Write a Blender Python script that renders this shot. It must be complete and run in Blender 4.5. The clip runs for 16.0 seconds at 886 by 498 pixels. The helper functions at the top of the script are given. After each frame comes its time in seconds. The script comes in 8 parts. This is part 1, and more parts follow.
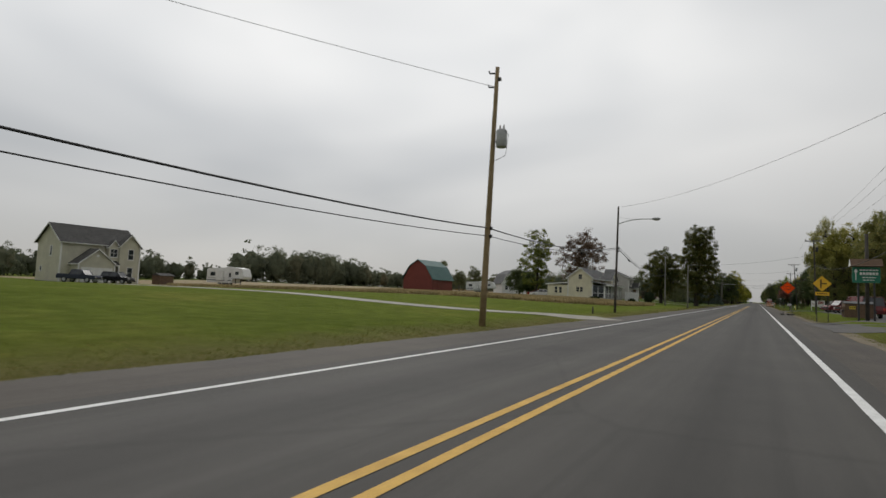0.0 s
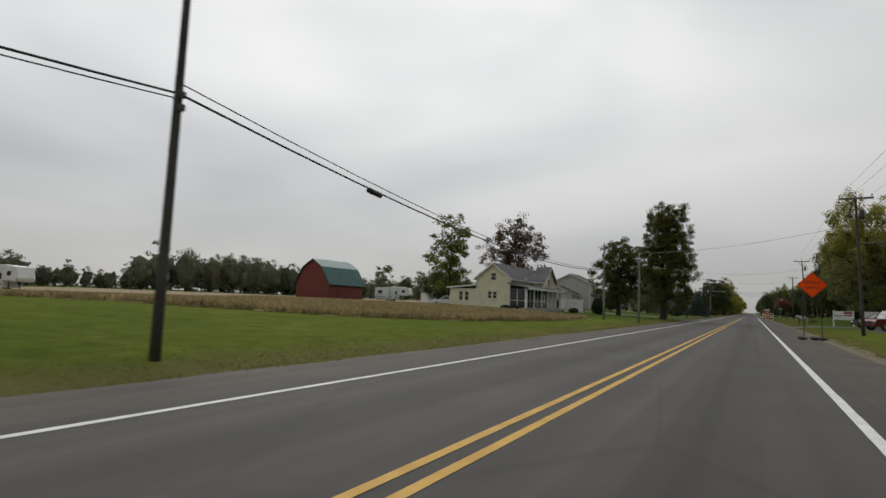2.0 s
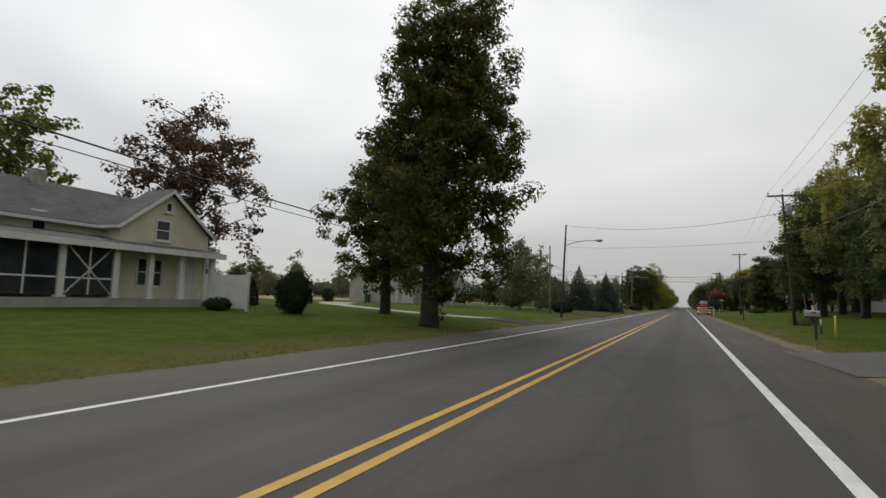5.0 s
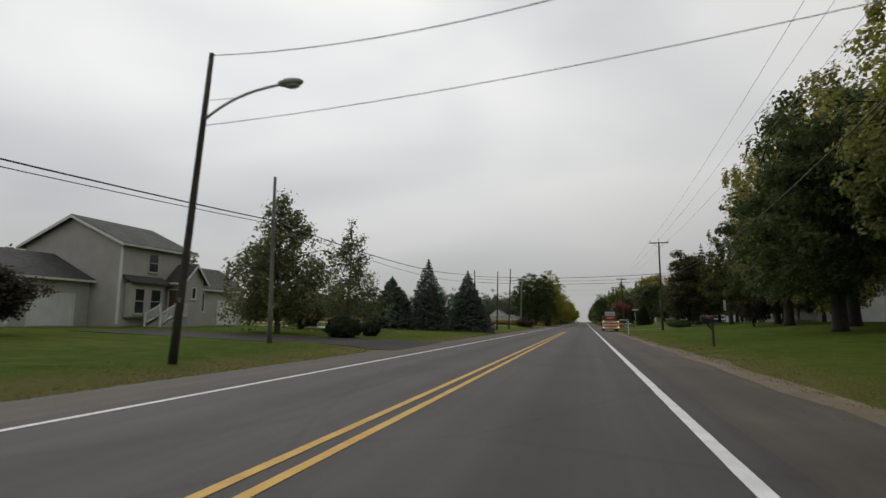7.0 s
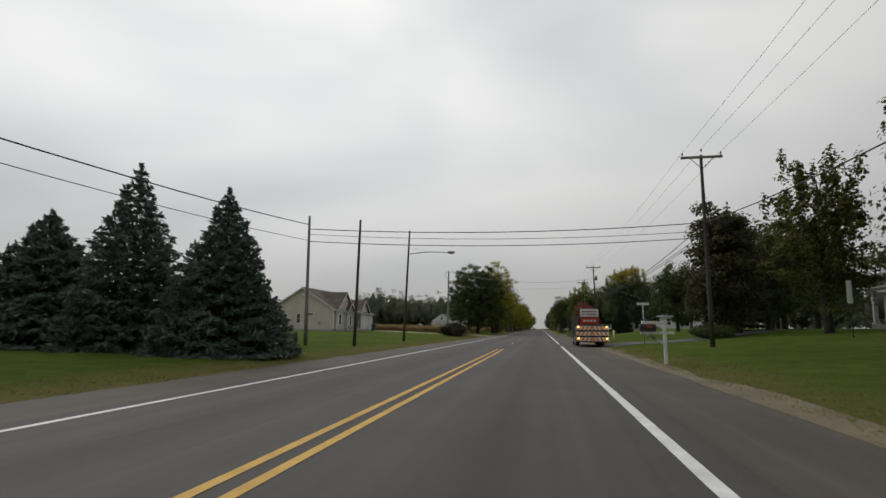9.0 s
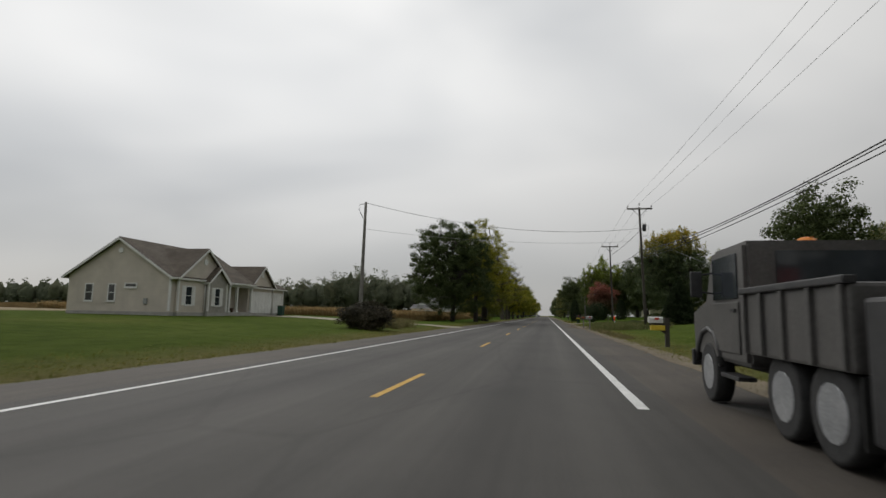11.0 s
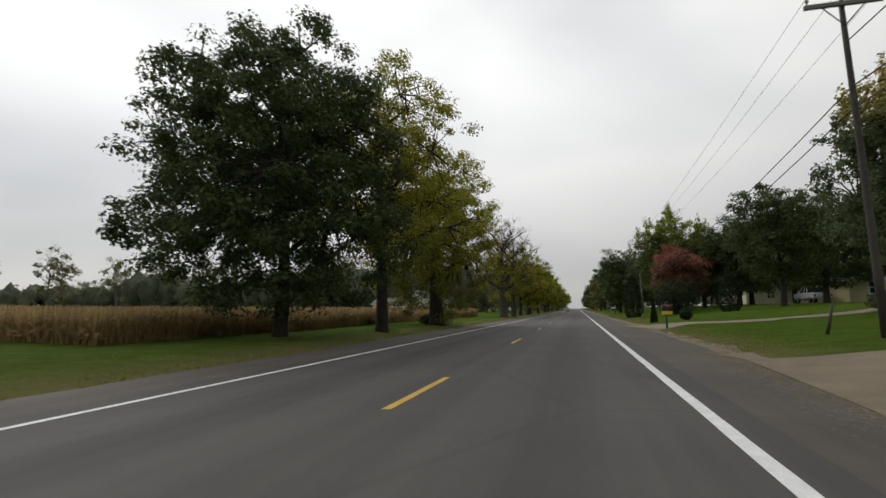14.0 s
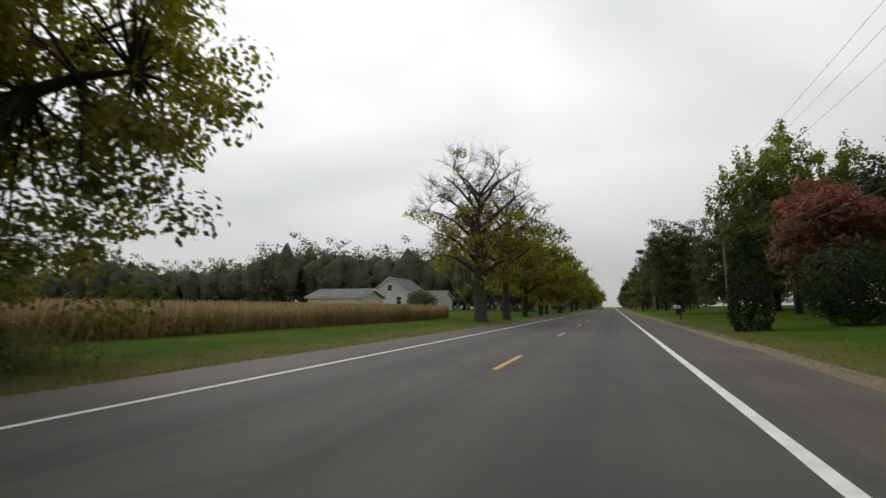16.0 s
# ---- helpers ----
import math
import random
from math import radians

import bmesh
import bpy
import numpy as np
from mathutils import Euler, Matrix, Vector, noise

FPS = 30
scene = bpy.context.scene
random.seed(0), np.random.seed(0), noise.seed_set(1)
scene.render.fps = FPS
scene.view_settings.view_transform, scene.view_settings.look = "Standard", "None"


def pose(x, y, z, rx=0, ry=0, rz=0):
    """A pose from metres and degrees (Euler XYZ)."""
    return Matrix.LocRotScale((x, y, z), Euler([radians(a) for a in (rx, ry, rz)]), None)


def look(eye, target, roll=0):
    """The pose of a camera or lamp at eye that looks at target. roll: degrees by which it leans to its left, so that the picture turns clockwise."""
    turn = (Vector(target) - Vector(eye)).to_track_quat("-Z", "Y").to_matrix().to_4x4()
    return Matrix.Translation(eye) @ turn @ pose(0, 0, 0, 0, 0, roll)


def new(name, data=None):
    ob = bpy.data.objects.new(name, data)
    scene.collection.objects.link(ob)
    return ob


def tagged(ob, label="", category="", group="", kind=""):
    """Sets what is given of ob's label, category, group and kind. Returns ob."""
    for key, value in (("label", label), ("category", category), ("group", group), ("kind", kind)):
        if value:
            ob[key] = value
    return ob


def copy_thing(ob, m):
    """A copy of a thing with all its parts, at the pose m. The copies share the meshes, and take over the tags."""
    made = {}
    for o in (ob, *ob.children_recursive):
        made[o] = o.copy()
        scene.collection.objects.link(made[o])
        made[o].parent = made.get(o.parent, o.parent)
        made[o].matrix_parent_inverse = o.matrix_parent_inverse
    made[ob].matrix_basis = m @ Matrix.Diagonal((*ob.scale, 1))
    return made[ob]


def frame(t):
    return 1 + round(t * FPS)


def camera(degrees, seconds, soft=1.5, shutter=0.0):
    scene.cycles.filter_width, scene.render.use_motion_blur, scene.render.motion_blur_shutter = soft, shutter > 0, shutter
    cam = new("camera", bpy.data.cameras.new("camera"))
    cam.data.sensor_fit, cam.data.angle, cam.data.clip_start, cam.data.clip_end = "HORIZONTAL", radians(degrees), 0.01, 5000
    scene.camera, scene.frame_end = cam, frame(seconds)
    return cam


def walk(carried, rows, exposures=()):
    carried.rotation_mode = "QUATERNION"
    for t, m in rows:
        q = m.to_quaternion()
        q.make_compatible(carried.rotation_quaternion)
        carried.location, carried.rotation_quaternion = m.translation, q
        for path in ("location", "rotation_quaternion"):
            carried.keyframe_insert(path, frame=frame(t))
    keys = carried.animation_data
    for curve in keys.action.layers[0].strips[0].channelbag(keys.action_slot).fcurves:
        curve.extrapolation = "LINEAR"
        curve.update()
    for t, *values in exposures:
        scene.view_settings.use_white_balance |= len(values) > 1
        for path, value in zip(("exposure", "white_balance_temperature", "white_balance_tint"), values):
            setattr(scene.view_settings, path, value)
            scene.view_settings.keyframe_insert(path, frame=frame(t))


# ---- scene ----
# The camera looks out of a car that drives along a country road; x = 0 is the centre line, +y the way ahead.
cam = camera(79.0, 16.0, soft=1.5, shutter=0.12)
PATH = [
    (0, pose(2.30, 0.00, 1.34, 94.25, -2.42, 30.25)),
    (0.5, pose(2.31, 9.44, 1.29, 94.02, -2.02, 29.64)),
    (1, pose(2.28, 18.91, 1.26, 93.58, -1.56, 28.57)),
    (1.5, pose(2.29, 28.14, 1.30, 94.09, -1.61, 28.43)),
    (2, pose(2.33, 37.05, 1.39, 95.47, -2.32, 29.80)),
    (2.5, pose(2.22, 46.14, 1.36, 96.25, -0.91, 25.98)),
    (3.2, pose(2.23, 58.74, 1.35, 96.09, -1.39, 24.82)),
    (5.3, pose(2.43, 96.20, 1.29, 95.27, -2.06, 23.75)),
    (5.5, pose(2.45, 99.78, 1.30, 95.03, -3.19, 23.99)),
    (6, pose(2.46, 108.98, 1.24, 94.71, -1.36, 22.31)),
    (6.5, pose(2.42, 118.18, 1.22, 96.20, -1.29, 17.56)),
    (7, pose(2.38, 127.13, 1.17, 97.64, -0.41, 14.69)),
    (7.5, pose(2.30, 136.05, 1.16, 98.05, -0.33, 14.37)),
    (8, pose(2.30, 145.21, 1.13, 97.52, -0.57, 11.10)),
    (8.5, pose(2.27, 154.37, 1.13, 98.09, -0.40, 9.12)),
    (9, pose(2.28, 163.30, 1.16, 98.35, -0.46, 10.29)),
    (9.2, pose(2.28, 166.82, 1.16, 98.50, -0.42, 10.75)),
    (11.3, pose(2.35, 203.40, 1.16, 96.75, -1.40, 10.75)),
    (11.5, look((2.34, 206.90, 1.16), (1.969, 208.85, 1.400), 1.7)),
    (12, pose(2.36, 215.18, 1.15, 97.31, -0.47, 10.58)),
    (12.5, pose(2.30, 223.65, 1.16, 96.45, -0.36, 11.86)),
    (13, pose(2.26, 232.07, 1.15, 95.18, -0.19, 13.46)),
    (13.5, pose(2.23, 240.45, 1.17, 95.59, -0.26, 13.78)),
    (14, pose(2.24, 248.66, 1.15, 96.52, 0.82, 14.03)),
    (14.5, pose(2.25, 256.93, 1.17, 96.70, 0.12, 14.58)),
    (15, pose(2.26, 265.21, 1.14, 96.78, 0.64, 15.57)),
    (15.5, pose(2.22, 273.54, 1.17, 97.00, 0.55, 15.56)),
    (16, pose(2.17, 281.76, 1.16, 96.22, 0.15, 17.51)),
]
EXPOSURES = [(0, -0.03), (3.2, -0.04), (5.3, 0.15), (6.5, 0.0), (8, -0.06), (9.2, -0.04), (11.3, -0.04), (12.5, -0.03), (13.5, 0.08), (14.2, 0.26), (15, 0.36), (15.5, 0.3), (16, 0.24)]
walk(cam, PATH, EXPOSURES)


# ---- sky and sun: a closed grey overcast, a little brighter where the sun stands behind it ----
def make_world():
    w = bpy.data.worlds.new("overcast_sky")
    scene.world = w
    w.use_nodes = True
    nt = w.node_tree
    nt.nodes.clear()
    N, L = nt.nodes.new, nt.links.new
    out, bg = N("ShaderNodeOutputWorld"), N("ShaderNodeBackground")
    sky = N("ShaderNodeTexSky")
    sky.sky_type, sky.sun_disc = "NISHITA", False
    sky.sun_elevation, sky.sun_rotation = radians(38), radians(-50)
    co, mp = N("ShaderNodeTexCoord"), N("ShaderNodeMapping")
    mp.inputs["Scale"].default_value = (1.0, 1.0, 2.6)
    no = N("ShaderNodeTexNoise")
    no.inputs["Scale"].default_value, no.inputs["Detail"].default_value, no.inputs["Roughness"].default_value = 1.3, 3.0, 0.4
    no.inputs["Distortion"].default_value = 0.35
    ramp = N("ShaderNodeValToRGB")
    ramp.color_ramp.elements[0].position, ramp.color_ramp.elements[0].color = 0.32, (0.49, 0.505, 0.52, 1)
    ramp.color_ramp.elements[1].position, ramp.color_ramp.elements[1].color = 0.68, (0.82, 0.815, 0.80, 1)
    L(co.outputs["Generated"], mp.inputs["Vector"])
    L(mp.outputs["Vector"], no.inputs["Vector"])
    L(no.outputs["Fac"], ramp.inputs["Fac"])
    # the brighter part of the cloud cover round the hidden sun
    dot = N("ShaderNodeVectorMath")
    dot.operation = "DOT_PRODUCT"
    el, az = radians(38), radians(48)
    dot.inputs[1].default_value = (-math.sin(az) * math.cos(el), math.cos(az) * math.cos(el), math.sin(el))
    L(co.outputs["Generated"], dot.inputs[0])
    # the cloud is greyer towards the horizon
    sep, low = N("ShaderNodeSeparateXYZ"), N("ShaderNodeMapRange")
    L(co.outputs["Generated"], sep.inputs[0])
    low.interpolation_type = "SMOOTHSTEP"
    low.inputs["From Min"].default_value, low.inputs["From Max"].default_value = -0.02, 0.42
    low.inputs["To Min"].default_value, low.inputs["To Max"].default_value = 0.60, 1.06
    L(sep.outputs[2], low.inputs["Value"])
    both = N("ShaderNodeMath")
    both.operation = "MULTIPLY"
    L(low.outputs["Result"], both.inputs[0])
    glow = N("ShaderNodeMapRange")
    glow.inputs["From Min"].default_value, glow.inputs["From Max"].default_value = 0.35, 1.0
    glow.inputs["To Min"].default_value, glow.inputs["To Max"].default_value = 0.80, 1.30
    L(dot.outputs["Value"], glow.inputs["Value"])
    mul = N("ShaderNodeVectorMath")
    mul.operation = "SCALE"
    L(ramp.outputs["Color"], mul.inputs[0])
    L(glow.outputs["Result"], both.inputs[1])
    L(both.outputs[0], mul.inputs["Scale"])
    dim = N("ShaderNodeVectorMath")
    dim.operation = "SCALE"
    dim.inputs["Scale"].default_value = 0.06
    L(sky.outputs["Color"], dim.inputs[0])
    mix = N("ShaderNodeMix")
    mix.data_type = "RGBA"
    mix.inputs["Factor"].default_value = 0.93
    L(dim.outputs["Vector"], mix.inputs[6])
    L(mul.outputs["Vector"], mix.inputs[7])
    L(mix.outputs[2], bg.inputs["Color"])
    bg.inputs["Strength"].default_value = 1.0
    L(bg.outputs[0], out.inputs[0])
    sun = bpy.data.lights.new("sun", "SUN")
    sun.energy, sun.angle, sun.color = 0.95, radians(40), (1.0, 0.97, 0.93)
    ob = new("sun", sun)
    ob.matrix_world = look((-60, 60, 60), (0, 0, 0))


make_world()


# ---- materials ----
def rgb(c):
    return (c[0], c[1], c[2], 1.0)


class Mat:
    """A node material on a Principled shader, with small helpers for textures in metres."""

    def __init__(self, name, rough=0.8, metal=0.0, spec=0.4):
        self.m = bpy.data.materials.new(name)
        self.m.use_nodes = True
        self.t = self.m.node_tree
        self.b = self.t.nodes["Principled BSDF"]
        self.b.inputs["Roughness"].default_value = rough
        self.b.inputs["Metallic"].default_value = metal
        self.b.inputs["Specular IOR Level"].default_value = spec
        self.co = self.t.nodes.new("ShaderNodeTexCoord").outputs["Object"]

    def n(self, kind):
        return self.t.nodes.new(kind)

    def l(self, a, b):
        self.t.links.new(a, b)

    def scaled(self, sx, sy, sz):
        mp = self.n("ShaderNodeMapping")
        mp.inputs["Scale"].default_value = (sx, sy, sz)
        self.l(self.co, mp.inputs["Vector"])
        return mp.outputs["Vector"]

    def noise(self, scale, detail=4.0, rough=0.6, vec=None):
        t = self.n("ShaderNodeTexNoise")
        t.inputs["Scale"].default_value, t.inputs["Detail"].default_value, t.inputs["Roughness"].default_value = scale, detail, rough
        self.l(vec or self.co, t.inputs["Vector"])
        return t.outputs["Fac"]

    def ramp(self, fac, stops):
        r = self.n("ShaderNodeValToRGB")
        e = r.color_ramp.elements
        while len(e) < len(stops):
            e.new(0.5)
        for k, (p, c) in enumerate(stops):
            e[k].position, e[k].color = p, rgb(c)
        self.l(fac, r.inputs["Fac"])
        return r.outputs["Color"]

    def mix(self, fac, a, b, mode="MIX"):
        x = self.n("ShaderNodeMix")
        x.data_type, x.blend_type = "RGBA", mode
        for sock, v in ((x.inputs["Factor"], fac), (x.inputs[6], a), (x.inputs[7], b)):
            if isinstance(v, (int, float)):
                sock.default_value = v
            elif isinstance(v, tuple):
                sock.default_value = rgb(v)
            else:
                self.l(v, sock)
        return x.outputs[2]

    def color(self, v):
        if isinstance(v, tuple):
            self.b.inputs["Base Color"].default_value = rgb(v)
        else:
            self.l(v, self.b.inputs["Base Color"])

    def bump(self, h, strength, dist):
        b = self.n("ShaderNodeBump")
        b.inputs["Strength"].default_value, b.inputs["Distance"].default_value = strength, dist
        self.l(h, b.inputs["Height"])
        self.l(b.outputs["Normal"], self.b.inputs["Normal"])


def mottled(name, c1, c2, scale=3.0, fine=40.0, rough=0.8, metal=0.0, bump=0.3, dist=0.01, spec=0.4):
    """Two tones in large patches, a fine grain over them."""
    m = Mat(name, rough, metal, spec)
    base = m.ramp(m.noise(scale), [(0.32, c1), (0.68, c2)])
    grain = m.ramp(m.noise(fine, 3.0), [(0.3, (0.78, 0.78, 0.78)), (0.7, (1.12, 1.12, 1.12))])
    m.color(m.mix(1.0, base, grain, "MULTIPLY"))
    m.bump(m.noise(fine, 3.0), bump, dist)
    return m.m


def foliage(name, stops, thin=0.3, rough=0.6, turned=None, turn=(0.0, 1.0)):
    """Leaves: each one takes its own tone; patches of the crown differ as well. turned: the tones of the upper leaves that have turned, between the heights turn."""
    m = Mat(name, rough, 0.0, 0.12)
    geo = m.n("ShaderNodeNewGeometry")
    c = m.ramp(geo.outputs["Random Per Island"], stops)
    if turned:
        sep, up, mr = m.n("ShaderNodeSeparateXYZ"), m.n("ShaderNodeMath"), m.n("ShaderNodeMapRange")
        m.l(m.co, sep.inputs[0])
        up.operation, up.inputs[1].default_value = "MULTIPLY_ADD", 4.0
        m.l(m.noise(0.45, 3.0), up.inputs[0])
        m.l(sep.outputs[2], up.inputs[2])
        mr.inputs["From Min"].default_value, mr.inputs["From Max"].default_value = turn[0] + 2.0, turn[1] + 2.0
        m.l(up.outputs[0], mr.inputs["Value"])
        c = m.mix(mr.outputs["Result"], c, m.ramp(geo.outputs["Random Per Island"], turned))
    patch = m.ramp(m.noise(0.55, 3.0), [(0.3, (0.72, 0.74, 0.70)), (0.7, (1.2, 1.16, 1.1))])
    info = m.n("ShaderNodeObjectInfo")
    tone = m.ramp(info.outputs["Random"], [(0.0, (0.88, 0.92, 0.88)), (1.0, (1.1, 1.05, 1.0))])
    c = m.mix(1.0, m.mix(1.0, c, patch, "MULTIPLY"), tone, "MULTIPLY")
    m.color(c)
    tr, mx = m.n("ShaderNodeBsdfTranslucent"), m.n("ShaderNodeMixShader")
    m.l(c, tr.inputs["Color"])
    mx.inputs[0].default_value = thin
    m.l(m.b.outputs[0], mx.inputs[1])
    m.l(tr.outputs[0], mx.inputs[2])
    m.l(mx.outputs[0], m.t.nodes["Material Output"].inputs["Surface"])
    return m.m


def siding(name, c, pitch=0.115):
    """Horizontal lap boards with the shadow of each lower edge painted in, slightly weathered."""
    m = Mat(name, 0.55, 0.0, 0.35)
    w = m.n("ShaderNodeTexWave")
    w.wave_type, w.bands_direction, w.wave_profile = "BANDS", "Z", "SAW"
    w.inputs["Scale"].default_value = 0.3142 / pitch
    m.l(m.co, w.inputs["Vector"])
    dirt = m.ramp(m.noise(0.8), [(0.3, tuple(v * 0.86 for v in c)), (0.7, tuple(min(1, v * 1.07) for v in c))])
    # shade below each board overlap, darkened in the colour
    lip_shade = m.ramp(w.outputs["Fac"], [(0.0, (0.80, 0.80, 0.80)), (0.16, (1, 1, 1)), (1.0, (1, 1, 1))])
    m.color(m.mix(1.0, dirt, lip_shade, "MULTIPLY"))
    m.bump(w.outputs["Fac"], 0.5, 0.02)
    return m.m


def shingles(name, c1, c2):
    """Asphalt shingles in staggered courses."""
    m = Mat(name, 0.9, 0.0, 0.2)
    sep, com = m.n("ShaderNodeSeparateXYZ"), m.n("ShaderNodeCombineXYZ")
    m.l(m.co, sep.inputs[0])
    add = m.n("ShaderNodeMath")
    m.l(sep.outputs[0], add.inputs[0])
    m.l(sep.outputs[1], add.inputs[1])
    m.l(add.outputs[0], com.inputs[0])
    k = m.n("ShaderNodeMath")
    k.operation = "MULTIPLY"
    k.inputs[1].default_value = 1.9
    m.l(sep.outputs[2], k.inputs[0])
    m.l(k.outputs[0], com.inputs[1])
    br = m.n("ShaderNodeTexBrick")
    br.inputs["Scale"].default_value = 1.0
    br.inputs["Brick Width"].default_value, br.inputs["Row Height"].default_value = 0.32, 0.15
    br.inputs["Mortar Size"].default_value, br.inputs["Mortar Smooth"].default_value = 0.012, 0.3
    br.inputs["Color1"].default_value, br.inputs["Color2"].default_value = rgb(c1), rgb(c2)
    br.inputs["Mortar"].default_value = rgb(tuple(v * 0.5 for v in c1))
    m.l(com.outputs[0], br.inputs["Vector"])
    stain = m.ramp(m.noise(0.7), [(0.3, (0.78, 0.78, 0.78)), (0.7, (1.15, 1.15, 1.15))])
    m.color(m.mix(1.0, br.outputs["Color"], stain, "MULTIPLY"))
    m.bump(m.noise(60, 2), 0.3, 0.01)
    return m.m


def grass_mat():
    m = Mat("mown_grass", 1.0, 0.0, 0.02)
    big = m.ramp(m.noise(0.11, 5.0), [(0.3, (0.070, 0.108, 0.014)), (0.55, (0.090, 0.130, 0.019)), (0.75, (0.126, 0.148, 0.028))])
    mid = m.ramp(m.noise(1.3, 5.0), [(0.3, (0.74, 0.76, 0.7)), (0.7, (1.2, 1.16, 1.1))])
    fine = m.ramp(m.noise(26.0, 4.0, 0.8), [(0.25, (0.5, 0.5, 0.48)), (0.75, (1.4, 1.38, 1.3))])
    c = m.mix(1.0, m.mix(1.0, big, mid, "MULTIPLY"), fine, "MULTIPLY")
    c = m.mix(1.0, c, (0.95, 0.93, 1.3), "MULTIPLY")
    # the lawns and verges before the farmhouse: yellower than the next, haze painted in
    along, yellow_hazed_lawn = m.n("ShaderNodeSeparateXYZ"), m.n("ShaderNodeMapRange")
    m.l(m.co, along.inputs[0])
    m.l(along.outputs[1], yellow_hazed_lawn.inputs["Value"])
    yellow_hazed_lawn.inputs["From Min"].default_value, yellow_hazed_lawn.inputs["From Max"].default_value = 86.0, 104.0
    yellow_hazed_lawn.inputs["To Min"].default_value, yellow_hazed_lawn.inputs["To Max"].default_value = 1.0, 0.0
    # yellower tint, plus a brighter tone that paints the haze over this stretch
    c = m.mix(yellow_hazed_lawn.outputs["Result"], c, m.mix(1.0, c, (1.55, 1.40, 1.2), "MULTIPLY"))
    # the last lawns are deep green
    deep = m.n("ShaderNodeMapRange")
    m.l(along.outputs[1], deep.inputs["Value"])
    deep.inputs["From Min"].default_value, deep.inputs["From Max"].default_value = 250.0, 272.0
    c = m.mix(deep.outputs["Result"], c, m.mix(1.0, c, (0.76, 0.92, 0.55), "MULTIPLY"))
    # worn, yellowish strip next to the gravel shoulder
    sep, ab = m.n("ShaderNodeSeparateXYZ"), m.n("ShaderNodeMath")
    m.l(m.co, sep.inputs[0])
    ab.operation = "ABSOLUTE"
    m.l(sep.outputs[0], ab.inputs[0])
    wob = m.n("ShaderNodeMath")
    wob.operation = "MULTIPLY_ADD"
    m.l(m.noise(0.5, 4.0), wob.inputs[0])
    wob.inputs[1].default_value = -2.4
    m.l(ab.outputs[0], wob.inputs[2])
    edge = m.n("ShaderNodeMapRange")
    edge.inputs["From Min"].default_value, edge.inputs["From Max"].default_value = 4.9, 6.9
    edge.inputs["To Min"].default_value, edge.inputs["To Max"].default_value = 0.85, 0.0
    m.l(wob.outputs[0], edge.inputs["Value"])
    dry = m.ramp(m.noise(9.0, 4.0), [(0.3, (0.118, 0.108, 0.040)), (0.7, (0.190, 0.165, 0.076))])
    m.color(m.mix(edge.outputs["Result"], c, dry))
    m.bump(m.noise(30.0, 4.0, 0.8), 0.9, 0.05)
    return m.m


def asphalt_mat(name, a, b, tyre=True):
    m = Mat(name, 0.82, 0.0, 0.35)
    base = m.ramp(m.noise(0.35, 6.0), [(0.3, a), (0.7, b)])
    grit = m.ramp(m.noise(90.0, 2.0, 0.8), [(0.3, (0.62, 0.62, 0.62)), (0.7, (1.35, 1.35, 1.35))])
    c = m.mix(1.0, base, grit, "MULTIPLY")
    streak = m.ramp(m.noise(1.0, 4.0, 0.6, m.scaled(2.6, 0.03, 1)), [(0.3, (0.82, 0.82, 0.82)), (0.7, (1.16, 1.16, 1.15))])
    c = m.mix(1.0, c, streak, "MULTIPLY")
    if tyre:
        # paler, polished wheel tracks, an oily strip along each lane's middle, a few sealed cracks
        sep, ab = m.n("ShaderNodeSeparateXYZ"), m.n("ShaderNodeMath")
        m.l(m.co, sep.inputs[0])
        ab.operation = "ABSOLUTE"
        m.l(sep.outputs[0], ab.inputs[0])
        k = m.n("ShaderNodeMath")
        k.operation = "MULTIPLY"
        k.inputs[1].default_value = 0.25
        m.l(ab.outputs[0], k.inputs[0])
        lane = m.ramp(k.outputs[0], [(0.0, (0.94, 0.94, 0.93)), (0.24, (1.13, 1.13, 1.13)), (0.46, (0.74, 0.74, 0.74)), (0.68, (1.10, 1.10, 1.10)), (0.86, (0.93, 0.93, 0.92)), (1.0, (0.86, 0.85, 0.83))])
        c = m.mix(1.0, c, lane, "MULTIPLY")
        v = m.n("ShaderNodeTexVoronoi")
        v.feature = "DISTANCE_TO_EDGE"
        v.inputs["Scale"].default_value = 0.22
        m.l(m.scaled(1.0, 0.55, 1.0), v.inputs["Vector"])
        crack = m.ramp(v.outputs["Distance"], [(0.0, (0.62, 0.62, 0.62)), (0.006, (0.7, 0.7, 0.7)), (0.012, (1, 1, 1))])
        c = m.mix(0.35, c, crack, "MULTIPLY")
    m.color(c)
    m.bump(m.noise(110.0, 2.0), 0.5, 0.006)
    return m.m


M = {}
M["grass"] = grass_mat()
M["asphalt"] = asphalt_mat("worn_asphalt", (0.056, 0.053, 0.049), (0.076, 0.071, 0.065))
M["shoulder"] = asphalt_mat("gravelly_shoulder", (0.056, 0.048, 0.041), (0.092, 0.078, 0.063), False)
M["tyre_black"] = mottled("rubbed_tyre_streak", (0.036, 0.034, 0.032), (0.062, 0.058, 0.053), 1.4, 60, 0.8)
M["drive_pale"] = mottled("pale_concrete_drive", (0.24, 0.23, 0.19), (0.33, 0.31, 0.26), 0.6, 30)
M["drive_tan"] = mottled("tan_concrete_drive", (0.22, 0.196, 0.135), (0.30, 0.268, 0.19), 0.6, 30)
M["drive_dark"] = mottled("dark_asphalt_drive", (0.036, 0.034, 0.031), (0.056, 0.052, 0.047), 0.6, 40, 0.95, spec=0.15)
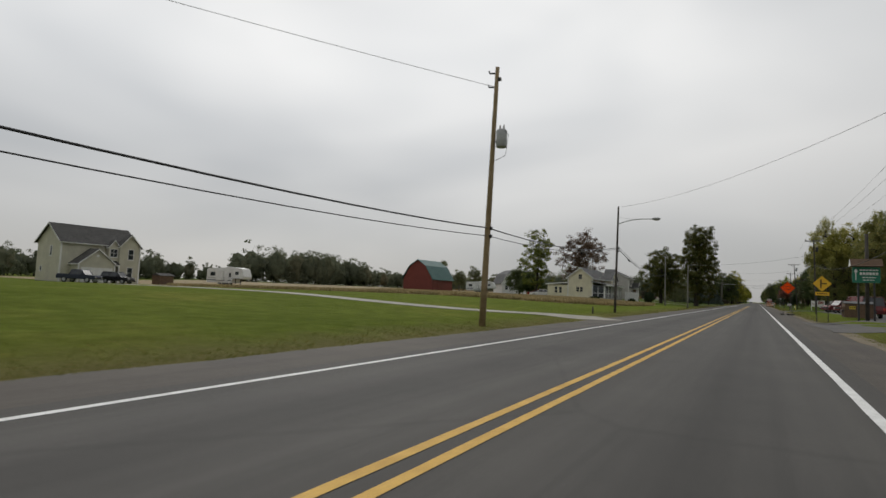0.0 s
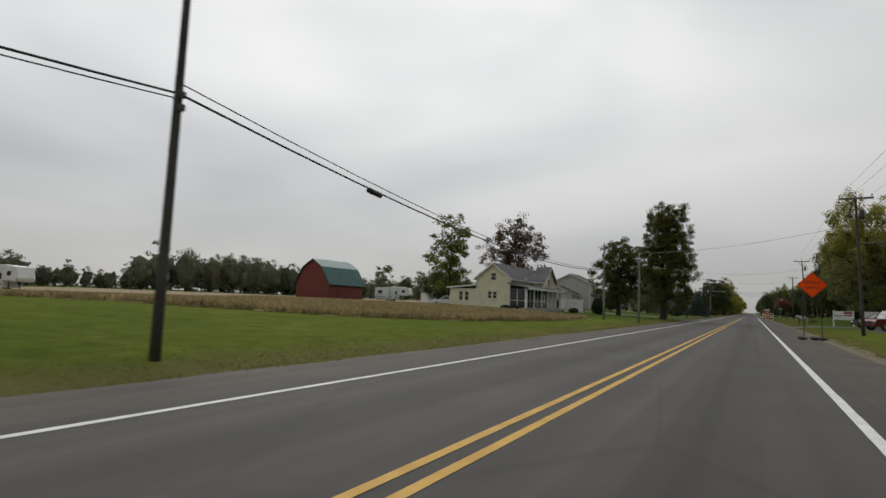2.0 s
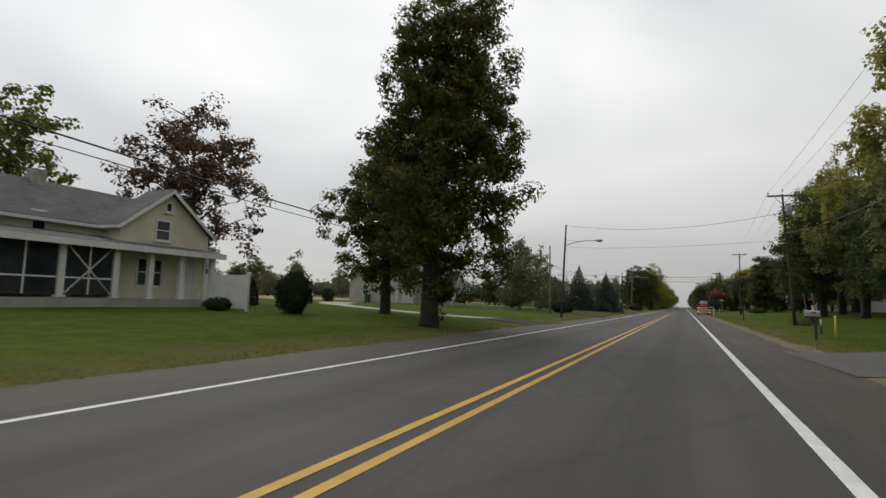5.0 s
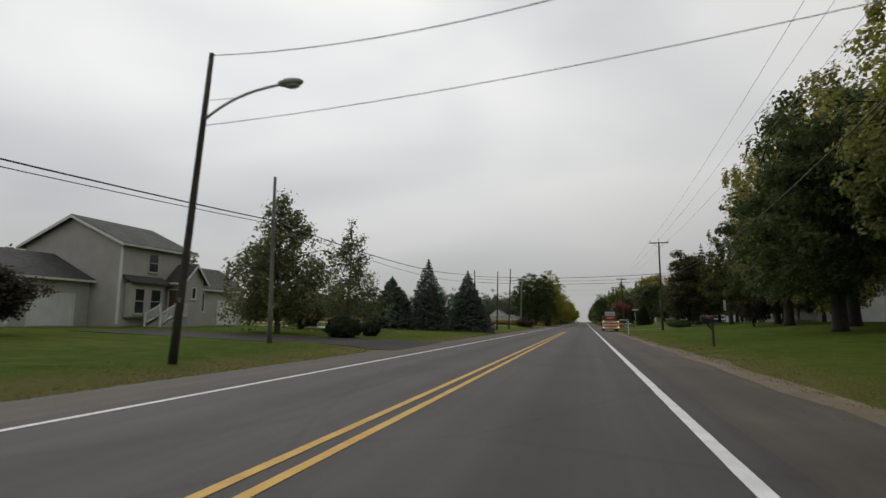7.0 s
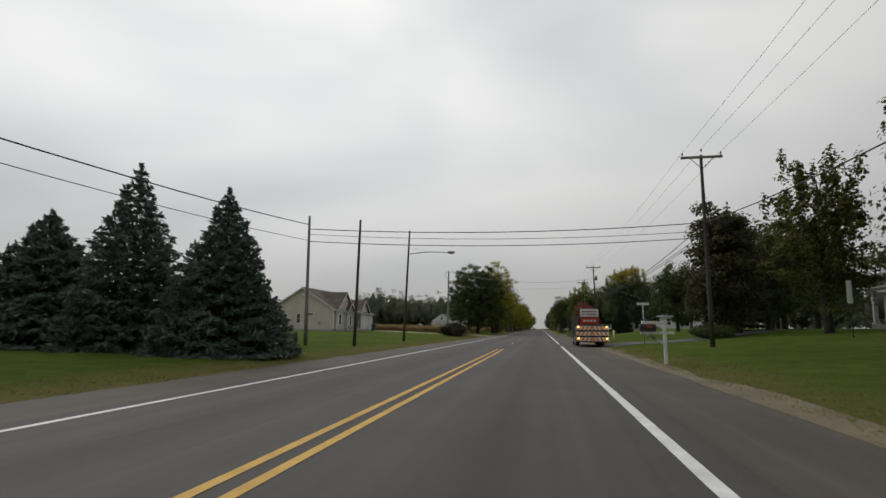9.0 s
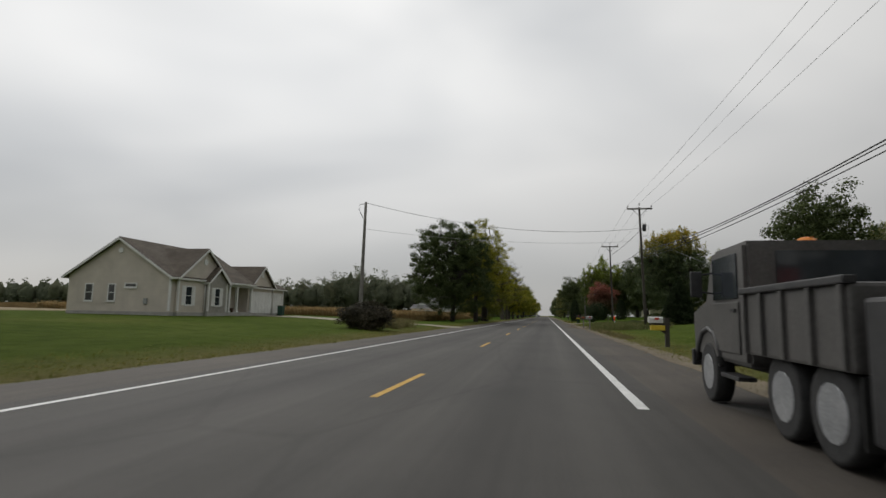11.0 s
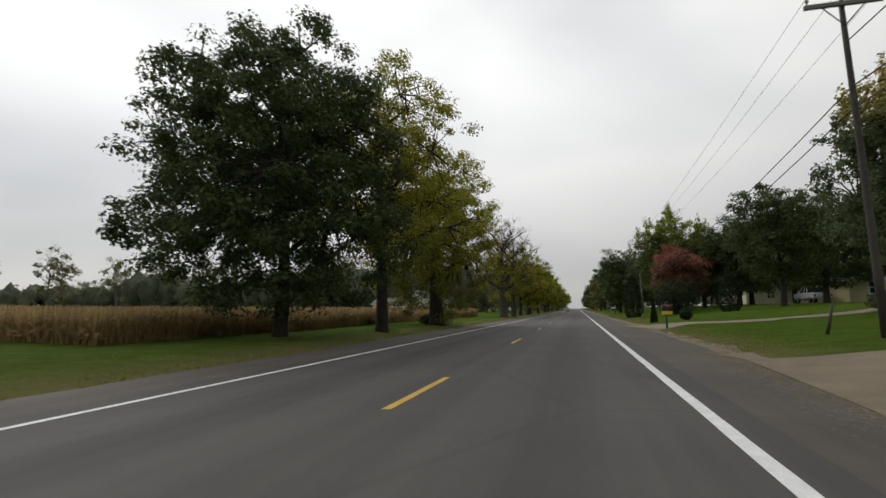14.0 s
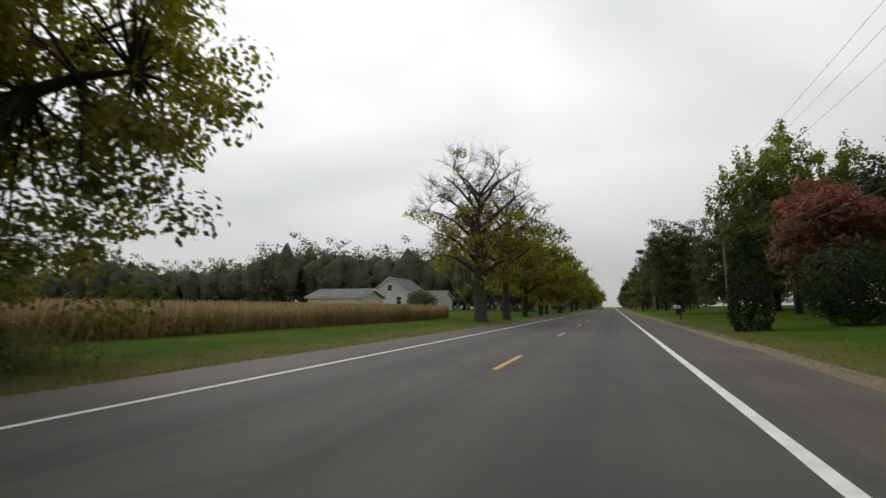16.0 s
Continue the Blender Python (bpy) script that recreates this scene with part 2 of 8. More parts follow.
M["drive_grey"] = mottled("grey_asphalt_drive", (0.068, 0.064, 0.060), (0.100, 0.095, 0.088), 0.6, 40)
M["edge_gravel"] = mottled("sandy_brown_gravel", (0.115, 0.090, 0.052), (0.190, 0.150, 0.090), 0.8, 25)
M["drive_brown"] = mottled("brown_gravel", (0.130, 0.101, 0.060), (0.200, 0.158, 0.098), 0.8, 25)
M["drive_dirt"] = mottled("gravel_drive", (0.155, 0.124, 0.08), (0.235, 0.192, 0.128), 0.8, 25)
M["line_white"] = mottled("white_road_paint", (0.62, 0.62, 0.60), (0.82, 0.82, 0.80), 2.5, 60, 0.7)
M["line_yellow"] = mottled("yellow_road_paint", (0.52, 0.30, 0.04), (0.66, 0.40, 0.07), 2.5, 60, 0.7)
M["wood_pale"] = mottled("weathered_pine_pole", (0.20, 0.145, 0.075), (0.30, 0.225, 0.125), 1.5, 20, 0.9)
M["wood_dark"] = mottled("creosoted_pole", (0.045, 0.040, 0.034), (0.085, 0.075, 0.062), 1.2, 20, 0.9)
M["wood_grey"] = mottled("grey_weathered_pole", (0.15, 0.145, 0.13), (0.25, 0.24, 0.215), 1.5, 20, 0.9)
M["bark"] = mottled("rough_bark", (0.026, 0.022, 0.018), (0.055, 0.047, 0.038), 3, 18, 0.95, 0, 1.0, 0.04)
M["bark_mid"] = mottled("grey_brown_bark", (0.052, 0.045, 0.037), (0.095, 0.083, 0.068), 3, 18, 0.95, 0, 1.0, 0.03)
M["bark_pale"] = mottled("grey_bark", (0.09, 0.08, 0.065), (0.16, 0.145, 0.12), 3, 18, 0.95, 0, 1.0, 0.03)
M["galv"] = mottled("galvanised_steel", (0.33, 0.34, 0.35), (0.48, 0.49, 0.50), 4, 30, 0.45, 0.7, 0.1)
M["dark_metal"] = mottled("dark_painted_steel", (0.030, 0.030, 0.031), (0.055, 0.055, 0.056), 4, 40, 0.5, 0.3, 0.1)
M["transformer"] = mottled("grey_enamel", (0.30, 0.31, 0.31), (0.40, 0.41, 0.41), 3, 30, 0.4)
M["cable"] = mottled("black_cable", (0.020, 0.020, 0.021), (0.04, 0.04, 0.04), 5, 40, 0.6)
M["wire"] = mottled("bare_aluminium_wire", (0.28, 0.28, 0.29), (0.36, 0.36, 0.37), 5, 40, 0.5, 0.6)
M["porcelain"] = mottled("grey_insulator", (0.30, 0.28, 0.27), (0.42, 0.40, 0.38), 5, 40, 0.25)
M["white_paint"] = mottled("white_paint", (0.66, 0.66, 0.64), (0.80, 0.80, 0.78), 1.2, 30, 0.5)
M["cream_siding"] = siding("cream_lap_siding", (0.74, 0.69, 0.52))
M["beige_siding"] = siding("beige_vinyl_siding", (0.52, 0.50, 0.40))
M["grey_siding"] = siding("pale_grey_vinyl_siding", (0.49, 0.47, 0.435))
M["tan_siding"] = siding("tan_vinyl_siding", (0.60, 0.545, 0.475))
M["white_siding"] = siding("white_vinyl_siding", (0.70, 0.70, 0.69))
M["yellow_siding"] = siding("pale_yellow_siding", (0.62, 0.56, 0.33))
M["barn_red"] = siding("barn_red_steel_siding", (0.185, 0.040, 0.030), 0.3)
M["barn_roof"] = mottled("green_steel_roof", (0.035, 0.105, 0.095), (0.055, 0.14, 0.125), 0.6, 12, 0.45, 0.2)
M["roof_dark"] = shingles("dark_grey_shingles", (0.070, 0.068, 0.066), (0.10, 0.098, 0.094))
M["roof_grey"] = shingles("grey_shingles", (0.13, 0.13, 0.13), (0.17, 0.17, 0.168))
M["roof_brown"] = shingles("brown_shingles", (0.105, 0.088, 0.070), (0.145, 0.122, 0.098))
M["stone"] = mottled("pale_ashlar_veneer", (0.25, 0.235, 0.21), (0.42, 0.40, 0.36), 5.0, 22, 0.85, 0, 0.8, 0.03)
M["concrete"] = mottled("concrete", (0.32, 0.31, 0.29), (0.42, 0.41, 0.385), 1.5, 30, 0.85)
M["rubber"] = mottled("tyre_rubber", (0.018, 0.018, 0.018), (0.032, 0.032, 0.032), 5, 40, 0.85)
M["plastic_black"] = mottled("black_plastic", (0.02, 0.02, 0.02), (0.035, 0.035, 0.035), 4, 40, 0.5)
M["bin_green"] = mottled("green_bin_plastic", (0.020, 0.060, 0.045), (0.03, 0.08, 0.06), 4, 40, 0.5)
M["yellow_plastic"] = mottled("yellow_plastic", (0.58, 0.42, 0.03), (0.70, 0.52, 0.05), 4, 40, 0.5)
M["orange_vinyl"] = mottled("orange_reflective_vinyl", (0.97, 0.085, 0.006), (1.0, 0.105, 0.008), 1.5, 30, 0.6, 0.0, 0.03, 0.002, 0.1)
M["yellow_sign"] = mottled("yellow_reflective_sheet", (0.72, 0.40, 0.015), (0.82, 0.48, 0.03), 2, 30, 0.45)
M["green_sign"] = mottled("green_sign_face", (0.012, 0.14, 0.085), (0.02, 0.18, 0.11), 2, 30, 0.45)
M["ink"] = mottled("black_ink", (0.015, 0.015, 0.015), (0.03, 0.03, 0.03), 4, 50, 0.6)
M["ink_faded"] = mottled("dark_red_faded_ink", (0.20, 0.022, 0.01), (0.26, 0.03, 0.014), 4, 50, 0.6)
M["brown_board"] = mottled("brown_stained_board", (0.10, 0.062, 0.04), (0.15, 0.095, 0.06), 3, 30, 0.8)
M["red_board"] = mottled("red_panel", (0.40, 0.035, 0.02), (0.52, 0.05, 0.03), 3, 30, 0.6)
M["sandbag"] = mottled("dark_sandbag_cloth", (0.05, 0.05, 0.04), (0.09, 0.085, 0.07), 6, 60, 0.95)


def paint(name, c, rough=0.25, metal=0.2):
    m = mottled(name, tuple(v * 0.93 for v in c), tuple(v * 1.05 for v in c), 1.0, 8, rough, metal, 0.02, 0.002, 0.5)
    return m


M["car_blue"] = paint("dark_blue_car_paint", (0.025, 0.032, 0.055))
M["car_black"] = paint("black_car_paint", (0.018, 0.018, 0.02))
M["car_red"] = paint("dark_red_car_paint", (0.115, 0.020, 0.022))
M["car_bright_red"] = paint("red_car_paint", (0.32, 0.03, 0.025))
M["car_white"] = paint("white_car_paint", (0.68, 0.68, 0.68), 0.3, 0.0)
M["car_silver"] = paint("silver_car_paint", (0.36, 0.35, 0.33))
M["trailer_white"] = mottled("white_fibreglass", (0.62, 0.62, 0.61), (0.74, 0.74, 0.73), 1.0, 20, 0.4)
M["trailer_grey"] = mottled("grey_trailer_stripe", (0.20, 0.21, 0.22), (0.28, 0.29, 0.30), 1.0, 20, 0.4)
M["truck_grey"] = mottled("dark_truck_paint", (0.07, 0.068, 0.065), (0.11, 0.105, 0.10), 1.0, 20, 0.4)
M["chevron_white"] = mottled("white_reflective_tape", (0.78, 0.76, 0.70), (0.88, 0.86, 0.80), 2, 30, 0.4)
M["chevron_orange"] = mottled("orange_reflective_tape", (0.80, 0.24, 0.03), (0.88, 0.31, 0.05), 2, 30, 0.4)


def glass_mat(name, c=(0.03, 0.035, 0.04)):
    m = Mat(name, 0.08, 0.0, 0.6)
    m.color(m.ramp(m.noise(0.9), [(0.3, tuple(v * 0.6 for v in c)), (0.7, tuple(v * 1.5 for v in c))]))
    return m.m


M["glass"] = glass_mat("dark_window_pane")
M["glass_pale"] = glass_mat("curtained_window_pane", (0.10, 0.10, 0.10))


def lamp_mat(name, c, strength):
    m = Mat(name, 0.3)
    m.color(c)
    m.b.inputs["Emission Color"].default_value = rgb(c)
    m.b.inputs["Emission Strength"].default_value = strength
    return m.m


M["lamp_amber"] = lamp_mat("lit_amber_lamp", (1.0, 0.55, 0.15), 3.0)
M["leaf_green"] = foliage("mid_green_leaves", [(0.0, (0.078, 0.105, 0.024)), (0.6, (0.140, 0.172, 0.038)), (0.9, (0.205, 0.225, 0.052)), (1.0, (0.26, 0.22, 0.055))], 0.46)
M["leaf_dark"] = foliage("dark_green_leaves", [(0.0, (0.060, 0.080, 0.034)), (0.6, (0.094, 0.122, 0.050)), (1.0, (0.132, 0.160, 0.068))], 0.42)
M["leaf_olive"] = foliage("olive_turning_leaves", [(0.0, (0.054, 0.068, 0.024)), (0.55, (0.100, 0.118, 0.036)), (0.88, (0.165, 0.165, 0.046)), (1.0, (0.22, 0.135, 0.04))], 0.38)
M["leaf_yellow"] = foliage("yellow_green_leaves", [(0.0, (0.140, 0.165, 0.024)), (0.55, (0.25, 0.265, 0.034)), (0.9, (0.36, 0.335, 0.05)), (1.0, (0.40, 0.28, 0.055))], 0.5)
M["leaf_purple"] = foliage("dark_reddish_leaves", [(0.0, (0.036, 0.036, 0.026)), (0.6, (0.060, 0.056, 0.042)), (1.0, (0.095, 0.085, 0.066))])
M["leaf_bright"] = foliage("bright_green_leaves", [(0.0, (0.070, 0.098, 0.030)), (0.6, (0.11, 0.145, 0.042)), (1.0, (0.16, 0.19, 0.055))], 0.46, 0.6, [(0.0, (0.12, 0.17, 0.026)), (0.6, (0.22, 0.28, 0.040)), (1.0, (0.32, 0.36, 0.055))], (7.5, 11.5))
M["leaf_lot"] = foliage("pale_olive_leaves", [(0.0, (0.150, 0.168, 0.065)), (0.5, (0.225, 0.238, 0.090)), (0.85, (0.31, 0.30, 0.115)), (1.0, (0.36, 0.30, 0.12))], 0.52)
M["leaf_willow"] = foliage("pale_yellowing_leaves", [(0.0, (0.115, 0.135, 0.055)), (0.5, (0.175, 0.192, 0.075)), (1.0, (0.25, 0.245, 0.10))], 0.52, 0.6, [(0.0, (0.21, 0.225, 0.07)), (0.5, (0.33, 0.335, 0.095)), (1.0, (0.46, 0.42, 0.12))], (6.0, 11.0))
M["leaf_maple"] = foliage("dark_maple_leaves_with_a_golden_top", [(0.0, (0.072, 0.102, 0.058)), (0.6, (0.112, 0.148, 0.080)), (1.0, (0.165, 0.195, 0.098))], 0.46, 0.6, [(0.0, (0.24, 0.235, 0.05)), (0.6, (0.40, 0.345, 0.055)), (1.0, (0.52, 0.34, 0.05))], (8.7, 11.4))
M["leaf_half"] = foliage("green_leaves_turning_yellow_above", [(0.0, (0.085, 0.105, 0.026)), (0.6, (0.14, 0.16, 0.036)), (1.0, (0.22, 0.22, 0.05))], 0.5, 0.6, [(0.0, (0.165, 0.185, 0.026)), (0.55, (0.29, 0.30, 0.036)), (1.0, (0.42, 0.37, 0.052))], (2.0, 6.0))
M["leaf_rust"] = foliage("red_brown_leaves", [(0.0, (0.085, 0.055, 0.042)), (0.6, (0.150, 0.096, 0.072)), (1.0, (0.21, 0.125, 0.088))])
M["leaf_red"] = foliage("dull_red_leaves", [(0.0, (0.105, 0.085, 0.055)), (0.5, (0.155, 0.112, 0.072)), (1.0, (0.205, 0.135, 0.085))], 0.4, 0.6, [(0.0, (0.19, 0.085, 0.068)), (0.5, (0.27, 0.108, 0.085)), (1.0, (0.34, 0.135, 0.10))], (3.4, 6.2))
M["leaf_autumn"] = foliage("dark_rusty_green_leaves", [(0.0, (0.046, 0.054, 0.026)), (0.6, (0.085, 0.088, 0.042)), (0.9, (0.125, 0.095, 0.046)), (1.0, (0.16, 0.085, 0.046))])
M["leaf_spruce"] = foliage("blue_green_needles", [(0.0, (0.100, 0.130, 0.120)), (0.6, (0.135, 0.168, 0.155)), (1.0, (0.175, 0.210, 0.195))], 0.25, 0.9)
M["leaf_yew"] = foliage("dark_evergreen_sprays", [(0.0, (0.026, 0.040, 0.021)), (0.7, (0.037, 0.054, 0.028)), (1.0, (0.048, 0.068, 0.035))], 0.12, 0.95)
# the haze over the distant woods is painted into these pale grey-green tones
M["leaf_far_hazed"] = foliage("haze_paled_wood_leaves", [(0.0, (0.165, 0.185, 0.140)), (0.6, (0.195, 0.213, 0.155)), (0.9, (0.215, 0.222, 0.155)), (1.0, (0.235, 0.212, 0.15))], 0.5, 1.0)
M["leaf_silver"] = foliage("grey_green_birch_leaves", [(0.0, (0.11, 0.13, 0.072)), (0.6, (0.19, 0.21, 0.115)), (1.0, (0.28, 0.27, 0.16))], 0.45, 0.9)
M["corn"] = foliage("dry_maize_leaves", [(0.0, (0.29, 0.19, 0.092)), (0.6, (0.385, 0.27, 0.14)), (1.0, (0.47, 0.355, 0.20))], 0.42, 0.8)
M["soy"] = foliage("dry_soybean_plants", [(0.0, (0.29, 0.225, 0.125)), (0.6, (0.37, 0.295, 0.165)), (1.0, (0.45, 0.37, 0.21))], 0.35, 0.9)
M["weed"] = foliage("dry_roadside_weeds", [(0.0, (0.095, 0.118, 0.046)), (0.6, (0.150, 0.172, 0.075)), (1.0, (0.23, 0.215, 0.11))], 0.4, 0.95)
M["straw"] = foliage("straw_coloured_grass", [(0.0, (0.13, 0.125, 0.06)), (0.6, (0.22, 0.19, 0.10)), (1.0, (0.33, 0.27, 0.15))], 0.3, 0.95)
M["blade"] = foliage("grass_blades", [(0.0, (0.115, 0.145, 0.032)), (0.6, (0.165, 0.180, 0.046)), (1.0, (0.25, 0.215, 0.085))], 0.45, 0.8)
M["crop_soil"] = mottled("stubbly_dry_crop", (0.26, 0.20, 0.11), (0.35, 0.28, 0.16), 0.25, 9.0, 0.95, 0, 1.0, 0.15)
M["corn_mass"] = mottled("dry_maize_mass", (0.27, 0.17, 0.075), (0.35, 0.235, 0.105), 0.5, 9.0, 0.95, 0, 1.0, 0.15)


# ---- building helpers ----
def part(name, bm, material, parent, label=""):
    """Links a bmesh as one mesh object under a thing or a part."""
    me = bpy.data.meshes.new(name)
    bm.normal_update()
    bm.to_mesh(me)
    bm.free()
    me.materials.append(material)
    ob = new(name, me)
    ob.parent = parent
    if label:
        ob["label"] = label
    return ob


def raw(name, verts, faces, material, parent=None, smooth=False, label=""):
    """Links vertices and faces as one mesh object."""
    me = bpy.data.meshes.new(name)
    me.from_pydata(verts if isinstance(verts, list) else verts.tolist(), [], faces if isinstance(faces, list) else faces.tolist())
    me.materials.append(material)
    if smooth:
        me.polygons.foreach_set("use_smooth", [True] * len(me.polygons))
    ob = new(name, me)
    ob.parent = parent
    if label:
        ob["label"] = label
    return ob


def thing(name, at, label, category, group="", kind="", rz=0.0, scale=1.0):
    ob = new(name)
    ob.matrix_basis = pose(at[0], at[1], at[2], 0, 0, rz) @ Matrix.Diagonal((scale, scale, scale, 1))
    return tagged(ob, label, category, group, kind)


def box(bm, x0, x1, y0, y1, z0, z1, bev=0.0):
    vs = [bm.verts.new(p) for p in ((x0, y0, z0), (x1, y0, z0), (x1, y1, z0), (x0, y1, z0), (x0, y0, z1), (x1, y0, z1), (x1, y1, z1), (x0, y1, z1))]
    fs = [bm.faces.new([vs[k] for k in q]) for q in ((3, 2, 1, 0), (4, 5, 6, 7), (0, 1, 5, 4), (1, 2, 6, 5), (2, 3, 7, 6), (3, 0, 4, 7))]
    if bev:
        es = list({e for f in fs for e in f.edges})
        bmesh.ops.bevel(bm, geom=es, offset=bev, segments=2, affect="EDGES", profile=0.6)
    return bm


def bbox(*a, bev=0.0):
    return box(bmesh.new(), *a, bev=bev)


def prism(bm, pts, a, b, axis):
    """A polygon pts in the plane across axis, extruded from a to b. axis x: pts are (y, z); y: (x, z); z: (x, y)."""
    def p3(p, d):
        return {"x": (d, p[0], p[1]), "y": (p[0], d, p[1]), "z": (p[0], p[1], d)}[axis]
    lo, hi = [bm.verts.new(p3(p, a)) for p in pts], [bm.verts.new(p3(p, b)) for p in pts]
    n = len(pts)
    fs = [bm.faces.new(lo), bm.faces.new(hi[::-1])]
    for k in range(n):
        fs.append(bm.faces.new((lo[k], hi[k], hi[(k + 1) % n], lo[(k + 1) % n])))
    bmesh.ops.recalc_face_normals(bm, faces=fs)
    return bm


def tube(bm, pts, radii, sides=8, cap=True):
    """A round bar along pts."""
    pts = [Vector(p) for p in pts]
    rings = []
    for k, p in enumerate(pts):
        d = (pts[min(k + 1, len(pts) - 1)] - pts[max(k - 1, 0)]).normalized()
        u = d.cross(Vector((0, 0, 1)) if abs(d.z) < 0.9 else Vector((1, 0, 0))).normalized()
        v = d.cross(u)
        r = radii[k] if isinstance(radii, (list, tuple)) else radii
        rings.append([bm.verts.new(p + r * (math.cos(a) * u + math.sin(a) * v)) for a in (2 * math.pi * s / sides for s in range(sides))])
    fs = []
    for a, b in zip(rings, rings[1:]):
        for s in range(sides):
            fs.append(bm.faces.new((a[s], a[(s + 1) % sides], b[(s + 1) % sides], b[s])))
    for f in fs:
        f.smooth = True
    if cap:
        fs += [bm.faces.new(rings[0][::-1]), bm.faces.new(rings[-1])]
    bmesh.ops.recalc_face_normals(bm, faces=fs)
    return bm


def btube(pts, radii, sides=8):
    return tube(bmesh.new(), pts, radii, sides)


def ball(bm, c, r, sx=1, sy=1, sz=1, seg=10):
    bmesh.ops.create_uvsphere(bm, u_segments=seg, v_segments=max(5, seg // 2), radius=r, matrix=Matrix.Translation(c) @ Matrix.Diagonal((sx, sy, sz, 1)))
    return bm


def smooth01(a, b, x):
    t = min(max((x - a) / (b - a), 0.0), 1.0)
    return t * t * (3 - 2 * t)


def gz(x, y):
    """Height of the ground: the road is level, the verges rise gently away from it."""
    if x < 0:
        far = 0.25 - 0.85 * (1 - smooth01(78, 112, y))
        return -0.04 + 0.2 * smooth01(5.4, 9, -x) + 0.45 * smooth01(9, 28, -x) + far * smooth01(28, 90, -x)
    k = 0.49 + 0.51 * smooth01(115, 160, y)
    return -0.04 + 0.25 * smooth01(5.6, 9, x) + k * 1.15 * smooth01(8, 26, x)


def lettering(name, text, size, material, parent, m, label=""):
    """Text in the built-in font as a flat mesh in the local xz plane of the pose m."""
    cu = bpy.data.curves.new(name, "FONT")
    cu.body, cu.size, cu.align_x, cu.align_y, cu.extrude = text, size, "CENTER", "CENTER", 0.002
    cu.offset = size * 0.02
    tmp = new(name, cu)
    me = bpy.data.meshes.new_from_object(tmp.evaluated_get(bpy.context.evaluated_depsgraph_get()))
    bpy.data.objects.remove(tmp)
    me.materials.clear()
    me.materials.append(material)
    ob = new(name, me)
    ob.parent = parent
    ob.matrix_basis = m
    if label:
        ob["label"] = label
    return ob


# ---- ground, road and verges ----
def make_ground():
    xs = [-2500, -900, -400, -200, -130, -90, -70, -55, -45, -36, -28, -24, -20, -17, -14, -12, -10.5, -9, -8.2, -7.5, -6.8, -6.2, -5.8, -5.3, -4, -2, 0,
          2, 4, 5.4, 5.9, 6.4, 7, 7.6, 8.3, 9, 10, 11.5, 13, 15, 17, 19, 21, 23, 26, 30, 40, 60, 100, 200, 500, 2500]
    ys = [-2500, -800, -300, -120, -60] + list(range(-30, 470, 3)) + [500, 560, 700, 1000, 1600, 3000]
    verts = []
    for y in ys:
        for x in xs:
            z = gz(x, y)
            if 6.2 < abs(x) < 60 and -40 < y < 480:
                z += 0.05 * noise.noise((x * 0.35, y * 0.35, 3.1)) * min(1, (abs(x) - 6.2) / 3)
            if abs(x) < 5.5:
                z = -0.06
            verts.append((x, y, z))
    n = len(xs)
    faces = [(j * n + i, j * n + i + 1, (j + 1) * n + i + 1, (j + 1) * n + i) for j in range(len(ys) - 1) for i in range(n - 1)]
    ob = raw("ground", verts, faces, M["grass"], None, True)
    tagged(ob, "mown green lawn and verge, yellowish beside the road", "ground", kind="structure")


make_ground()


def strip(name, material, left, right, z, label, category, step_parent=None):
    """A long flat band between two polylines of the same length, draped at height z over the ground, with a thin edge."""
    n = len(left)
    verts, faces = [], []
    for (a, b) in zip(left, right):
        for k, t in enumerate((0, 0, 1 / 3, 2 / 3, 1, 1)):
            x, y = a[0] + (b[0] - a[0]) * t, a[1] + (b[1] - a[1]) * t
            verts.append((x, y, (z(x, y) if callable(z) else z) - (0.12 if k in (0, 5) else 0.0)))
    for j in range(n - 1):
        for k in range(5):
            faces.append((j * 6 + k, j * 6 + k + 1, j * 6 + k + 7, j * 6 + k + 6))
    ob = raw(name, verts, faces, material, None, False)
    return tagged(ob, label, category, kind="structure")


Y0, Y1 = -80.0, 900.0


def long_rows(x, wob=0.0, seed=0.0, step=2.0):
    out, y = [], Y0
    while y <= Y1:
        out.append((x + wob * (noise.noise((y * 0.4, seed, 0.0)) + 0.6 * noise.noise((y * 1.7, seed, 4.0))), y))
        y += step if y < 420 else 20
    return out


road = strip("road", M["asphalt"], long_rows(-4.0), long_rows(4.0), 0.0, "worn grey two-lane asphalt road", "road")
strip("shoulder", M["shoulder"], long_rows(-5.75, 0.22, 1.0), long_rows(-4.0), lambda x, y: -0.006 - 0.012 * (abs(x) - 4.0), "grey gravelly road shoulder beside the lawn", "road shoulder")
strip("shoulder", M["shoulder"], long_rows(4.0), long_rows(6.0, 0.25, 7.0), lambda x, y: -0.006 - 0.012 * (abs(x) - 4.0), "brown-grey gravelly road shoulder beside the verge", "road shoulder")


strip("gravel_edge", M["edge_gravel"], long_rows(5.72, 0.25, 3.0), long_rows(6.38, 0.45, 11.0), lambda x, y: max(gz(x, y) + 0.010, -0.003 - 0.012 * (abs(x) - 4.0)), "brown gravel edge between the shoulder and the grass", "road shoulder")


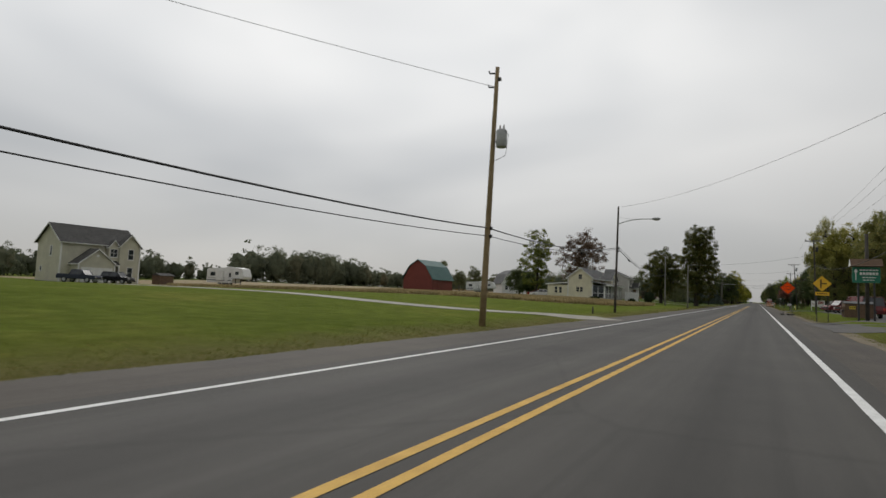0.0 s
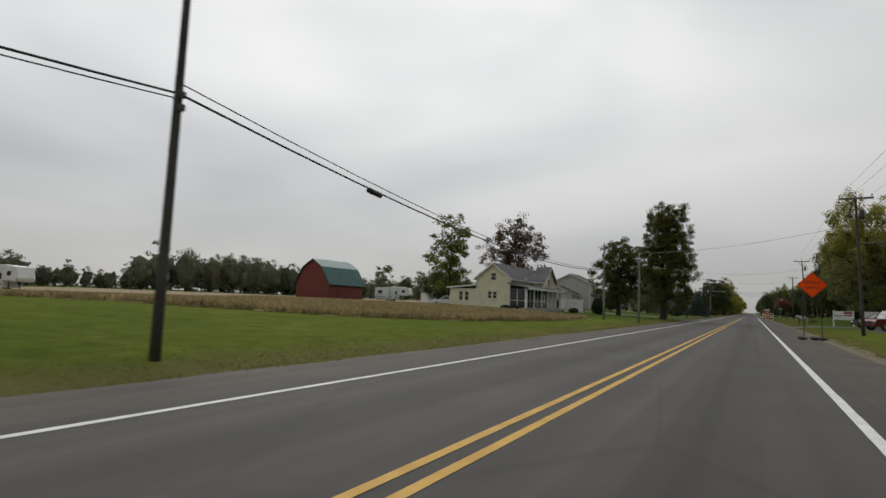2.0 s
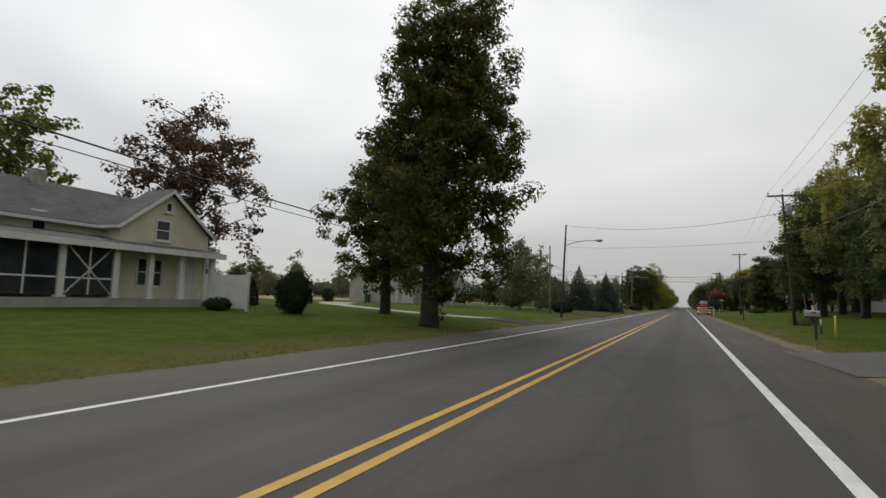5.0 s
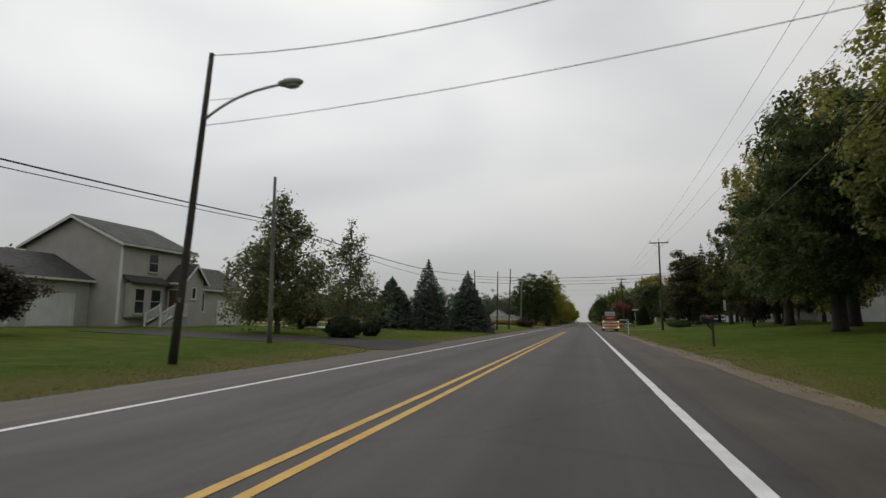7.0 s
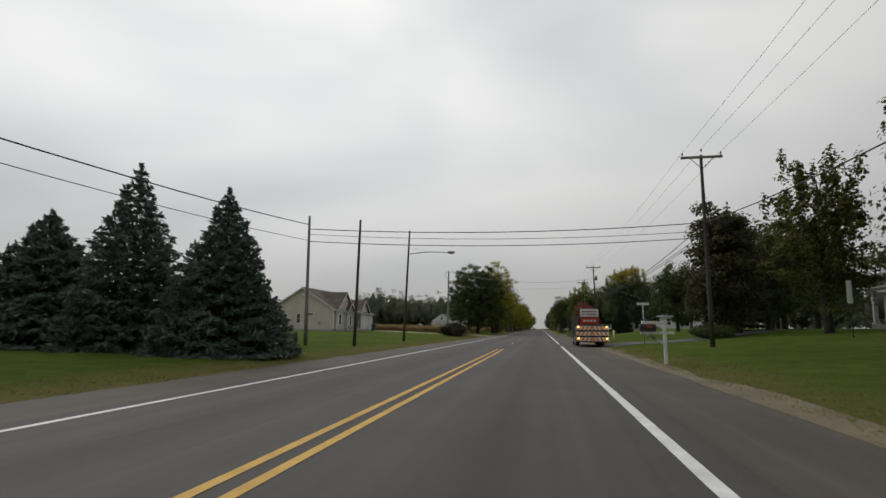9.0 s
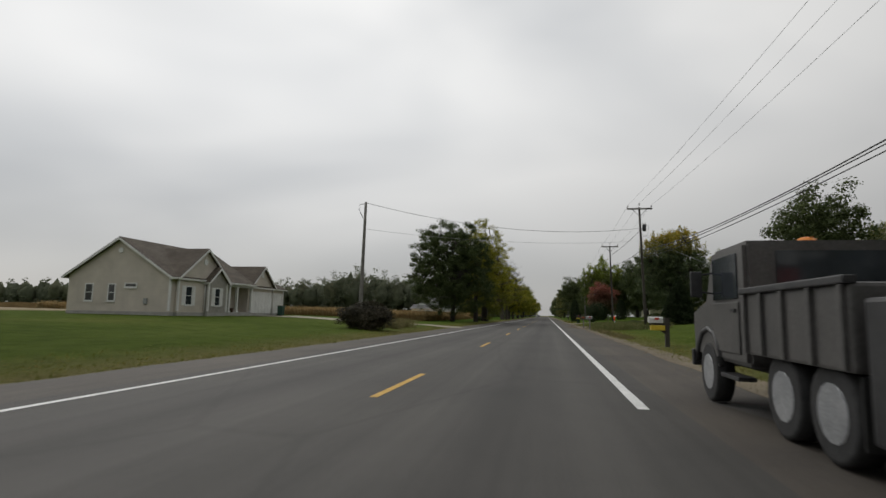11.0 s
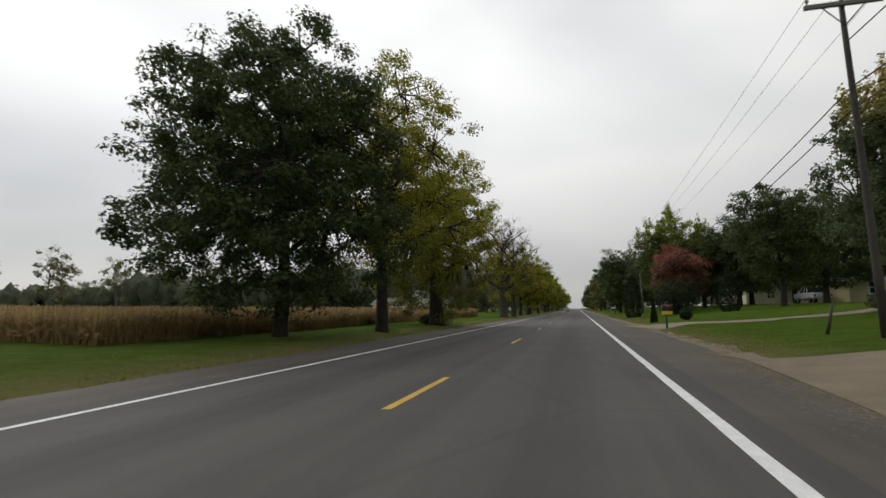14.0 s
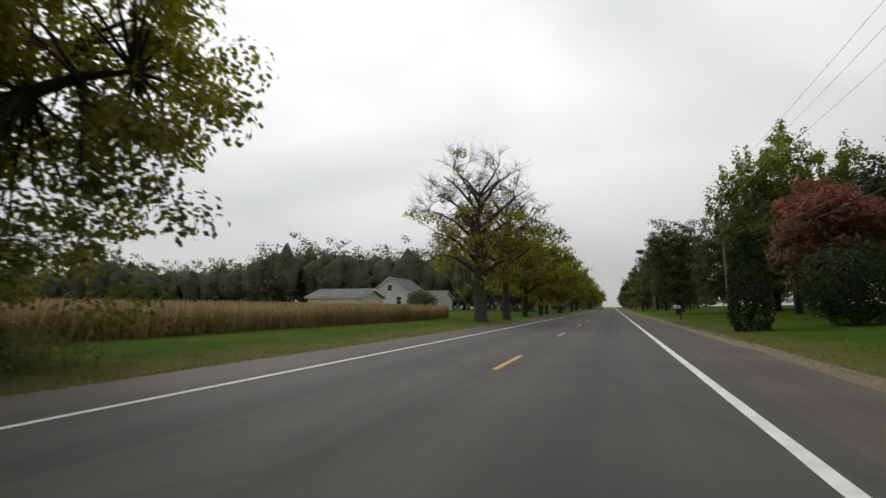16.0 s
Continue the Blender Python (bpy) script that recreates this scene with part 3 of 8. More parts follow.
def marking(name, x, y0, y1, w, material, label, wear=0.006, seed=0.0):
    """A painted line with slightly ragged edges."""
    verts, faces, y, k = [], [], y0, 0
    while True:
        a = wear * noise.noise((y * 3.1, seed, 0.5))
        b = wear * noise.noise((y * 3.7, seed, 9.5))
        verts += [(x - w / 2 + a, y, 0.005), (x + w / 2 + b, y, 0.005)]
        if k:
            faces.append((2 * k - 2, 2 * k - 1, 2 * k + 1, 2 * k))
        if y >= y1:
            break
        y = min(y1, y + (0.5 if y < 360 else 10))
        k += 1
    ob = raw(name, verts, faces, material, road)
    ob["label"] = label
    return ob


marking("edge_line", -3.55, Y0, Y1, 0.12, M["line_white"], "white edge line", seed=1)
marking("edge_line", 3.55, Y0, 200.5, 0.15, M["line_white"], "white edge line", seed=2)
marking("edge_line", 3.55, 205.5, Y1, 0.15, M["line_white"], "white edge line", seed=3)
marking("centre_line", -0.15, Y0, 194.0, 0.115, M["line_yellow"], "yellow centre line", seed=4)
marking("centre_line", 0.15, Y0, 194.0, 0.115, M["line_yellow"], "yellow centre line", seed=5)
y = 205.4
while y < 420:
    marking("centre_dash", 0.0, y, y + 3.05, 0.115, M["line_yellow"], "broken yellow centre line", seed=y)
    y += 12.35


for x in (2.12, 2.46):
    marking("skid_mark", x, 52.0, 92.0, 0.13, M["tyre_black"], "dark rubber tyre streak", 0.03, x)


def drive(pts, w, material, label, category="driveway", lift=0.016):
    """A drive along a polyline, w wide (a number, or one per point), flaring where it meets the road."""
    P = []
    for k in range(len(pts) - 1):
        a, b = Vector(pts[k]), Vector(pts[k + 1])
        p0, p3 = Vector(pts[max(k - 1, 0)]), Vector(pts[min(k + 2, len(pts) - 1)])
        for s in range(8):
            t = s / 8
            P.append(0.5 * ((2 * a) + (b - p0) * t + (2 * p0 - 5 * a + 4 * b - p3) * t * t + (3 * a - p0 - 3 * b + p3) * t ** 3))
    P.append(Vector(pts[-1]))
    left, right = [], []
    for k, p in enumerate(P):
        d = (P[min(k + 1, len(P) - 1)] - P[max(k - 1, 0)]).normalized()
        nrm = Vector((-d.y, d.x))
        f = k / (len(P) - 1) * (len(pts) - 1)
        ww = w if isinstance(w, (int, float)) else w[int(f)] + (w[min(int(f) + 1, len(w) - 1)] - w[int(f)]) * (f - int(f))
        jag = 0.08 * noise.noise((p.x * 0.9, p.y * 0.9, 2.0))
        for row, q in ((left, p + nrm * (ww / 2 + jag)), (right, p - nrm * (ww / 2 - jag))):
            # no drive laps over the lanes
            row.append(Vector((math.copysign(max(abs(q.x), 4.35), pts[0][0]), q.y)))
    def level(x, y):
        # flush with the shoulder at the road, a little above the ground beyond
        f = min(max((abs(x) - 5.15) / 0.35, 0.0), 1.0)
        return (1 - f) * (-0.002 - 0.012 * (abs(x) - 4.0)) + f * max(gz(x, y) + lift + 0.003, -0.008)

    strip("driveway", material, left, right, level, label, category)


drive([(-5.0, 33.2), (-7.5, 30.4), (-12, 28.4), (-21, 27.2), (-34, 28.4), (-52, 33), (-70, 40), (-86, 45.0)], [3.8, 2.6, 2.3, 2.3, 2.4, 3, 4, 7], M["drive_pale"], "long pale concrete drive across the lawn")
drive([(-5.2, 124.4), (-7.2, 124.6), (-9.6, 124.9)], [7.5, 4.4, 3.4], M["drive_dark"], "dark asphalt apron of the drive to the grey house")
drive([(-9.4, 124.9), (-16, 126.4), (-26, 131), (-36, 146)], [2.6, 2.2, 2.2, 4.5], M["drive_pale"], "narrow pale concrete drive to the grey house")
drive([(-5.2, 152.2), (-10, 152.0), (-16, 152.2), (-23, 152.4)], [8.5, 6.2, 5.6, 6.5], M["drive_dark"], "broad grey asphalt turning place before the grey house")
drive([(-19, 173.8), (-30, 177), (-44, 180)], 3.0, M["drive_pale"], "pale drive behind the birch trees")
drive([(-5.2, 246.2), (-9, 245.5), (-15, 247.3), (-21, 250.5), (-25.5, 250.8)], [4.6, 2.7, 2.7, 5.6, 9.0], M["drive_tan"], "pale tan concrete drive to the tan house")
drive([(5.6, 202.8), (9, 203.8), (14, 206.5), (22, 214)], [8, 4.0, 3.4, 3.4], M["drive_grey"], "grey drive beside the parked work truck")
drive([(5.55, 258.8), (6.6, 258.8), (8.2, 259.5), (11, 260.9), (15, 263), (24, 272)], [10, 9.0, 5.0, 2.4, 2.3, 2.6], M["drive_brown"], "brown gravel drive to the white house")
drive([(5.6, 282.5), (8.5, 283.0), (14, 281.8), (20, 284), (28, 300)], [7.5, 3.4, 2.6, 2.8, 3.2], M["drive_dirt"], "pale gravel drive past the mailbox")
drive([(5.4, 41.0), (9, 41.5), (13, 46), (17, 58), (17.5, 80), (17, 100)], [15, 14, 13, 13, 13, 13], M["drive_grey"], "grey asphalt car park behind the signs", "car park")
drive([(5.4, 108.0), (9, 108), (14, 106), (17.5, 101)], [7, 5.0, 5, 6], M["drive_grey"], "grey asphalt entrance of the car park", "car park")


# ---- plants ----
class Leafy:
    """Collects leaf quads and limb tubes as arrays."""

    def __init__(self, seed):
        self.r = np.random.RandomState(seed)
        self.lv, self.wood = [], bmesh.new()

    def leaves(self, centres, size, up=0.35, long=1.5, out=None):
        c = np.asarray(centres, float)
        n, r = len(c), self.r
        nrm = r.normal(size=(n, 3))
        if out is not None:
            nrm = nrm * 0.55 + out * 1.2
        nrm[:, 2] += up * 2
        nrm /= np.linalg.norm(nrm, axis=1)[:, None] + 1e-9
        t = r.normal(size=(n, 3))
        t -= (t * nrm).sum(1)[:, None] * nrm
        t /= np.linalg.norm(t, axis=1)[:, None] + 1e-9
        b = np.cross(nrm, t)
        s = size * (0.65 + 0.7 * r.rand(n))[:, None]
        a, w = t * s * long * 0.5, b * s * 0.5
        q = np.stack([c - a, c + w + a * 0.1, c + a, c - w + a * 0.1], 1)
        q[:, 1] += nrm * s * 0.12
        q[:, 3] += nrm * s * 0.12
        self.lv.append(q)

    def crown(self, name, material, parent, label=""):
        q = np.concatenate(self.lv)
        n = len(q)
        return raw(name, q.reshape(-1, 3), np.arange(4 * n).reshape(n, 4), material, parent, False, label)


def crown_points(r, n, base, h, rad, top=1.0, lump=0.35, seed=0, low=1.0, cone=False):
    """Clump centres in an uneven, lumpy crown, round or tapering to several points."""
    pts = []
    while cone and len(pts) < n:
        s, a = 1 - math.sqrt(r.rand()), r.rand() * 2 * math.pi
        wide = rad * (1 - s) ** 0.75 * (1 + lump * noise.noise((math.cos(a) * 2.2 + seed, math.sin(a) * 2.2, s * 5.0))) * min(1.0, 0.55 + 3 * s)
        # separate leaders stand up round the main one
        lift = max(0.0, noise.noise((math.cos(a) * 2.6 + seed, math.sin(a) * 2.6, 7.0))) * 0.5 * (1 - s)
        k = math.sqrt(r.rand())
        pts.append((math.cos(a) * wide * k, math.sin(a) * wide * k, base + (h - base) * min(s + lift, 1.0)))
    cz, hz = (base + h) / 2, (h - base) / 2
    while len(pts) < n:
        d = r.normal(size=3)
        d /= np.linalg.norm(d)
        k = r.rand() ** 0.42
        lumpy = 1 + lump * (noise.noise((d[0] * 1.7 + seed, d[1] * 1.7, d[2] * 1.7)) + 0.6 * noise.noise((d[0] * 4 + seed, d[1] * 4, d[2] * 4)))
        z = d[2] * k * hz * min(lumpy, 1.12)
        lumpy = min(lumpy, 1.22)
        wide = rad * (top if z > 0 else low)
        if z < 0 and low > 1:
            # heavy lower boughs: the crown stays broad down to its hem
            u = min(-z / hz, 0.93)
            wide *= math.sqrt((1 - u ** 4) / (1 - u * u))
        pts.append((d[0] * k * wide * lumpy, d[1] * k * wide * lumpy, cz + z))
    return np.array(pts)


def make_tree(name, label, h, rad, base, material, bark, seed, n=90, per=70, leaf=0.22, spread=0.55, trunk=0.25, top=1.0, lump=0.35, low=1.0, lean=(0, 0), droop=0.0, bare=0.0, limbs=9, at=(0, 0, 0), category="tree", fork=0.35, off=(0.0, 0.0), topless=99.0, cone=False, plume=0.0):
    """A tapered trunk with limbs and twigs that end in clumps of small leaves."""
    t = thing(name, at, label, category)
    g = Leafy(seed)
    r = g.r
    cl = crown_points(r, n, base, h, rad, top, lump, seed * 1.37, low, cone)
    cl[:, 0] += off[0]
    cl[:, 1] += off[1]
    th = h * 0.82
    tp = [Vector((lean[0] * s * s * h + 0.12 * math.sin(seed + 5 * s), lean[1] * s * s * h + 0.12 * math.cos(seed * 2 + 4 * s), s * th - 0.15)) for s in (0, 0.04, 0.15, 0.3, 0.5, 0.75, 1.0)]
    tube(g.wood, tp, [trunk * k for k in (1.45, 1.12, 1.0, 0.85, 0.55, 0.3, 0.08)], 9)
    ends = []
    for k in range(limbs):
        s = fork * h / th * (0.75 + 1.5 * k / limbs)
        s = min(max(s, base / th * 0.8), 0.9)
        i = min(int(np.searchsorted([0, 0.04, 0.15, 0.3, 0.5, 0.75, 1.0], s)), 6)
        root = tp[i - 1].lerp(tp[i], 0.5)
        root.z = s * th - 0.15
        ang = k * 2.4 + r.rand() * 0.8
        ln = rad * (0.55 + 0.3 * r.rand()) * (1 - 0.4 * max(0, s - 0.5)) * (0.9 - 0.75 * s if cone else 1)
        rise = ln * (0.25 + 0.8 * s)
        e = root + Vector((math.cos(ang) * ln + off[0] * s, math.sin(ang) * ln + off[1] * s, min(rise, h * 0.93 - root.z)))
        # limbs end inside the crown
        cz, hz = (base + h) / 2, (h - base) / 2
        out = ((e.x - off[0]) / rad) ** 2 + ((e.y - off[1]) / rad) ** 2 + ((e.z - cz) / hz) ** 2
        if out > 0.7:
            cc = Vector((off[0], off[1], cz))
            e = cc + (e - cc) * math.sqrt(0.7 / out)
        mid = root.lerp(e, 0.5) + Vector((r.normal() * 0.2, r.normal() * 0.2, 0.12 * ln))
        r0 = trunk * (0.52 - 0.3 * s)
        tube(g.wood, [root, root.lerp(mid, 0.5), mid, mid.lerp(e, 0.5) + Vector((0, 0, 0.1)), e], [r0, r0 * 0.8, r0 * 0.6, r0 * 0.4, r0 * 0.15], 6)
        ends += [mid, mid.lerp(e, 0.5), e]
    ends += tp[4:]
    E = np.array([tuple(e) for e in ends])
    for c in cl:
        d = np.linalg.norm(E - c, axis=1)
        k = int(np.argmin(d))
        if d[k] > 0.2 and (r.rand() < 0.55 + bare):
            a, b = Vector(E[k]), Vector(c)
            m = a.lerp(b, 0.55) + Vector((r.normal() * 0.15, r.normal() * 0.15, 0.15))
            tube(g.wood, [a, m, b], [(0.035 + 0.02 * rad / 5) * (0.6 if bare > 0.2 else 1), 0.016 if bare > 0.2 else 0.025, 0.006], 4, False)
            if bare > 0.2:
                for _ in range(11):
                    f = b + Vector((r.normal(), r.normal(), 0.5 + 0.8 * abs(r.normal()))) * 0.5
                    p = m.lerp(b, r.rand())
                    tube(g.wood, [p, p.lerp(f, 0.5) + Vector((r.normal() * 0.06, r.normal() * 0.06, 0.07)), f], [0.011, 0.008, 0.003], 3, False)
    for c in cl:
        if r.rand() < (bare if c[2] < topless else 0.93):
            continue
        k = int(per * (0.6 + 0.8 * r.rand()))
        d = r.normal(size=(k, 3))
        d /= np.linalg.norm(d, axis=1)[:, None]
        ofs = d * (spread * 1.55 * (0.65 + 0.6 * r.rand()) * r.rand(k) ** 0.45)[:, None]
        ofs[:, 2] *= 0.66
        if droop:
            ofs[:, 2] -= droop * np.abs(r.normal(size=k))
        if plume and c[2] > h * 0.45 and r.rand() < plume:
            # a bough of upright shoots
            ofs[:, :2] *= 0.5
            ofs[:, 2] = ofs[:, 2] * 2.3 + 0.25
        p = c + ofs
        p[:, 2] = np.maximum(p[:, 2], 0.25)
        g.leaves(p, leaf, 0.4, 1.5, d)
    part("trunk", g.wood, bark, t)
    g.crown("crown", material, t)
    return t


def make_spruce(name, label, h, rad, material, seed, at, needles=26, rows=22, skirt=0.25, category="spruce tree"):
    """A conifer: whorls of drooping branches with short sprays, pointed top."""
    t = thing(name, at, label, category)
    g = Leafy(seed)
    r = g.r
    tube(g.wood, [(0, 0, -0.1), (0, 0, h * 0.5), (0, 0, h * 0.97)], [0.055 * rad + 0.06, 0.05, 0.01], 7)
    P, D = [], []
    for i in range(rows):
        s = i / (rows - 1)
        z = skirt + (h - skirt) * s ** 0.95
        rr = rad * (1 - s) ** 0.85 + 0.05
        nb = max(4, int(17 * (1 - s) + 4))
        for k in range(nb):
            a = k * 2 * math.pi / nb + i * 0.7 + r.normal() * 0.12
            ln = rr * (0.78 + 0.4 * r.rand())
            m = max(8, int(needles * 4.5 * ln / rad))
            f = np.sqrt(r.rand(m)) * 0.95 + 0.05
            side = r.normal(size=m) * 0.13 * (rr * 0.9 + 0.1) * (0.35 + f * 0.5)
            x = np.cos(a) * ln * f - np.sin(a) * side
            y = np.sin(a) * ln * f + np.cos(a) * side
            zz = z - 0.30 * ln * f + 0.20 * ln * f * f + r.normal(size=m) * 0.045 - 0.35 * np.abs(side)
            P.append(np.stack([x, y, np.maximum(zz, 0.05)], 1))
    P.append(np.stack([r.normal(size=30) * 0.03, r.normal(size=30) * 0.03, h * (0.88 + 0.11 * r.rand(30))], 1))
    g.leaves(np.concatenate(P), 0.04 + 0.016 * rad, 0.5, 3.2)
    part("trunk", g.wood, M["bark"], t)
    g.crown("crown", material, t)
    return t


def make_shrub(name, label, w, h, material, seed, at, n=4000, leaf=0.09, shape="round", category="shrub", depth=None, ragged=1.0):
    """A dense bush: leaves in a lumpy shell over short stems."""
    t = thing(name, at, label, category)
    g = Leafy(seed)
    r = g.r
    for k in range(7):
        a = k * 0.9
        tube(g.wood, [(0, 0, -0.05), (math.cos(a) * w * 0.12, math.sin(a) * w * 0.12, h * 0.3), (math.cos(a) * w * 0.25, math.sin(a) * w * 0.25, h * 0.7)], [0.04, 0.025, 0.008], 5)
    d = r.normal(size=(n, 3))
    d /= np.linalg.norm(d, axis=1)[:, None]
    k = r.rand(n) ** 0.22
    lump = np.array([1 + 0.22 * ragged * noise.noise((v[0] * 2.3 + seed, v[1] * 2.3, v[2] * 2.3)) + 0.10 * ragged * noise.noise((v[0] * 7 + seed, v[1] * 7, v[2] * 7)) for v in d])
    dy = (depth or w) / 2
    if shape == "cone":
        z = r.rand(n) ** 1.25
        rr = w / 2 * np.minimum(1.0, (1 - z) ** 0.7 * 1.25) * (0.55 + 0.45 * r.rand(n) ** 0.4)
        a = r.rand(n) * 2 * math.pi
        p = np.stack([np.cos(a) * rr * (0.92 + 0.1 * lump), np.sin(a) * rr, 0.03 + z * h], 1)
    elif shape == "column":
        z = r.rand(n)
        rr = w / 2 * np.minimum(1.0, (1 - z) ** 0.4 * 1.3) * np.minimum(1, 0.75 + z * 2) * (0.6 + 0.4 * r.rand(n) ** 0.4)
        a = r.rand(n) * 2 * math.pi
        p = np.stack([np.cos(a) * rr * lump, np.sin(a) * rr * lump, 0.03 + z * h], 1)
    else:
        p = np.stack([d[:, 0] * k * w / 2 * lump, d[:, 1] * k * dy * lump, h * 0.5 + d[:, 2] * k * h * 0.5 * lump], 1)
        p[:, 2] = np.maximum(p[:, 2], 0.02 + 0.1 * r.rand(n))
    g.leaves(p, leaf, 0.2, 1.5, d)
    part("stems", g.wood, M["bark"], t)
    g.crown("foliage", material, t)
    return t


# ---- trees, left side of the road ----
def on(x, y, dz=-0.05):
    return (x, y, gz(x, y) + dz)


make_tree("tree", "tall slender green tree beside the farmhouse", 14.6, 3.8, 1.6, M["leaf_green"], M["bark"], 11, n=125, per=44, leaf=0.24, spread=0.6, lump=0.5, at=on(-38.9, 111))
make_tree("tree", "broad tree with red-brown autumn leaves behind the farmhouse", 15.2, 5.6, 3.0, M["leaf_rust"], M["bark"], 12, n=190, per=58, leaf=0.2, spread=0.62, lump=0.45, limbs=12, at=on(-31.5, 119.7))
make_tree("tree", "large leafy roadside tree with some orange leaves, low crown", 16.4, 3.35, 1.2, M["leaf_olive"], M["bark"], 13, n=540, per=150, leaf=0.105, spread=0.42, trunk=0.36, lump=0.26, limbs=14, low=1.02, top=0.92, off=(0.6, 0.4), at=on(-7.8, 112.0))
make_tree("tree", "dark green tree beside the large roadside tree", 11.8, 4.1, 1.3, M["leaf_olive"], M["bark"], 14, n=300, per=90, leaf=0.16, spread=0.48, trunk=0.33, off=(0.7, 0.2), at=on(-15.4, 121.4))
make_tree("birch_tree", "weeping birch with thin grey-green hanging foliage", 9.6, 4.0, 1.4, M["leaf_silver"], M["bark_pale"], 15, n=300, per=46, leaf=0.15, spread=0.42, droop=0.55, cone=True, lump=0.8, trunk=0.16, at=on(-17.1, 158.6))
make_tree("birch_tree", "weeping birch with sparse hanging foliage above the lawn", 9.9, 3.6, 1.4, M["leaf_silver"], M["bark_pale"], 16, n=190, per=32, leaf=0.15, spread=0.36, droop=0.6, cone=True, lump=0.9, trunk=0.15, at=on(-17.2, 170))
make_tree("tree", "small bushy tree with dark rusty green leaves behind the birches", 5.0, 1.5, 0.4, M["leaf_autumn"], M["bark"], 17, cone=True, n=90, per=55, leaf=0.15, at=on(-21, 169))
make_spruce("spruce_tree", "blue-green spruce, bushy to the ground", 5.5, 3.4, M["leaf_spruce"], 21, on(-17.7, 182), rows=26, needles=46)
make_spruce("spruce_tree", "tall blue-green spruce, bushy to the ground", 7.4, 2.7, M["leaf_spruce"], 22, on(-13.6, 181.9), rows=26, needles=30)
make_spruce("spruce_tree", "blue-green spruce beside the road", 6.1, 2.5, M["leaf_spruce"], 23, on(-9.2, 181.3), rows=26, needles=32)
make_tree("tree", "large dark green roadside tree with a dense round crown", 13.8, 5.8, 0.4, M["leaf_dark"], M["bark"], 31, n=760, per=130, leaf=0.11, spread=0.46, trunk=0.28, lump=0.15, limbs=15, low=1.02, off=(-0.4, -0.3), at=on(-10.0, 269.2))
make_tree("tree", "yellow-green roadside tree with open branches", 14.9, 4.4, 2.2, M["leaf_half"], M["bark"], 32, n=380, per=105, top=0.9, leaf=0.095, spread=0.42, trunk=0.3, lump=0.32, limbs=14, bare=0.06, off=(0.8, 0.5), at=on(-7.8, 275.3))
make_tree("tree", "broad roadside tree with turning olive and yellow leaves", 13.2, 4.9, 0.5, M["leaf_half"], M["bark"], 33, n=600, per=130, leaf=0.095, spread=0.44, trunk=0.5, lump=0.4, limbs=15, bare=0.04, low=1.01, off=(-0.2, 0.0), at=on(-7.8, 286.6))
make_tree("tree", "half-bare roadside tree with grey branches above yellow leaves", 13.6, 5.0, 2.4, M["leaf_yellow"], M["bark_mid"], 34, n=300, per=50, leaf=0.14, spread=0.5, trunk=0.48, lump=0.4, limbs=24, bare=0.4, topless=8.8, at=on(-7.7, 322.5))
make_tree("tree", "half-bare roadside tree with yellow lower leaves", 13.2, 5.0, 1.8, M["leaf_yellow"], M["bark_mid"], 35, n=260, per=55, leaf=0.16, spread=0.5, trunk=0.34, lump=0.45, limbs=22, bare=0.4, topless=8.5, at=on(-7.2, 331))
row_tree = make_tree("tree", "yellow-green roadside tree in a long row", 10.5, 4.4, 1.5, M["leaf_yellow"], M["bark"], 36, n=120, per=50, leaf=0.28, spread=0.62, trunk=0.3, lump=0.4, at=on(-7.6, 345))
row_tree["group"] = "roadside tree row"
for k, (x, y, s) in enumerate([(-7.2, 356, 1.05), (-8, 368, 0.95), (-7.4, 382, 1.1), (-8.4, 398, 1.0), (-7.5, 418, 1.15), (-8, 445, 1.2), (-8.5, 480, 1.2), (-8.2, 525, 1.2), (-9, 580, 1.3), (-8.6, 650, 1.3), (-9, 740, 1.4)]):
    copy_thing(row_tree, pose(*on(x, y), 0, 0, 77 * k) @ Matrix.Diagonal((s, s, s, 1)))

for x, y, h, rad in ((-48.5, 124.5, 6.8, 3.2), (-44.5, 122.0, 6.0, 2.9)):
    make_tree("tree", "low dark green tree behind the farmhouse", h, rad, 0.5, M["leaf_dark"], M["bark"], int(100 + h * 3), n=130, per=60, leaf=0.2, lump=0.3, at=on(x, y))
make_tree("tree", "pale grey-green tree beyond the farmhouse yard", 12.0, 4.2, 1.5, M["leaf_silver"], M["bark_pale"], 121, n=90, per=40, leaf=0.22, lump=0.5, at=on(-57, 193))

# ---- trees, right side of the road ----
lot_tree = make_tree("tree", "large green tree behind the car park", 16.2, 5.2, 1.4, M["leaf_lot"], M["bark"], 41, n=230, per=105, leaf=0.20, spread=0.7, trunk=0.35, lump=0.4, plume=0.5, at=on(21, 112))
lot_tree["group"] = "trees along the lawn"
make_tree("tree", "tall tree with pale yellowing upper leaves beside the car park", 16.0, 5.0, 1.6, M["leaf_willow"], M["bark"], 40, n=330, per=105, leaf=0.16, spread=0.62, trunk=0.36, lump=0.45, limbs=13, plume=0.6, at=on(14.6, 122))["group"] = "trees along the lawn"
dark_tree = make_tree("tree", "tall dark green shade tree on the lawn", 14.5, 5.0, 0.8, M["leaf_dark"], M["bark"], 42, n=260, per=100, leaf=0.19, spread=0.7, trunk=0.36, lump=0.4, at=on(16.6, 163))
dark_tree["group"] = "trees along the lawn"
olive_tree = make_tree("tree", "tall shade tree with olive and yellowing leaves on the lawn", 16.5, 4.5, 1.6, M["leaf_willow"], M["bark"], 43, n=270, per=105, leaf=0.18, spread=0.62, trunk=0.36, lump=0.4, plume=0.5, at=on(19.5, 180))
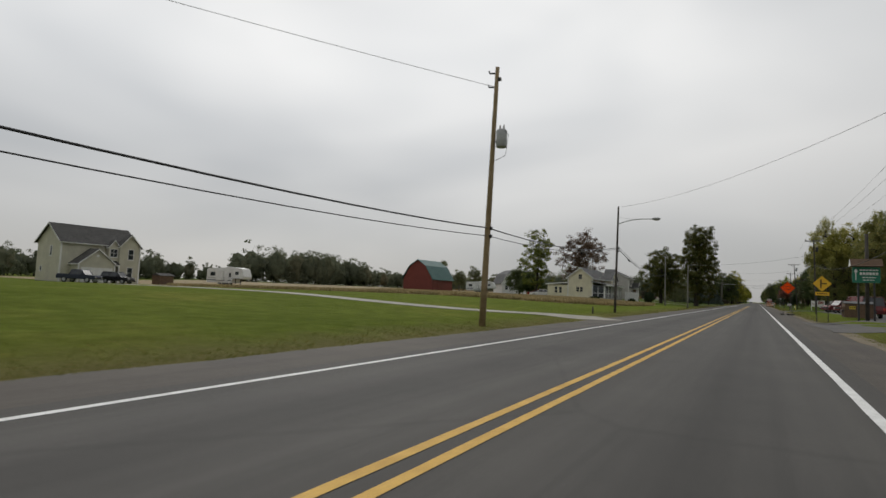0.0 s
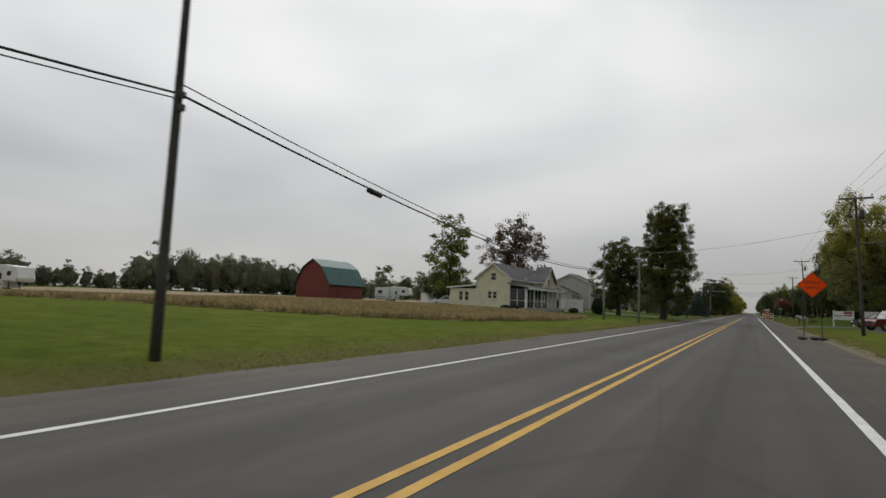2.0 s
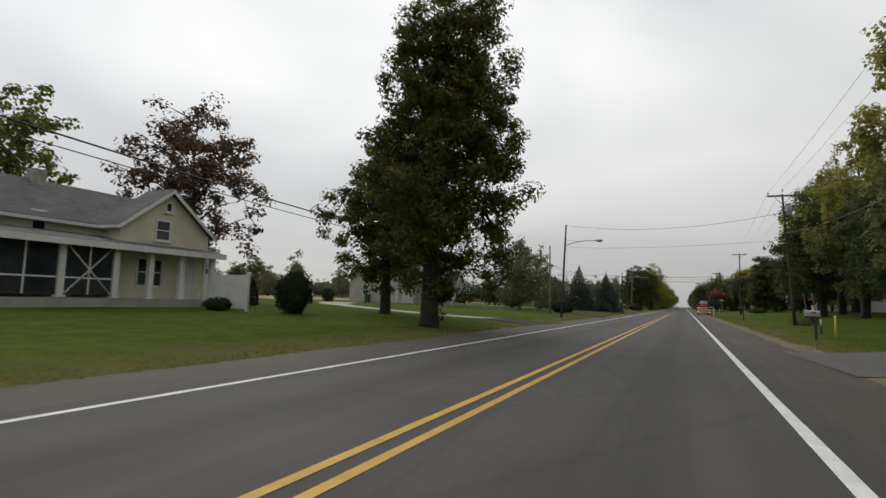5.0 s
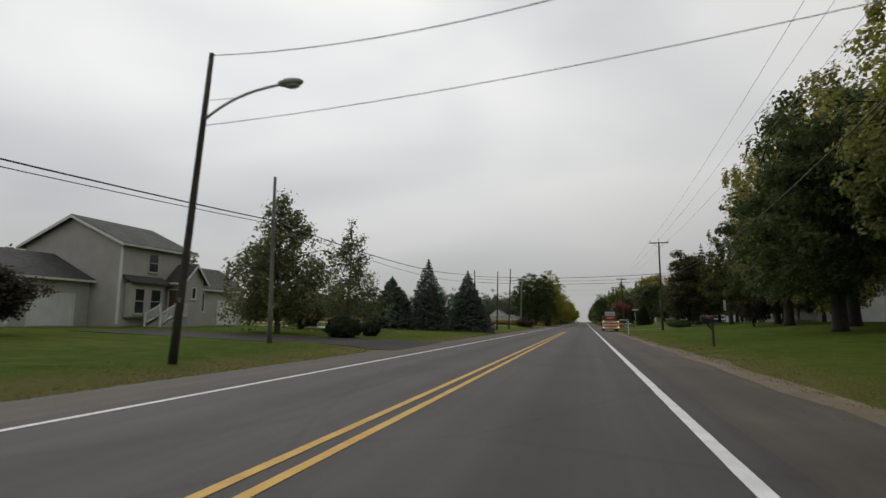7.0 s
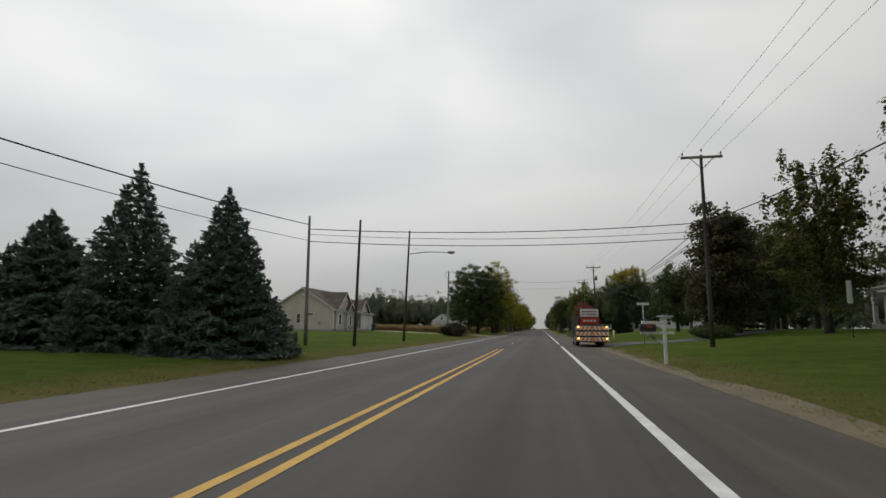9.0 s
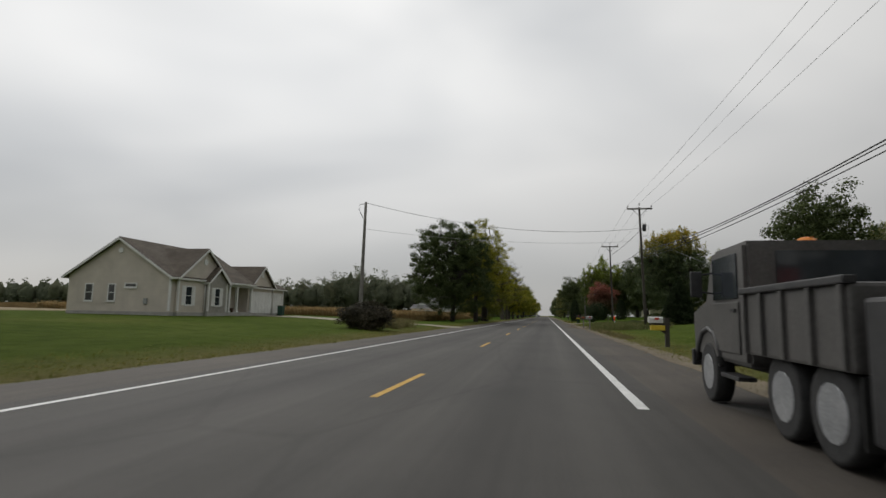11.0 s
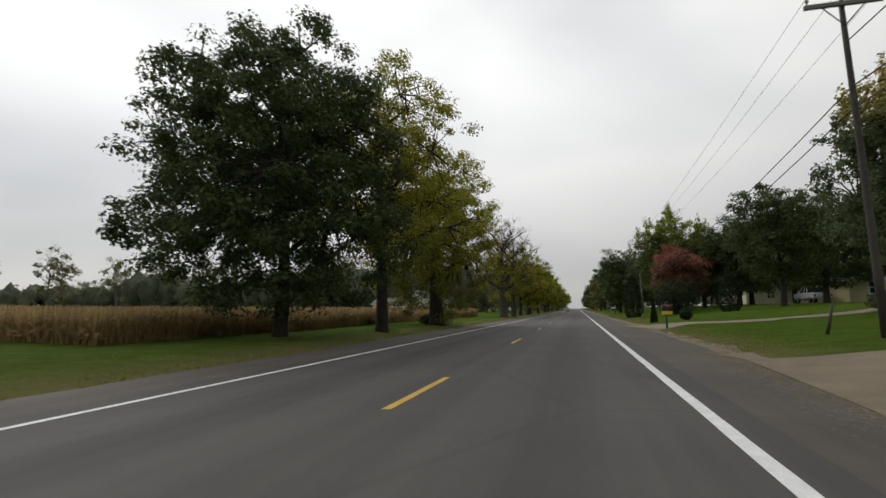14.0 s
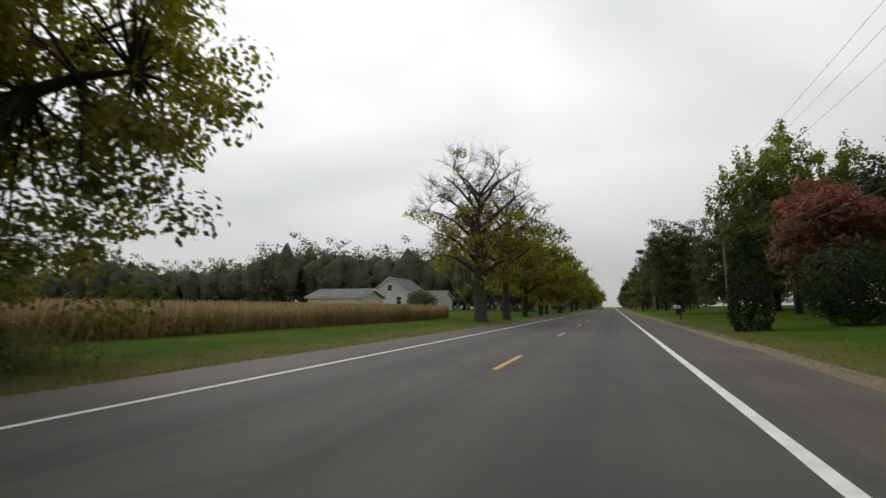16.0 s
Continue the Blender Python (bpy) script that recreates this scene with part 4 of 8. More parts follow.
olive_tree["group"] = "trees along the lawn"
for k, (src, x, y, s) in enumerate([
        (lot_tree, 25, 98, 0.85), (lot_tree, 27, 84, 0.9), (lot_tree, 30, 66, 0.9), (dark_tree, 33, 50, 0.9), (olive_tree, 22, 127, 1.0), (dark_tree, 16.5, 137, 0.78), (dark_tree, 20, 146, 0.95),
        (olive_tree, 17.6, 152, 0.98), (lot_tree, 19.4, 168, 1.05), (dark_tree, 22.5, 157, 1.1), (dark_tree, 20.6, 187, 0.85), (dark_tree, 23, 178, 1.05), (dark_tree, 27.2, 193.5, 0.55), (dark_tree, 24.2, 196.5, 0.5), (lot_tree, 27, 190, 1.0), (olive_tree, 28, 172, 1.1),
        (dark_tree, 21.5, 214, 0.62), (dark_tree, 25.5, 221, 0.72), (dark_tree, 31, 227, 0.8), (dark_tree, 18.8, 234.5, 0.6), (dark_tree, 37, 296, 0.62), (dark_tree, 48, 282, 0.75), (lot_tree, 52, 290, 0.9), (dark_tree, 46, 300, 0.95), (lot_tree, 40, 322, 0.9),
        (dark_tree, 26.6, 310.5, 0.8), (dark_tree, 32.4, 316.5, 0.85), (dark_tree, 22, 324, 0.8), (dark_tree, 25.2, 330, 0.85), (dark_tree, 20, 333, 0.8), (dark_tree, 17, 340, 0.85), (dark_tree, 9.9, 356, 0.85), (dark_tree, 12.5, 402, 0.9), (dark_tree, 13, 378, 0.85), (dark_tree, 14.5, 345, 0.8), (olive_tree, 13, 430, 0.85), (dark_tree, 12, 460, 1.0), (dark_tree, 34, 340, 1.0), (dark_tree, 18, 420, 1.0), (lot_tree, 9.5, 430, 0.75), (dark_tree, 9.0, 470, 0.8), (dark_tree, 9.5, 520, 0.85), (lot_tree, 10, 580, 0.8), (dark_tree, 9.8, 650, 0.9), (dark_tree, 10, 740, 0.95), (dark_tree, 22, 372, 0.9), (dark_tree, 27, 356, 0.9)]):
    copy_thing(src, pose(*on(x, y), 0, 0, 50 + 83 * k) @ Matrix.Diagonal((s, s, s, 1)))
make_tree("tree", "dense dark tree with a reddish tint beside the utility pole", 10.6, 3.3, 0.7, M["leaf_autumn"], M["bark"], 44, n=220, per=80, leaf=0.17, lump=0.3, top=0.7, at=on(16.2, 208.0))
make_tree("tree", "dense dark green tree behind the utility pole", 10.2, 3.0, 0.6, M["leaf_dark"], M["bark"], 45, n=190, per=75, leaf=0.18, lump=0.3, top=0.7, at=on(18.4, 212.5))
make_spruce("spruce_tree", "tall dark spruce behind other trees", 12.5, 2.6, M["leaf_yew"], 46, on(20.4, 219), rows=26)
make_tree("tree", "open tree with upright branches and turning leaves", 11.6, 2.9, 1.2, M["leaf_olive"], M["bark"], 47, plume=0.7, n=200, per=60, leaf=0.16, spread=0.42, lump=0.5, limbs=13, at=on(19.8, 200.5))
make_spruce("spruce_tree", "small dark green conical spruce on the lawn", 4.7, 1.75, M["leaf_yew"], 48, on(14.9, 253.6), rows=22, needles=30)
make_tree("tree", "large round dark green maple with some orange top leaves", 13.1, 4.9, 1.6, M["leaf_maple"], M["bark"], 50, n=600, per=105, leaf=0.13, spread=0.5, trunk=0.45, lump=0.22, low=1.01, limbs=14, plume=0.55, off=(0.3, 0.2), at=on(19.6, 279.4))
make_tree("tree", "dark green broad tree on the lawn", 11.3, 4.2, 2.0, M["leaf_dark"], M["bark"], 51, n=260, per=80, leaf=0.16, lump=0.4, at=on(20.3, 303.7))
make_tree("tree", "bright green tree behind the dark trees", 14.0, 5.1, 1.6, M["leaf_bright"], M["bark"], 52, n=330, per=80, leaf=0.17, lump=0.4, plume=0.6, at=on(15.2, 328.2))
make_tree("tree", "red-brown autumn tree behind the white house", 11.8, 4.6, 1.6, M["leaf_rust"], M["bark"], 54, n=200, per=70, leaf=0.2, lump=0.35, at=on(44.5, 306))
make_tree("tree", "small tree with dull red autumn leaves", 7.9, 3.0, 0.9, M["leaf_red"], M["bark"], 53, n=220, per=80, leaf=0.16, lump=0.3, at=on(14.0, 317))

for k, (x, y, h) in enumerate([(-113, 195, 13.0), (-97, 196, 10.0), (-106, 199, 9.0)]):
    make_tree("tree", "thin grey-green tree at the far field edge", h, h * 0.3, 1.5, M["leaf_silver"], M["bark_pale"], 95 + k, n=80, per=34, leaf=0.34, spread=0.7, lump=0.5, bare=0.1, at=on(x, y))

# ---- shrubs and hedges ----
make_shrub("shrub", "rounded dark clipped shrub on the lawn", 2.1, 1.25, M["leaf_yew"], 61, on(-11.2, 156.2))
make_shrub("shrub", "small rounded dark shrub", 1.25, 1.0, M["leaf_yew"], 62, on(-11.2, 160.3), n=2500)
make_shrub("shrub", "domed dark evergreen beside the farmhouse lawn", 1.9, 2.3, M["leaf_yew"], 64, on(-16.4, 113.6), n=6000)
for k, (x, y) in enumerate([(-26.4, 118.5), (-25.1, 118.5), (-23.9, 118.5)]):
    make_shrub("arborvitae", "small cone-shaped evergreen in a row", 0.8, 1.7, M["leaf_yew"], 65 + k, on(x, y), n=1200, shape="cone")["group"] = "row of small evergreens"
make_tree("tree", "small spreading dark red-leaved tree before the garage", 3.0, 1.85, 0.5, M["leaf_purple"], M["bark"], 69, n=90, per=70, leaf=0.11, spread=0.36, trunk=0.09, lump=0.35, limbs=9, low=0.75, at=on(-21.6, 144.0))
make_shrub("shrub", "dark rounded shrub beside the garage wall", 1.6, 1.7, M["leaf_yew"], 70, on(-37.5, 145.5), n=2500)
make_shrub("shrub", "large spreading dark-leaved shrub beside the pole", 3.3, 1.65, M["leaf_purple"], 71, on(-8.5, 229.6), n=11000, leaf=0.08, depth=2.8, ragged=1.9)
make_shrub("arborvitae", "tall dark columnar evergreen beside the verge", 1.7, 4.3, M["leaf_yew"], 72, on(7.8, 308), n=5000, shape="column")
make_shrub("arborvitae", "small dark cone-shaped evergreen beside the verge", 0.42, 1.45, M["leaf_yew"], 73, on(7.4, 289.3), n=1800, shape="cone")
make_shrub("shrub", "small rounded evergreen on the lawn", 0.9, 0.9, M["leaf_yew"], 74, on(9.8, 291), n=1500)
make_shrub("shrub", "large dark dome-shaped evergreen", 4.4, 3.7, M["leaf_yew"], 75, on(12.2, 309.5), n=9000)
make_shrub("arborvitae", "dark columnar evergreen beside the drive", 1.8, 3.7, M["leaf_yew"], 76, on(16.0, 304), n=4500, shape="column")
make_tree("tree", "small round ornamental tree before the white house", 2.5, 1.15, 0.7, M["leaf_dark"], M["bark"], 55, n=50, per=60, leaf=0.1, spread=0.3, trunk=0.06, at=on(27.2, 267.2))
make_shrub("shrub", "low shrub under the maple", 2.4, 1.0, M["leaf_dark"], 77, on(17.9, 281.0), n=2500)
make_tree("tree", "low spreading dark red-leaved tree on the lawn", 2.6, 1.9, 0.6, M["leaf_purple"], M["bark"], 78, n=120, per=70, leaf=0.10, spread=0.34, trunk=0.1, lump=0.35, limbs=10, low=0.7, at=on(17.8, 184))
make_shrub("shrub", "low weedy bush on the verge", 1.3, 0.75, M["leaf_dark"], 79, on(9.6, 246.5), n=2200)
make_shrub("shrub", "low leafy bush at the base of the trees", 3.2, 1.1, M["leaf_dark"], 80, on(14.6, 206.0), n=3500)
make_shrub("shrub", "low dark bush under the roadside trees", 1.6, 0.8, M["leaf_dark"], 81, on(-8.6, 288.0), n=2200)
make_shrub("shrub", "rounded dark bush at the edge of the maize", 3.2, 2.7, M["leaf_dark"], 82, on(-16.2, 333), n=4500)
for k, (x, y) in enumerate([(-22.8, 95.8), (-23, 98.6), (-19.2, 111.2)]):
    make_shrub("shrub", "low foundation shrub beside the porch", 1.4, 0.7, M["leaf_yew"], 83 + k, on(x, y), n=1200)


# ---- buildings ----
class House:
    """A house as one thing; its parts are laid out in metres from the house's base point."""

    def __init__(self, name, x, y, label, category="house", dz=-0.02, rz=0.0):
        self.t = thing(name, (x, y, gz(x, y) + dz), label, category, rz=rz)

    def hip(self, x0, x1, y0, y1, ze, zr, roof, over=0.5):
        """A low hipped roof with its ridge along x over the walls of a block."""
        bm = bmesh.new()
        a, b, c, d = x0 - over, x1 + over, y0 - over, y1 + over
        m, k = (c + d) / 2, (d - c) / 2
        lo = [bm.verts.new(p) for p in ((a, c, ze), (b, c, ze), (b, d, ze), (a, d, ze))]
        mid = [bm.verts.new((v.co.x, v.co.y, ze + 0.14)) for v in lo]
        r0, r1 = bm.verts.new((a + k, m, zr)), bm.verts.new((b - k, m, zr))
        fs = [bm.faces.new(lo[::-1])] + [bm.faces.new((lo[i], lo[(i + 1) % 4], mid[(i + 1) % 4], mid[i])) for i in range(4)]
        fs += [bm.faces.new(q) for q in ((mid[0], mid[1], r1, r0), (mid[1], mid[2], r1), (mid[2], mid[3], r0, r1), (mid[3], mid[0], r0))]
        bmesh.ops.recalc_face_normals(bm, faces=fs)
        part("wall", bbox(x0, x1, y0, y1, 0, ze), M["white_siding"], self.t)
        rf = part("roof", bm, M[roof], self.t)
        for q in (c - 0.06, d):
            part("gutter", bbox(a, b, q, q + 0.06, ze, ze + 0.13), M["white_paint"], rf)
        part("footing", bbox(x0 - 0.02, x1 + 0.02, y0 - 0.02, y1 + 0.02, -0.5, 0.1), M["concrete"], self.t)

    def block(self, x0, x1, y0, y1, ze, zr, axis, wall, roof, over=0.35, z0=0.0, trim="white_paint", fnd=True, eave=True):
        """A gabled block: walls, two roof slopes, white fascia boards, a footing."""
        bm = bmesh.new()
        if axis == "y":
            m = (x0 + x1) / 2
            prism(bm, [(x0, z0), (x1, z0), (x1, ze), (m, zr), (x0, ze)], y0, y1, "y")
        else:
            m = (y0 + y1) / 2
            prism(bm, [(y0, z0), (y1, z0), (y1, ze), (m, zr), (y0, ze)], x0, x1, "x")
        w = part("wall", bm, M[wall], self.t)
        a, b = (x0, x1) if axis == "y" else (y0, y1)
        c, d = (y0, y1) if axis == "y" else (x0, x1)
        slope = (zr - ze) / ((b - a) / 2)
        th = 0.16
        for s, e in ((-1, a), (1, b)):
            lo = e + s * over
            zl = ze - slope * over
            pts = [(m, zr + 0.02), (lo, zl + 0.02), (lo, zl + 0.02 + th * 0.8), (m, zr + 0.02 + th)]
            part("roof", prism(bmesh.new(), pts, c - over, d + over, axis), M[roof], self.t)
            # rake boards on both gables and the gutter board along the eave
            for q in (c - over - 0.03, d + over - 0.005):
                rp = [(m, zr - 0.08), (lo, zl - 0.08), (lo, zl + 0.11), (m, zr + 0.13)]
                part("trim", prism(bmesh.new(), rp, q, q + 0.035, axis), M[trim], self.t)
            if eave:
                g = lo + s * 0.003
                pts = [(g, zl - 0.06), (g + s * 0.09, zl - 0.06), (g + s * 0.11, zl + 0.09), (g, zl + 0.09)]
                part("gutter", prism(bmesh.new(), pts, c - over, d + over, axis), M[trim], self.t)
        if fnd:
            part("footing", bbox(x0 - 0.02, x1 + 0.02, y0 - 0.02, y1 + 0.02, z0 - 0.5, z0 + 0.1), M["concrete"], self.t)
        return w

    def at_face(self, face, plane, a, z, d):
        return {"E": (plane + d, a, z), "W": (plane - d, a, z), "S": (a, plane - d, z), "N": (a, plane + d, z)}[face]

    def slab(self, bm, face, plane, a0, a1, z0, z1, d0, d1):
        p, q = self.at_face(face, plane, a0, z0, d0), self.at_face(face, plane, a1, z1, d1)
        return box(bm, min(p[0], q[0]), max(p[0], q[0]), min(p[1], q[1]), max(p[1], q[1]), min(p[2], q[2]), max(p[2], q[2]))

    def window(self, face, plane, a, z, w, h, glass="glass", shutters=None, cross=True, fw=0.09, trim="white_paint"):
        """A window with a frame of four boards, a meeting rail, a sill and a pane."""
        bm = bmesh.new()
        self.slab(bm, face, plane, a - w / 2 - fw, a - w / 2, z - fw, z + h + fw, -0.03, 0.055)
        self.slab(bm, face, plane, a + w / 2, a + w / 2 + fw, z - fw, z + h + fw, -0.03, 0.055)
        self.slab(bm, face, plane, a - w / 2, a + w / 2, z + h, z + h + fw, -0.03, 0.053)
        self.slab(bm, face, plane, a - w / 2, a + w / 2, z - fw, z, -0.03, 0.053)
        f = part("window", bm, M[trim], self.t)
        part("pane", self.slab(bmesh.new(), face, plane, a - w / 2, a + w / 2, z, z + h, 0.0, 0.018), M[glass], f)
        if cross:
            bm = bmesh.new()
            self.slab(bm, face, plane, a - w / 2, a + w / 2, z + h / 2 - 0.025, z + h / 2 + 0.025, 0.018, 0.045)
            if w > 0.9:
                self.slab(bm, face, plane, a - 0.03, a + 0.03, z, z + h, 0.018, 0.043)
            part("meeting_rail", bm, M[trim], f)
        part("sill", self.slab(bmesh.new(), face, plane, a - w / 2 - 0.12, a + w / 2 + 0.12, z - fw - 0.05, z - fw, -0.02, 0.10), M[trim], f)
        if shutters:
            for s in (-1, 1):
                c = a + s * (w / 2 + fw + 0.2)
                bm = bmesh.new()
                self.slab(bm, face, plane, c - 0.18, c + 0.18, z - 0.08, z + h + 0.08, -0.02, 0.035)
                k = 0
                while z + 0.05 + k * 0.12 < z + h - 0.05:
                    zz = z + 0.02 + k * 0.12
                    self.slab(bm, face, plane, c - 0.13, c + 0.13, zz, zz + 0.07, 0.035, 0.05)
                    k += 1
                part("shutter", bm, M[shutters], self.t, "white louvred shutter")
        return f

    def door(self, face, plane, a, z, w, h, material="white_paint", label="door"):
        bm = bmesh.new()
        self.slab(bm, face, plane, a - w / 2 - 0.1, a - w / 2, z, z + h + 0.1, -0.02, 0.06)
        self.slab(bm, face, plane, a + w / 2, a + w / 2 + 0.1, z, z + h + 0.1, -0.02, 0.06)
        self.slab(bm, face, plane, a - w / 2, a + w / 2, z + h, z + h + 0.1, -0.02, 0.058)
        part("door_frame", bm, M["white_paint"], self.t)
        bm = bmesh.new()
        self.slab(bm, face, plane, a - w / 2, a + w / 2, z, z + h, -0.02, 0.02)
        for i in (0, 1):
            for j in (0, 1, 2):
                self.slab(bm, face, plane, a - w * 0.38 + i * w * 0.4, a - w * 0.02 + i * w * 0.4, z + 0.15 + j * h * 0.3, z + 0.15 + j * h * 0.3 + h * 0.24, 0.02, 0.034)
        d = part("door", bm, M[material], self.t, label)
        part("door_handle", ball(bmesh.new(), self.at_face(face, plane, a + w * 0.4, z + 1.0, 0.06), 0.035), M["galv"], d)

    def garage_door(self, face, plane, a, z, w, h):
        """A sectional garage door: raised panels in rows, in a white frame."""
        bm = bmesh.new()
        self.slab(bm, face, plane, a - w / 2 - 0.12, a - w / 2, z, z + h + 0.12, -0.02, 0.07)
        self.slab(bm, face, plane, a + w / 2, a + w / 2 + 0.12, z, z + h + 0.12, -0.02, 0.07)
        self.slab(bm, face, plane, a - w / 2, a + w / 2, z + h, z + h + 0.12, -0.02, 0.068)
        part("door_frame", bm, M["white_paint"], self.t)
        d = part("garage_door", self.slab(bmesh.new(), face, plane, a - w / 2, a + w / 2, z, z + h, -0.02, 0.015), M["white_paint"], self.t, "white panelled garage door")
        n, pw = max(3, int(w / 0.6)), w / max(3, int(w / 0.6))
        for j in range(4):
            for i in range(n):
                part("panel", self.slab(bmesh.new(), face, plane, a - w / 2 + i * pw + 0.06, a - w / 2 + (i + 1) * pw - 0.06, z + j * h / 4 + 0.06, z + (j + 1) * h / 4 - 0.04, 0.015, 0.032), M["white_paint"], d)

    def corner(self, x, y, z0, z1, w=0.09):
        part("corner_board", bbox(x - w, x + w, y - w, y + w, z0, z1), M["white_paint"], self.t)

    def column(self, x, y, z0, z1, w=0.11):
        bm = bmesh.new()
        box(bm, x - w, x + w, y - w, y + w, z0 + 0.12, z1 - 0.1)
        box(bm, x - w * 1.5, x + w * 1.5, y - w * 1.5, y + w * 1.5, z0, z0 + 0.12)
        box(bm, x - w * 1.4, x + w * 1.4, y - w * 1.4, y + w * 1.4, z1 - 0.1, z1)
        part("column", bm, M["white_paint"], self.t)

    def panel(self, name, pts, a, b, axis, material, label=""):
        return part(name, prism(bmesh.new(), pts, a, b, axis), M[material], self.t, label)


def beige_house():
    h = House("house", -89.0, 46.6, "two-storey beige vinyl-sided house with a white garage door")
    # main block: ridge along the road, gable towards the south
    h.block(-7.4, 0, -5.6, 5.9, 6.3, 9.0, "y", "beige_siding", "roof_dark", 0.4)
    # garage wing with its own gable to the road
    h.block(0.002, 2.6, -4.2, 1.1, 3.0, 5.2, "x", "beige_siding", "roof_dark", 0.3)
    h.garage_door("E", 2.6, -1.55, 0.1, 4.4, 2.15)
    # front gable on the right-hand bay
    h.block(0.002, 1.0, 2.6, 5.9, 6.2, 8.0, "x", "beige_siding", "roof_dark", 0.3)
    h.block(0.002, 0.7, 1.0, 2.6, 5.9, 6.9, "x", "beige_siding", "roof_dark", 0.2, z0=3.6, fnd=False)
    h.window("E", 0.7, 1.8, 4.3, 1.1, 1.2)
    h.window("E", 1.0, 4.4, 4.0, 0.8, 1.6)
    h.window("E", 1.0, 4.4, 1.0, 0.8, 1.6)
    h.panel("roof", [(0.0, 3.6), (1.6, 3.0), (1.6, 3.1), (0.0, 3.72)], 1.15, 2.55, "y", "roof_dark")
    h.column(1.4, 1.3, 0, 3.0)
    h.column(1.4, 2.4, 0, 3.0)
    h.door("E", 0, 1.85, 0.2, 0.95, 2.05, "brown_board", "brown front door")
    h.window("S", -5.6, -3.0, 4.0, 0.5, 1.5)
    h.window("S", -5.6, -5.8, 1.6, 0.5, 0.7, cross=False)
    part("vent", btube([(2.6, -1.55, 4.2), (2.66, -1.55, 4.2)], 0.22, 12), M["white_paint"], h.t)
    for x, y in ((0, -5.6), (1.0, 5.9), (2.6, -4.2), (2.6, 1.1)):
        h.corner(x, y, 0, 6.2 if x < 2 else 2.9)


def farmhouse():
    """Cream farmhouse: ridge along the road with a south gable, a cross gable to the road, a porch and a low wing."""
    h = House("farmhouse", -26.0, 104.8, "cream two-storey farmhouse with a grey roof and a screened porch")
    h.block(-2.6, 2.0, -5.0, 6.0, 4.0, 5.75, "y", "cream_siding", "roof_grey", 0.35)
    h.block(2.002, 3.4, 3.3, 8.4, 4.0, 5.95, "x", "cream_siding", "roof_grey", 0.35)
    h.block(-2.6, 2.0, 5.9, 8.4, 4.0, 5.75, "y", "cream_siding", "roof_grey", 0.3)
    # low wing to the west with a nearly flat roof
    part("wall", bbox(-6.6, -2.6, -5.0, 1.5, 0, 2.55), M["cream_siding"], h.t)
    h.panel("roof", [(-6.9, 2.55), (-2.6, 2.95), (-2.6, 3.1), (-6.9, 2.70)], -5.3, 1.8, "y", "roof_grey")
    h.panel("trim", [(-6.95, 2.50), (-2.6, 2.90), (-2.6, 3.08), (-6.95, 2.68)], -5.34, -5.302, "y", "white_paint")
    h.window("S", -5.0, -4.9, 1.0, 0.5, 1.1, trim="cream_siding")
    h.window("S", -5.0, -4.05, 1.0, 0.5, 1.1, trim="cream_siding")
    h.window("S", -5.0, -0.75, 1.35, 0.5, 0.85, trim="cream_siding")
    h.window("S", -5.0, -0.05, 1.35, 0.5, 0.85, trim="cream_siding")
    h.window("S", -5.0, -0.3, 3.7, 0.62, 0.85, trim="cream_siding")
    h.window("E", 3.4, 5.6, 3.4, 0.75, 0.95, "glass_pale")
    h.window("E", 3.4, 5.85, 4.95, 0.28, 0.4, cross=False)
    h.window("E", 2.0, 0.4, 3.3, 0.5, 0.8)
    # porch round the south-east corner: floor, roof, columns, screens
    part("porch_floor", bbox(2.002, 4.4, -5.4, 8.4, -0.3, 0.32), M["concrete"], h.t)
    h.panel("porch_roof", [(2.002, 3.15), (4.75, 2.72), (4.75, 2.86), (2.002, 3.35)], -5.8, 8.7, "y", "roof_grey")
    h.panel("trim", [(4.7, 2.56), (4.79, 2.56), (4.79, 2.84), (4.7, 2.84)], -5.8, 8.7, "y", "white_paint")
    for y in (-5.2, -2.6, 0.2, 2.6, 4.4, 6.2, 8.2):
        h.column(4.25, y, 0.32, 2.7, 0.13)
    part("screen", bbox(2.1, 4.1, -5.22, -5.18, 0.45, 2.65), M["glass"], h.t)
    bm = bmesh.new()
    box(bm, 2.05, 4.1, -5.26, -5.225, 1.15, 1.22)
    for x in (2.06, 3.05):
        box(bm, x, x + 0.08, -5.26, -5.225, 0.45, 2.65)
    part("screen_frame", bm, M["white_paint"], h.t)
    for a, b in ((-5.0, -2.75), (-2.45, 0.05), (0.35, 2.45)):
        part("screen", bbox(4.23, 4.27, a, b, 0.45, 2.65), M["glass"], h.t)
        bm = bmesh.new()
        box(bm, 4.275, 4.31, a, b, 1.15, 1.22)
        box(bm, 4.275, 4.31, (a + b) / 2 - 0.03, (a + b) / 2 + 0.03, 0.45, 2.65)
        part("screen_frame", bm, M["white_paint"], h.t)
    bm = bmesh.new()
    tube(bm, [(4.31, 0.4, 0.5), (4.31, 2.4, 2.6)], 0.04, 4)
    tube(bm, [(4.31, 2.4, 0.5), (4.31, 0.4, 2.6)], 0.04, 4)
    part("brace", bm, M["white_paint"], h.t)
    h.window("E", 3.4, 5.0, 1.0, 1.3, 1.3)
    h.door("E", 3.4, 7.2, 0.32, 0.95, 2.05, "white_paint", "white front door")
    for x, y in ((-2.6, -5.0), (2.0, -5.0), (3.4, 8.4)):
        h.corner(x, y, 0.2, 3.9)
    part("chimney", bbox(-0.5, 0.1, 1.0, 1.6, 5.2, 6.4), M["stone"], h.t)


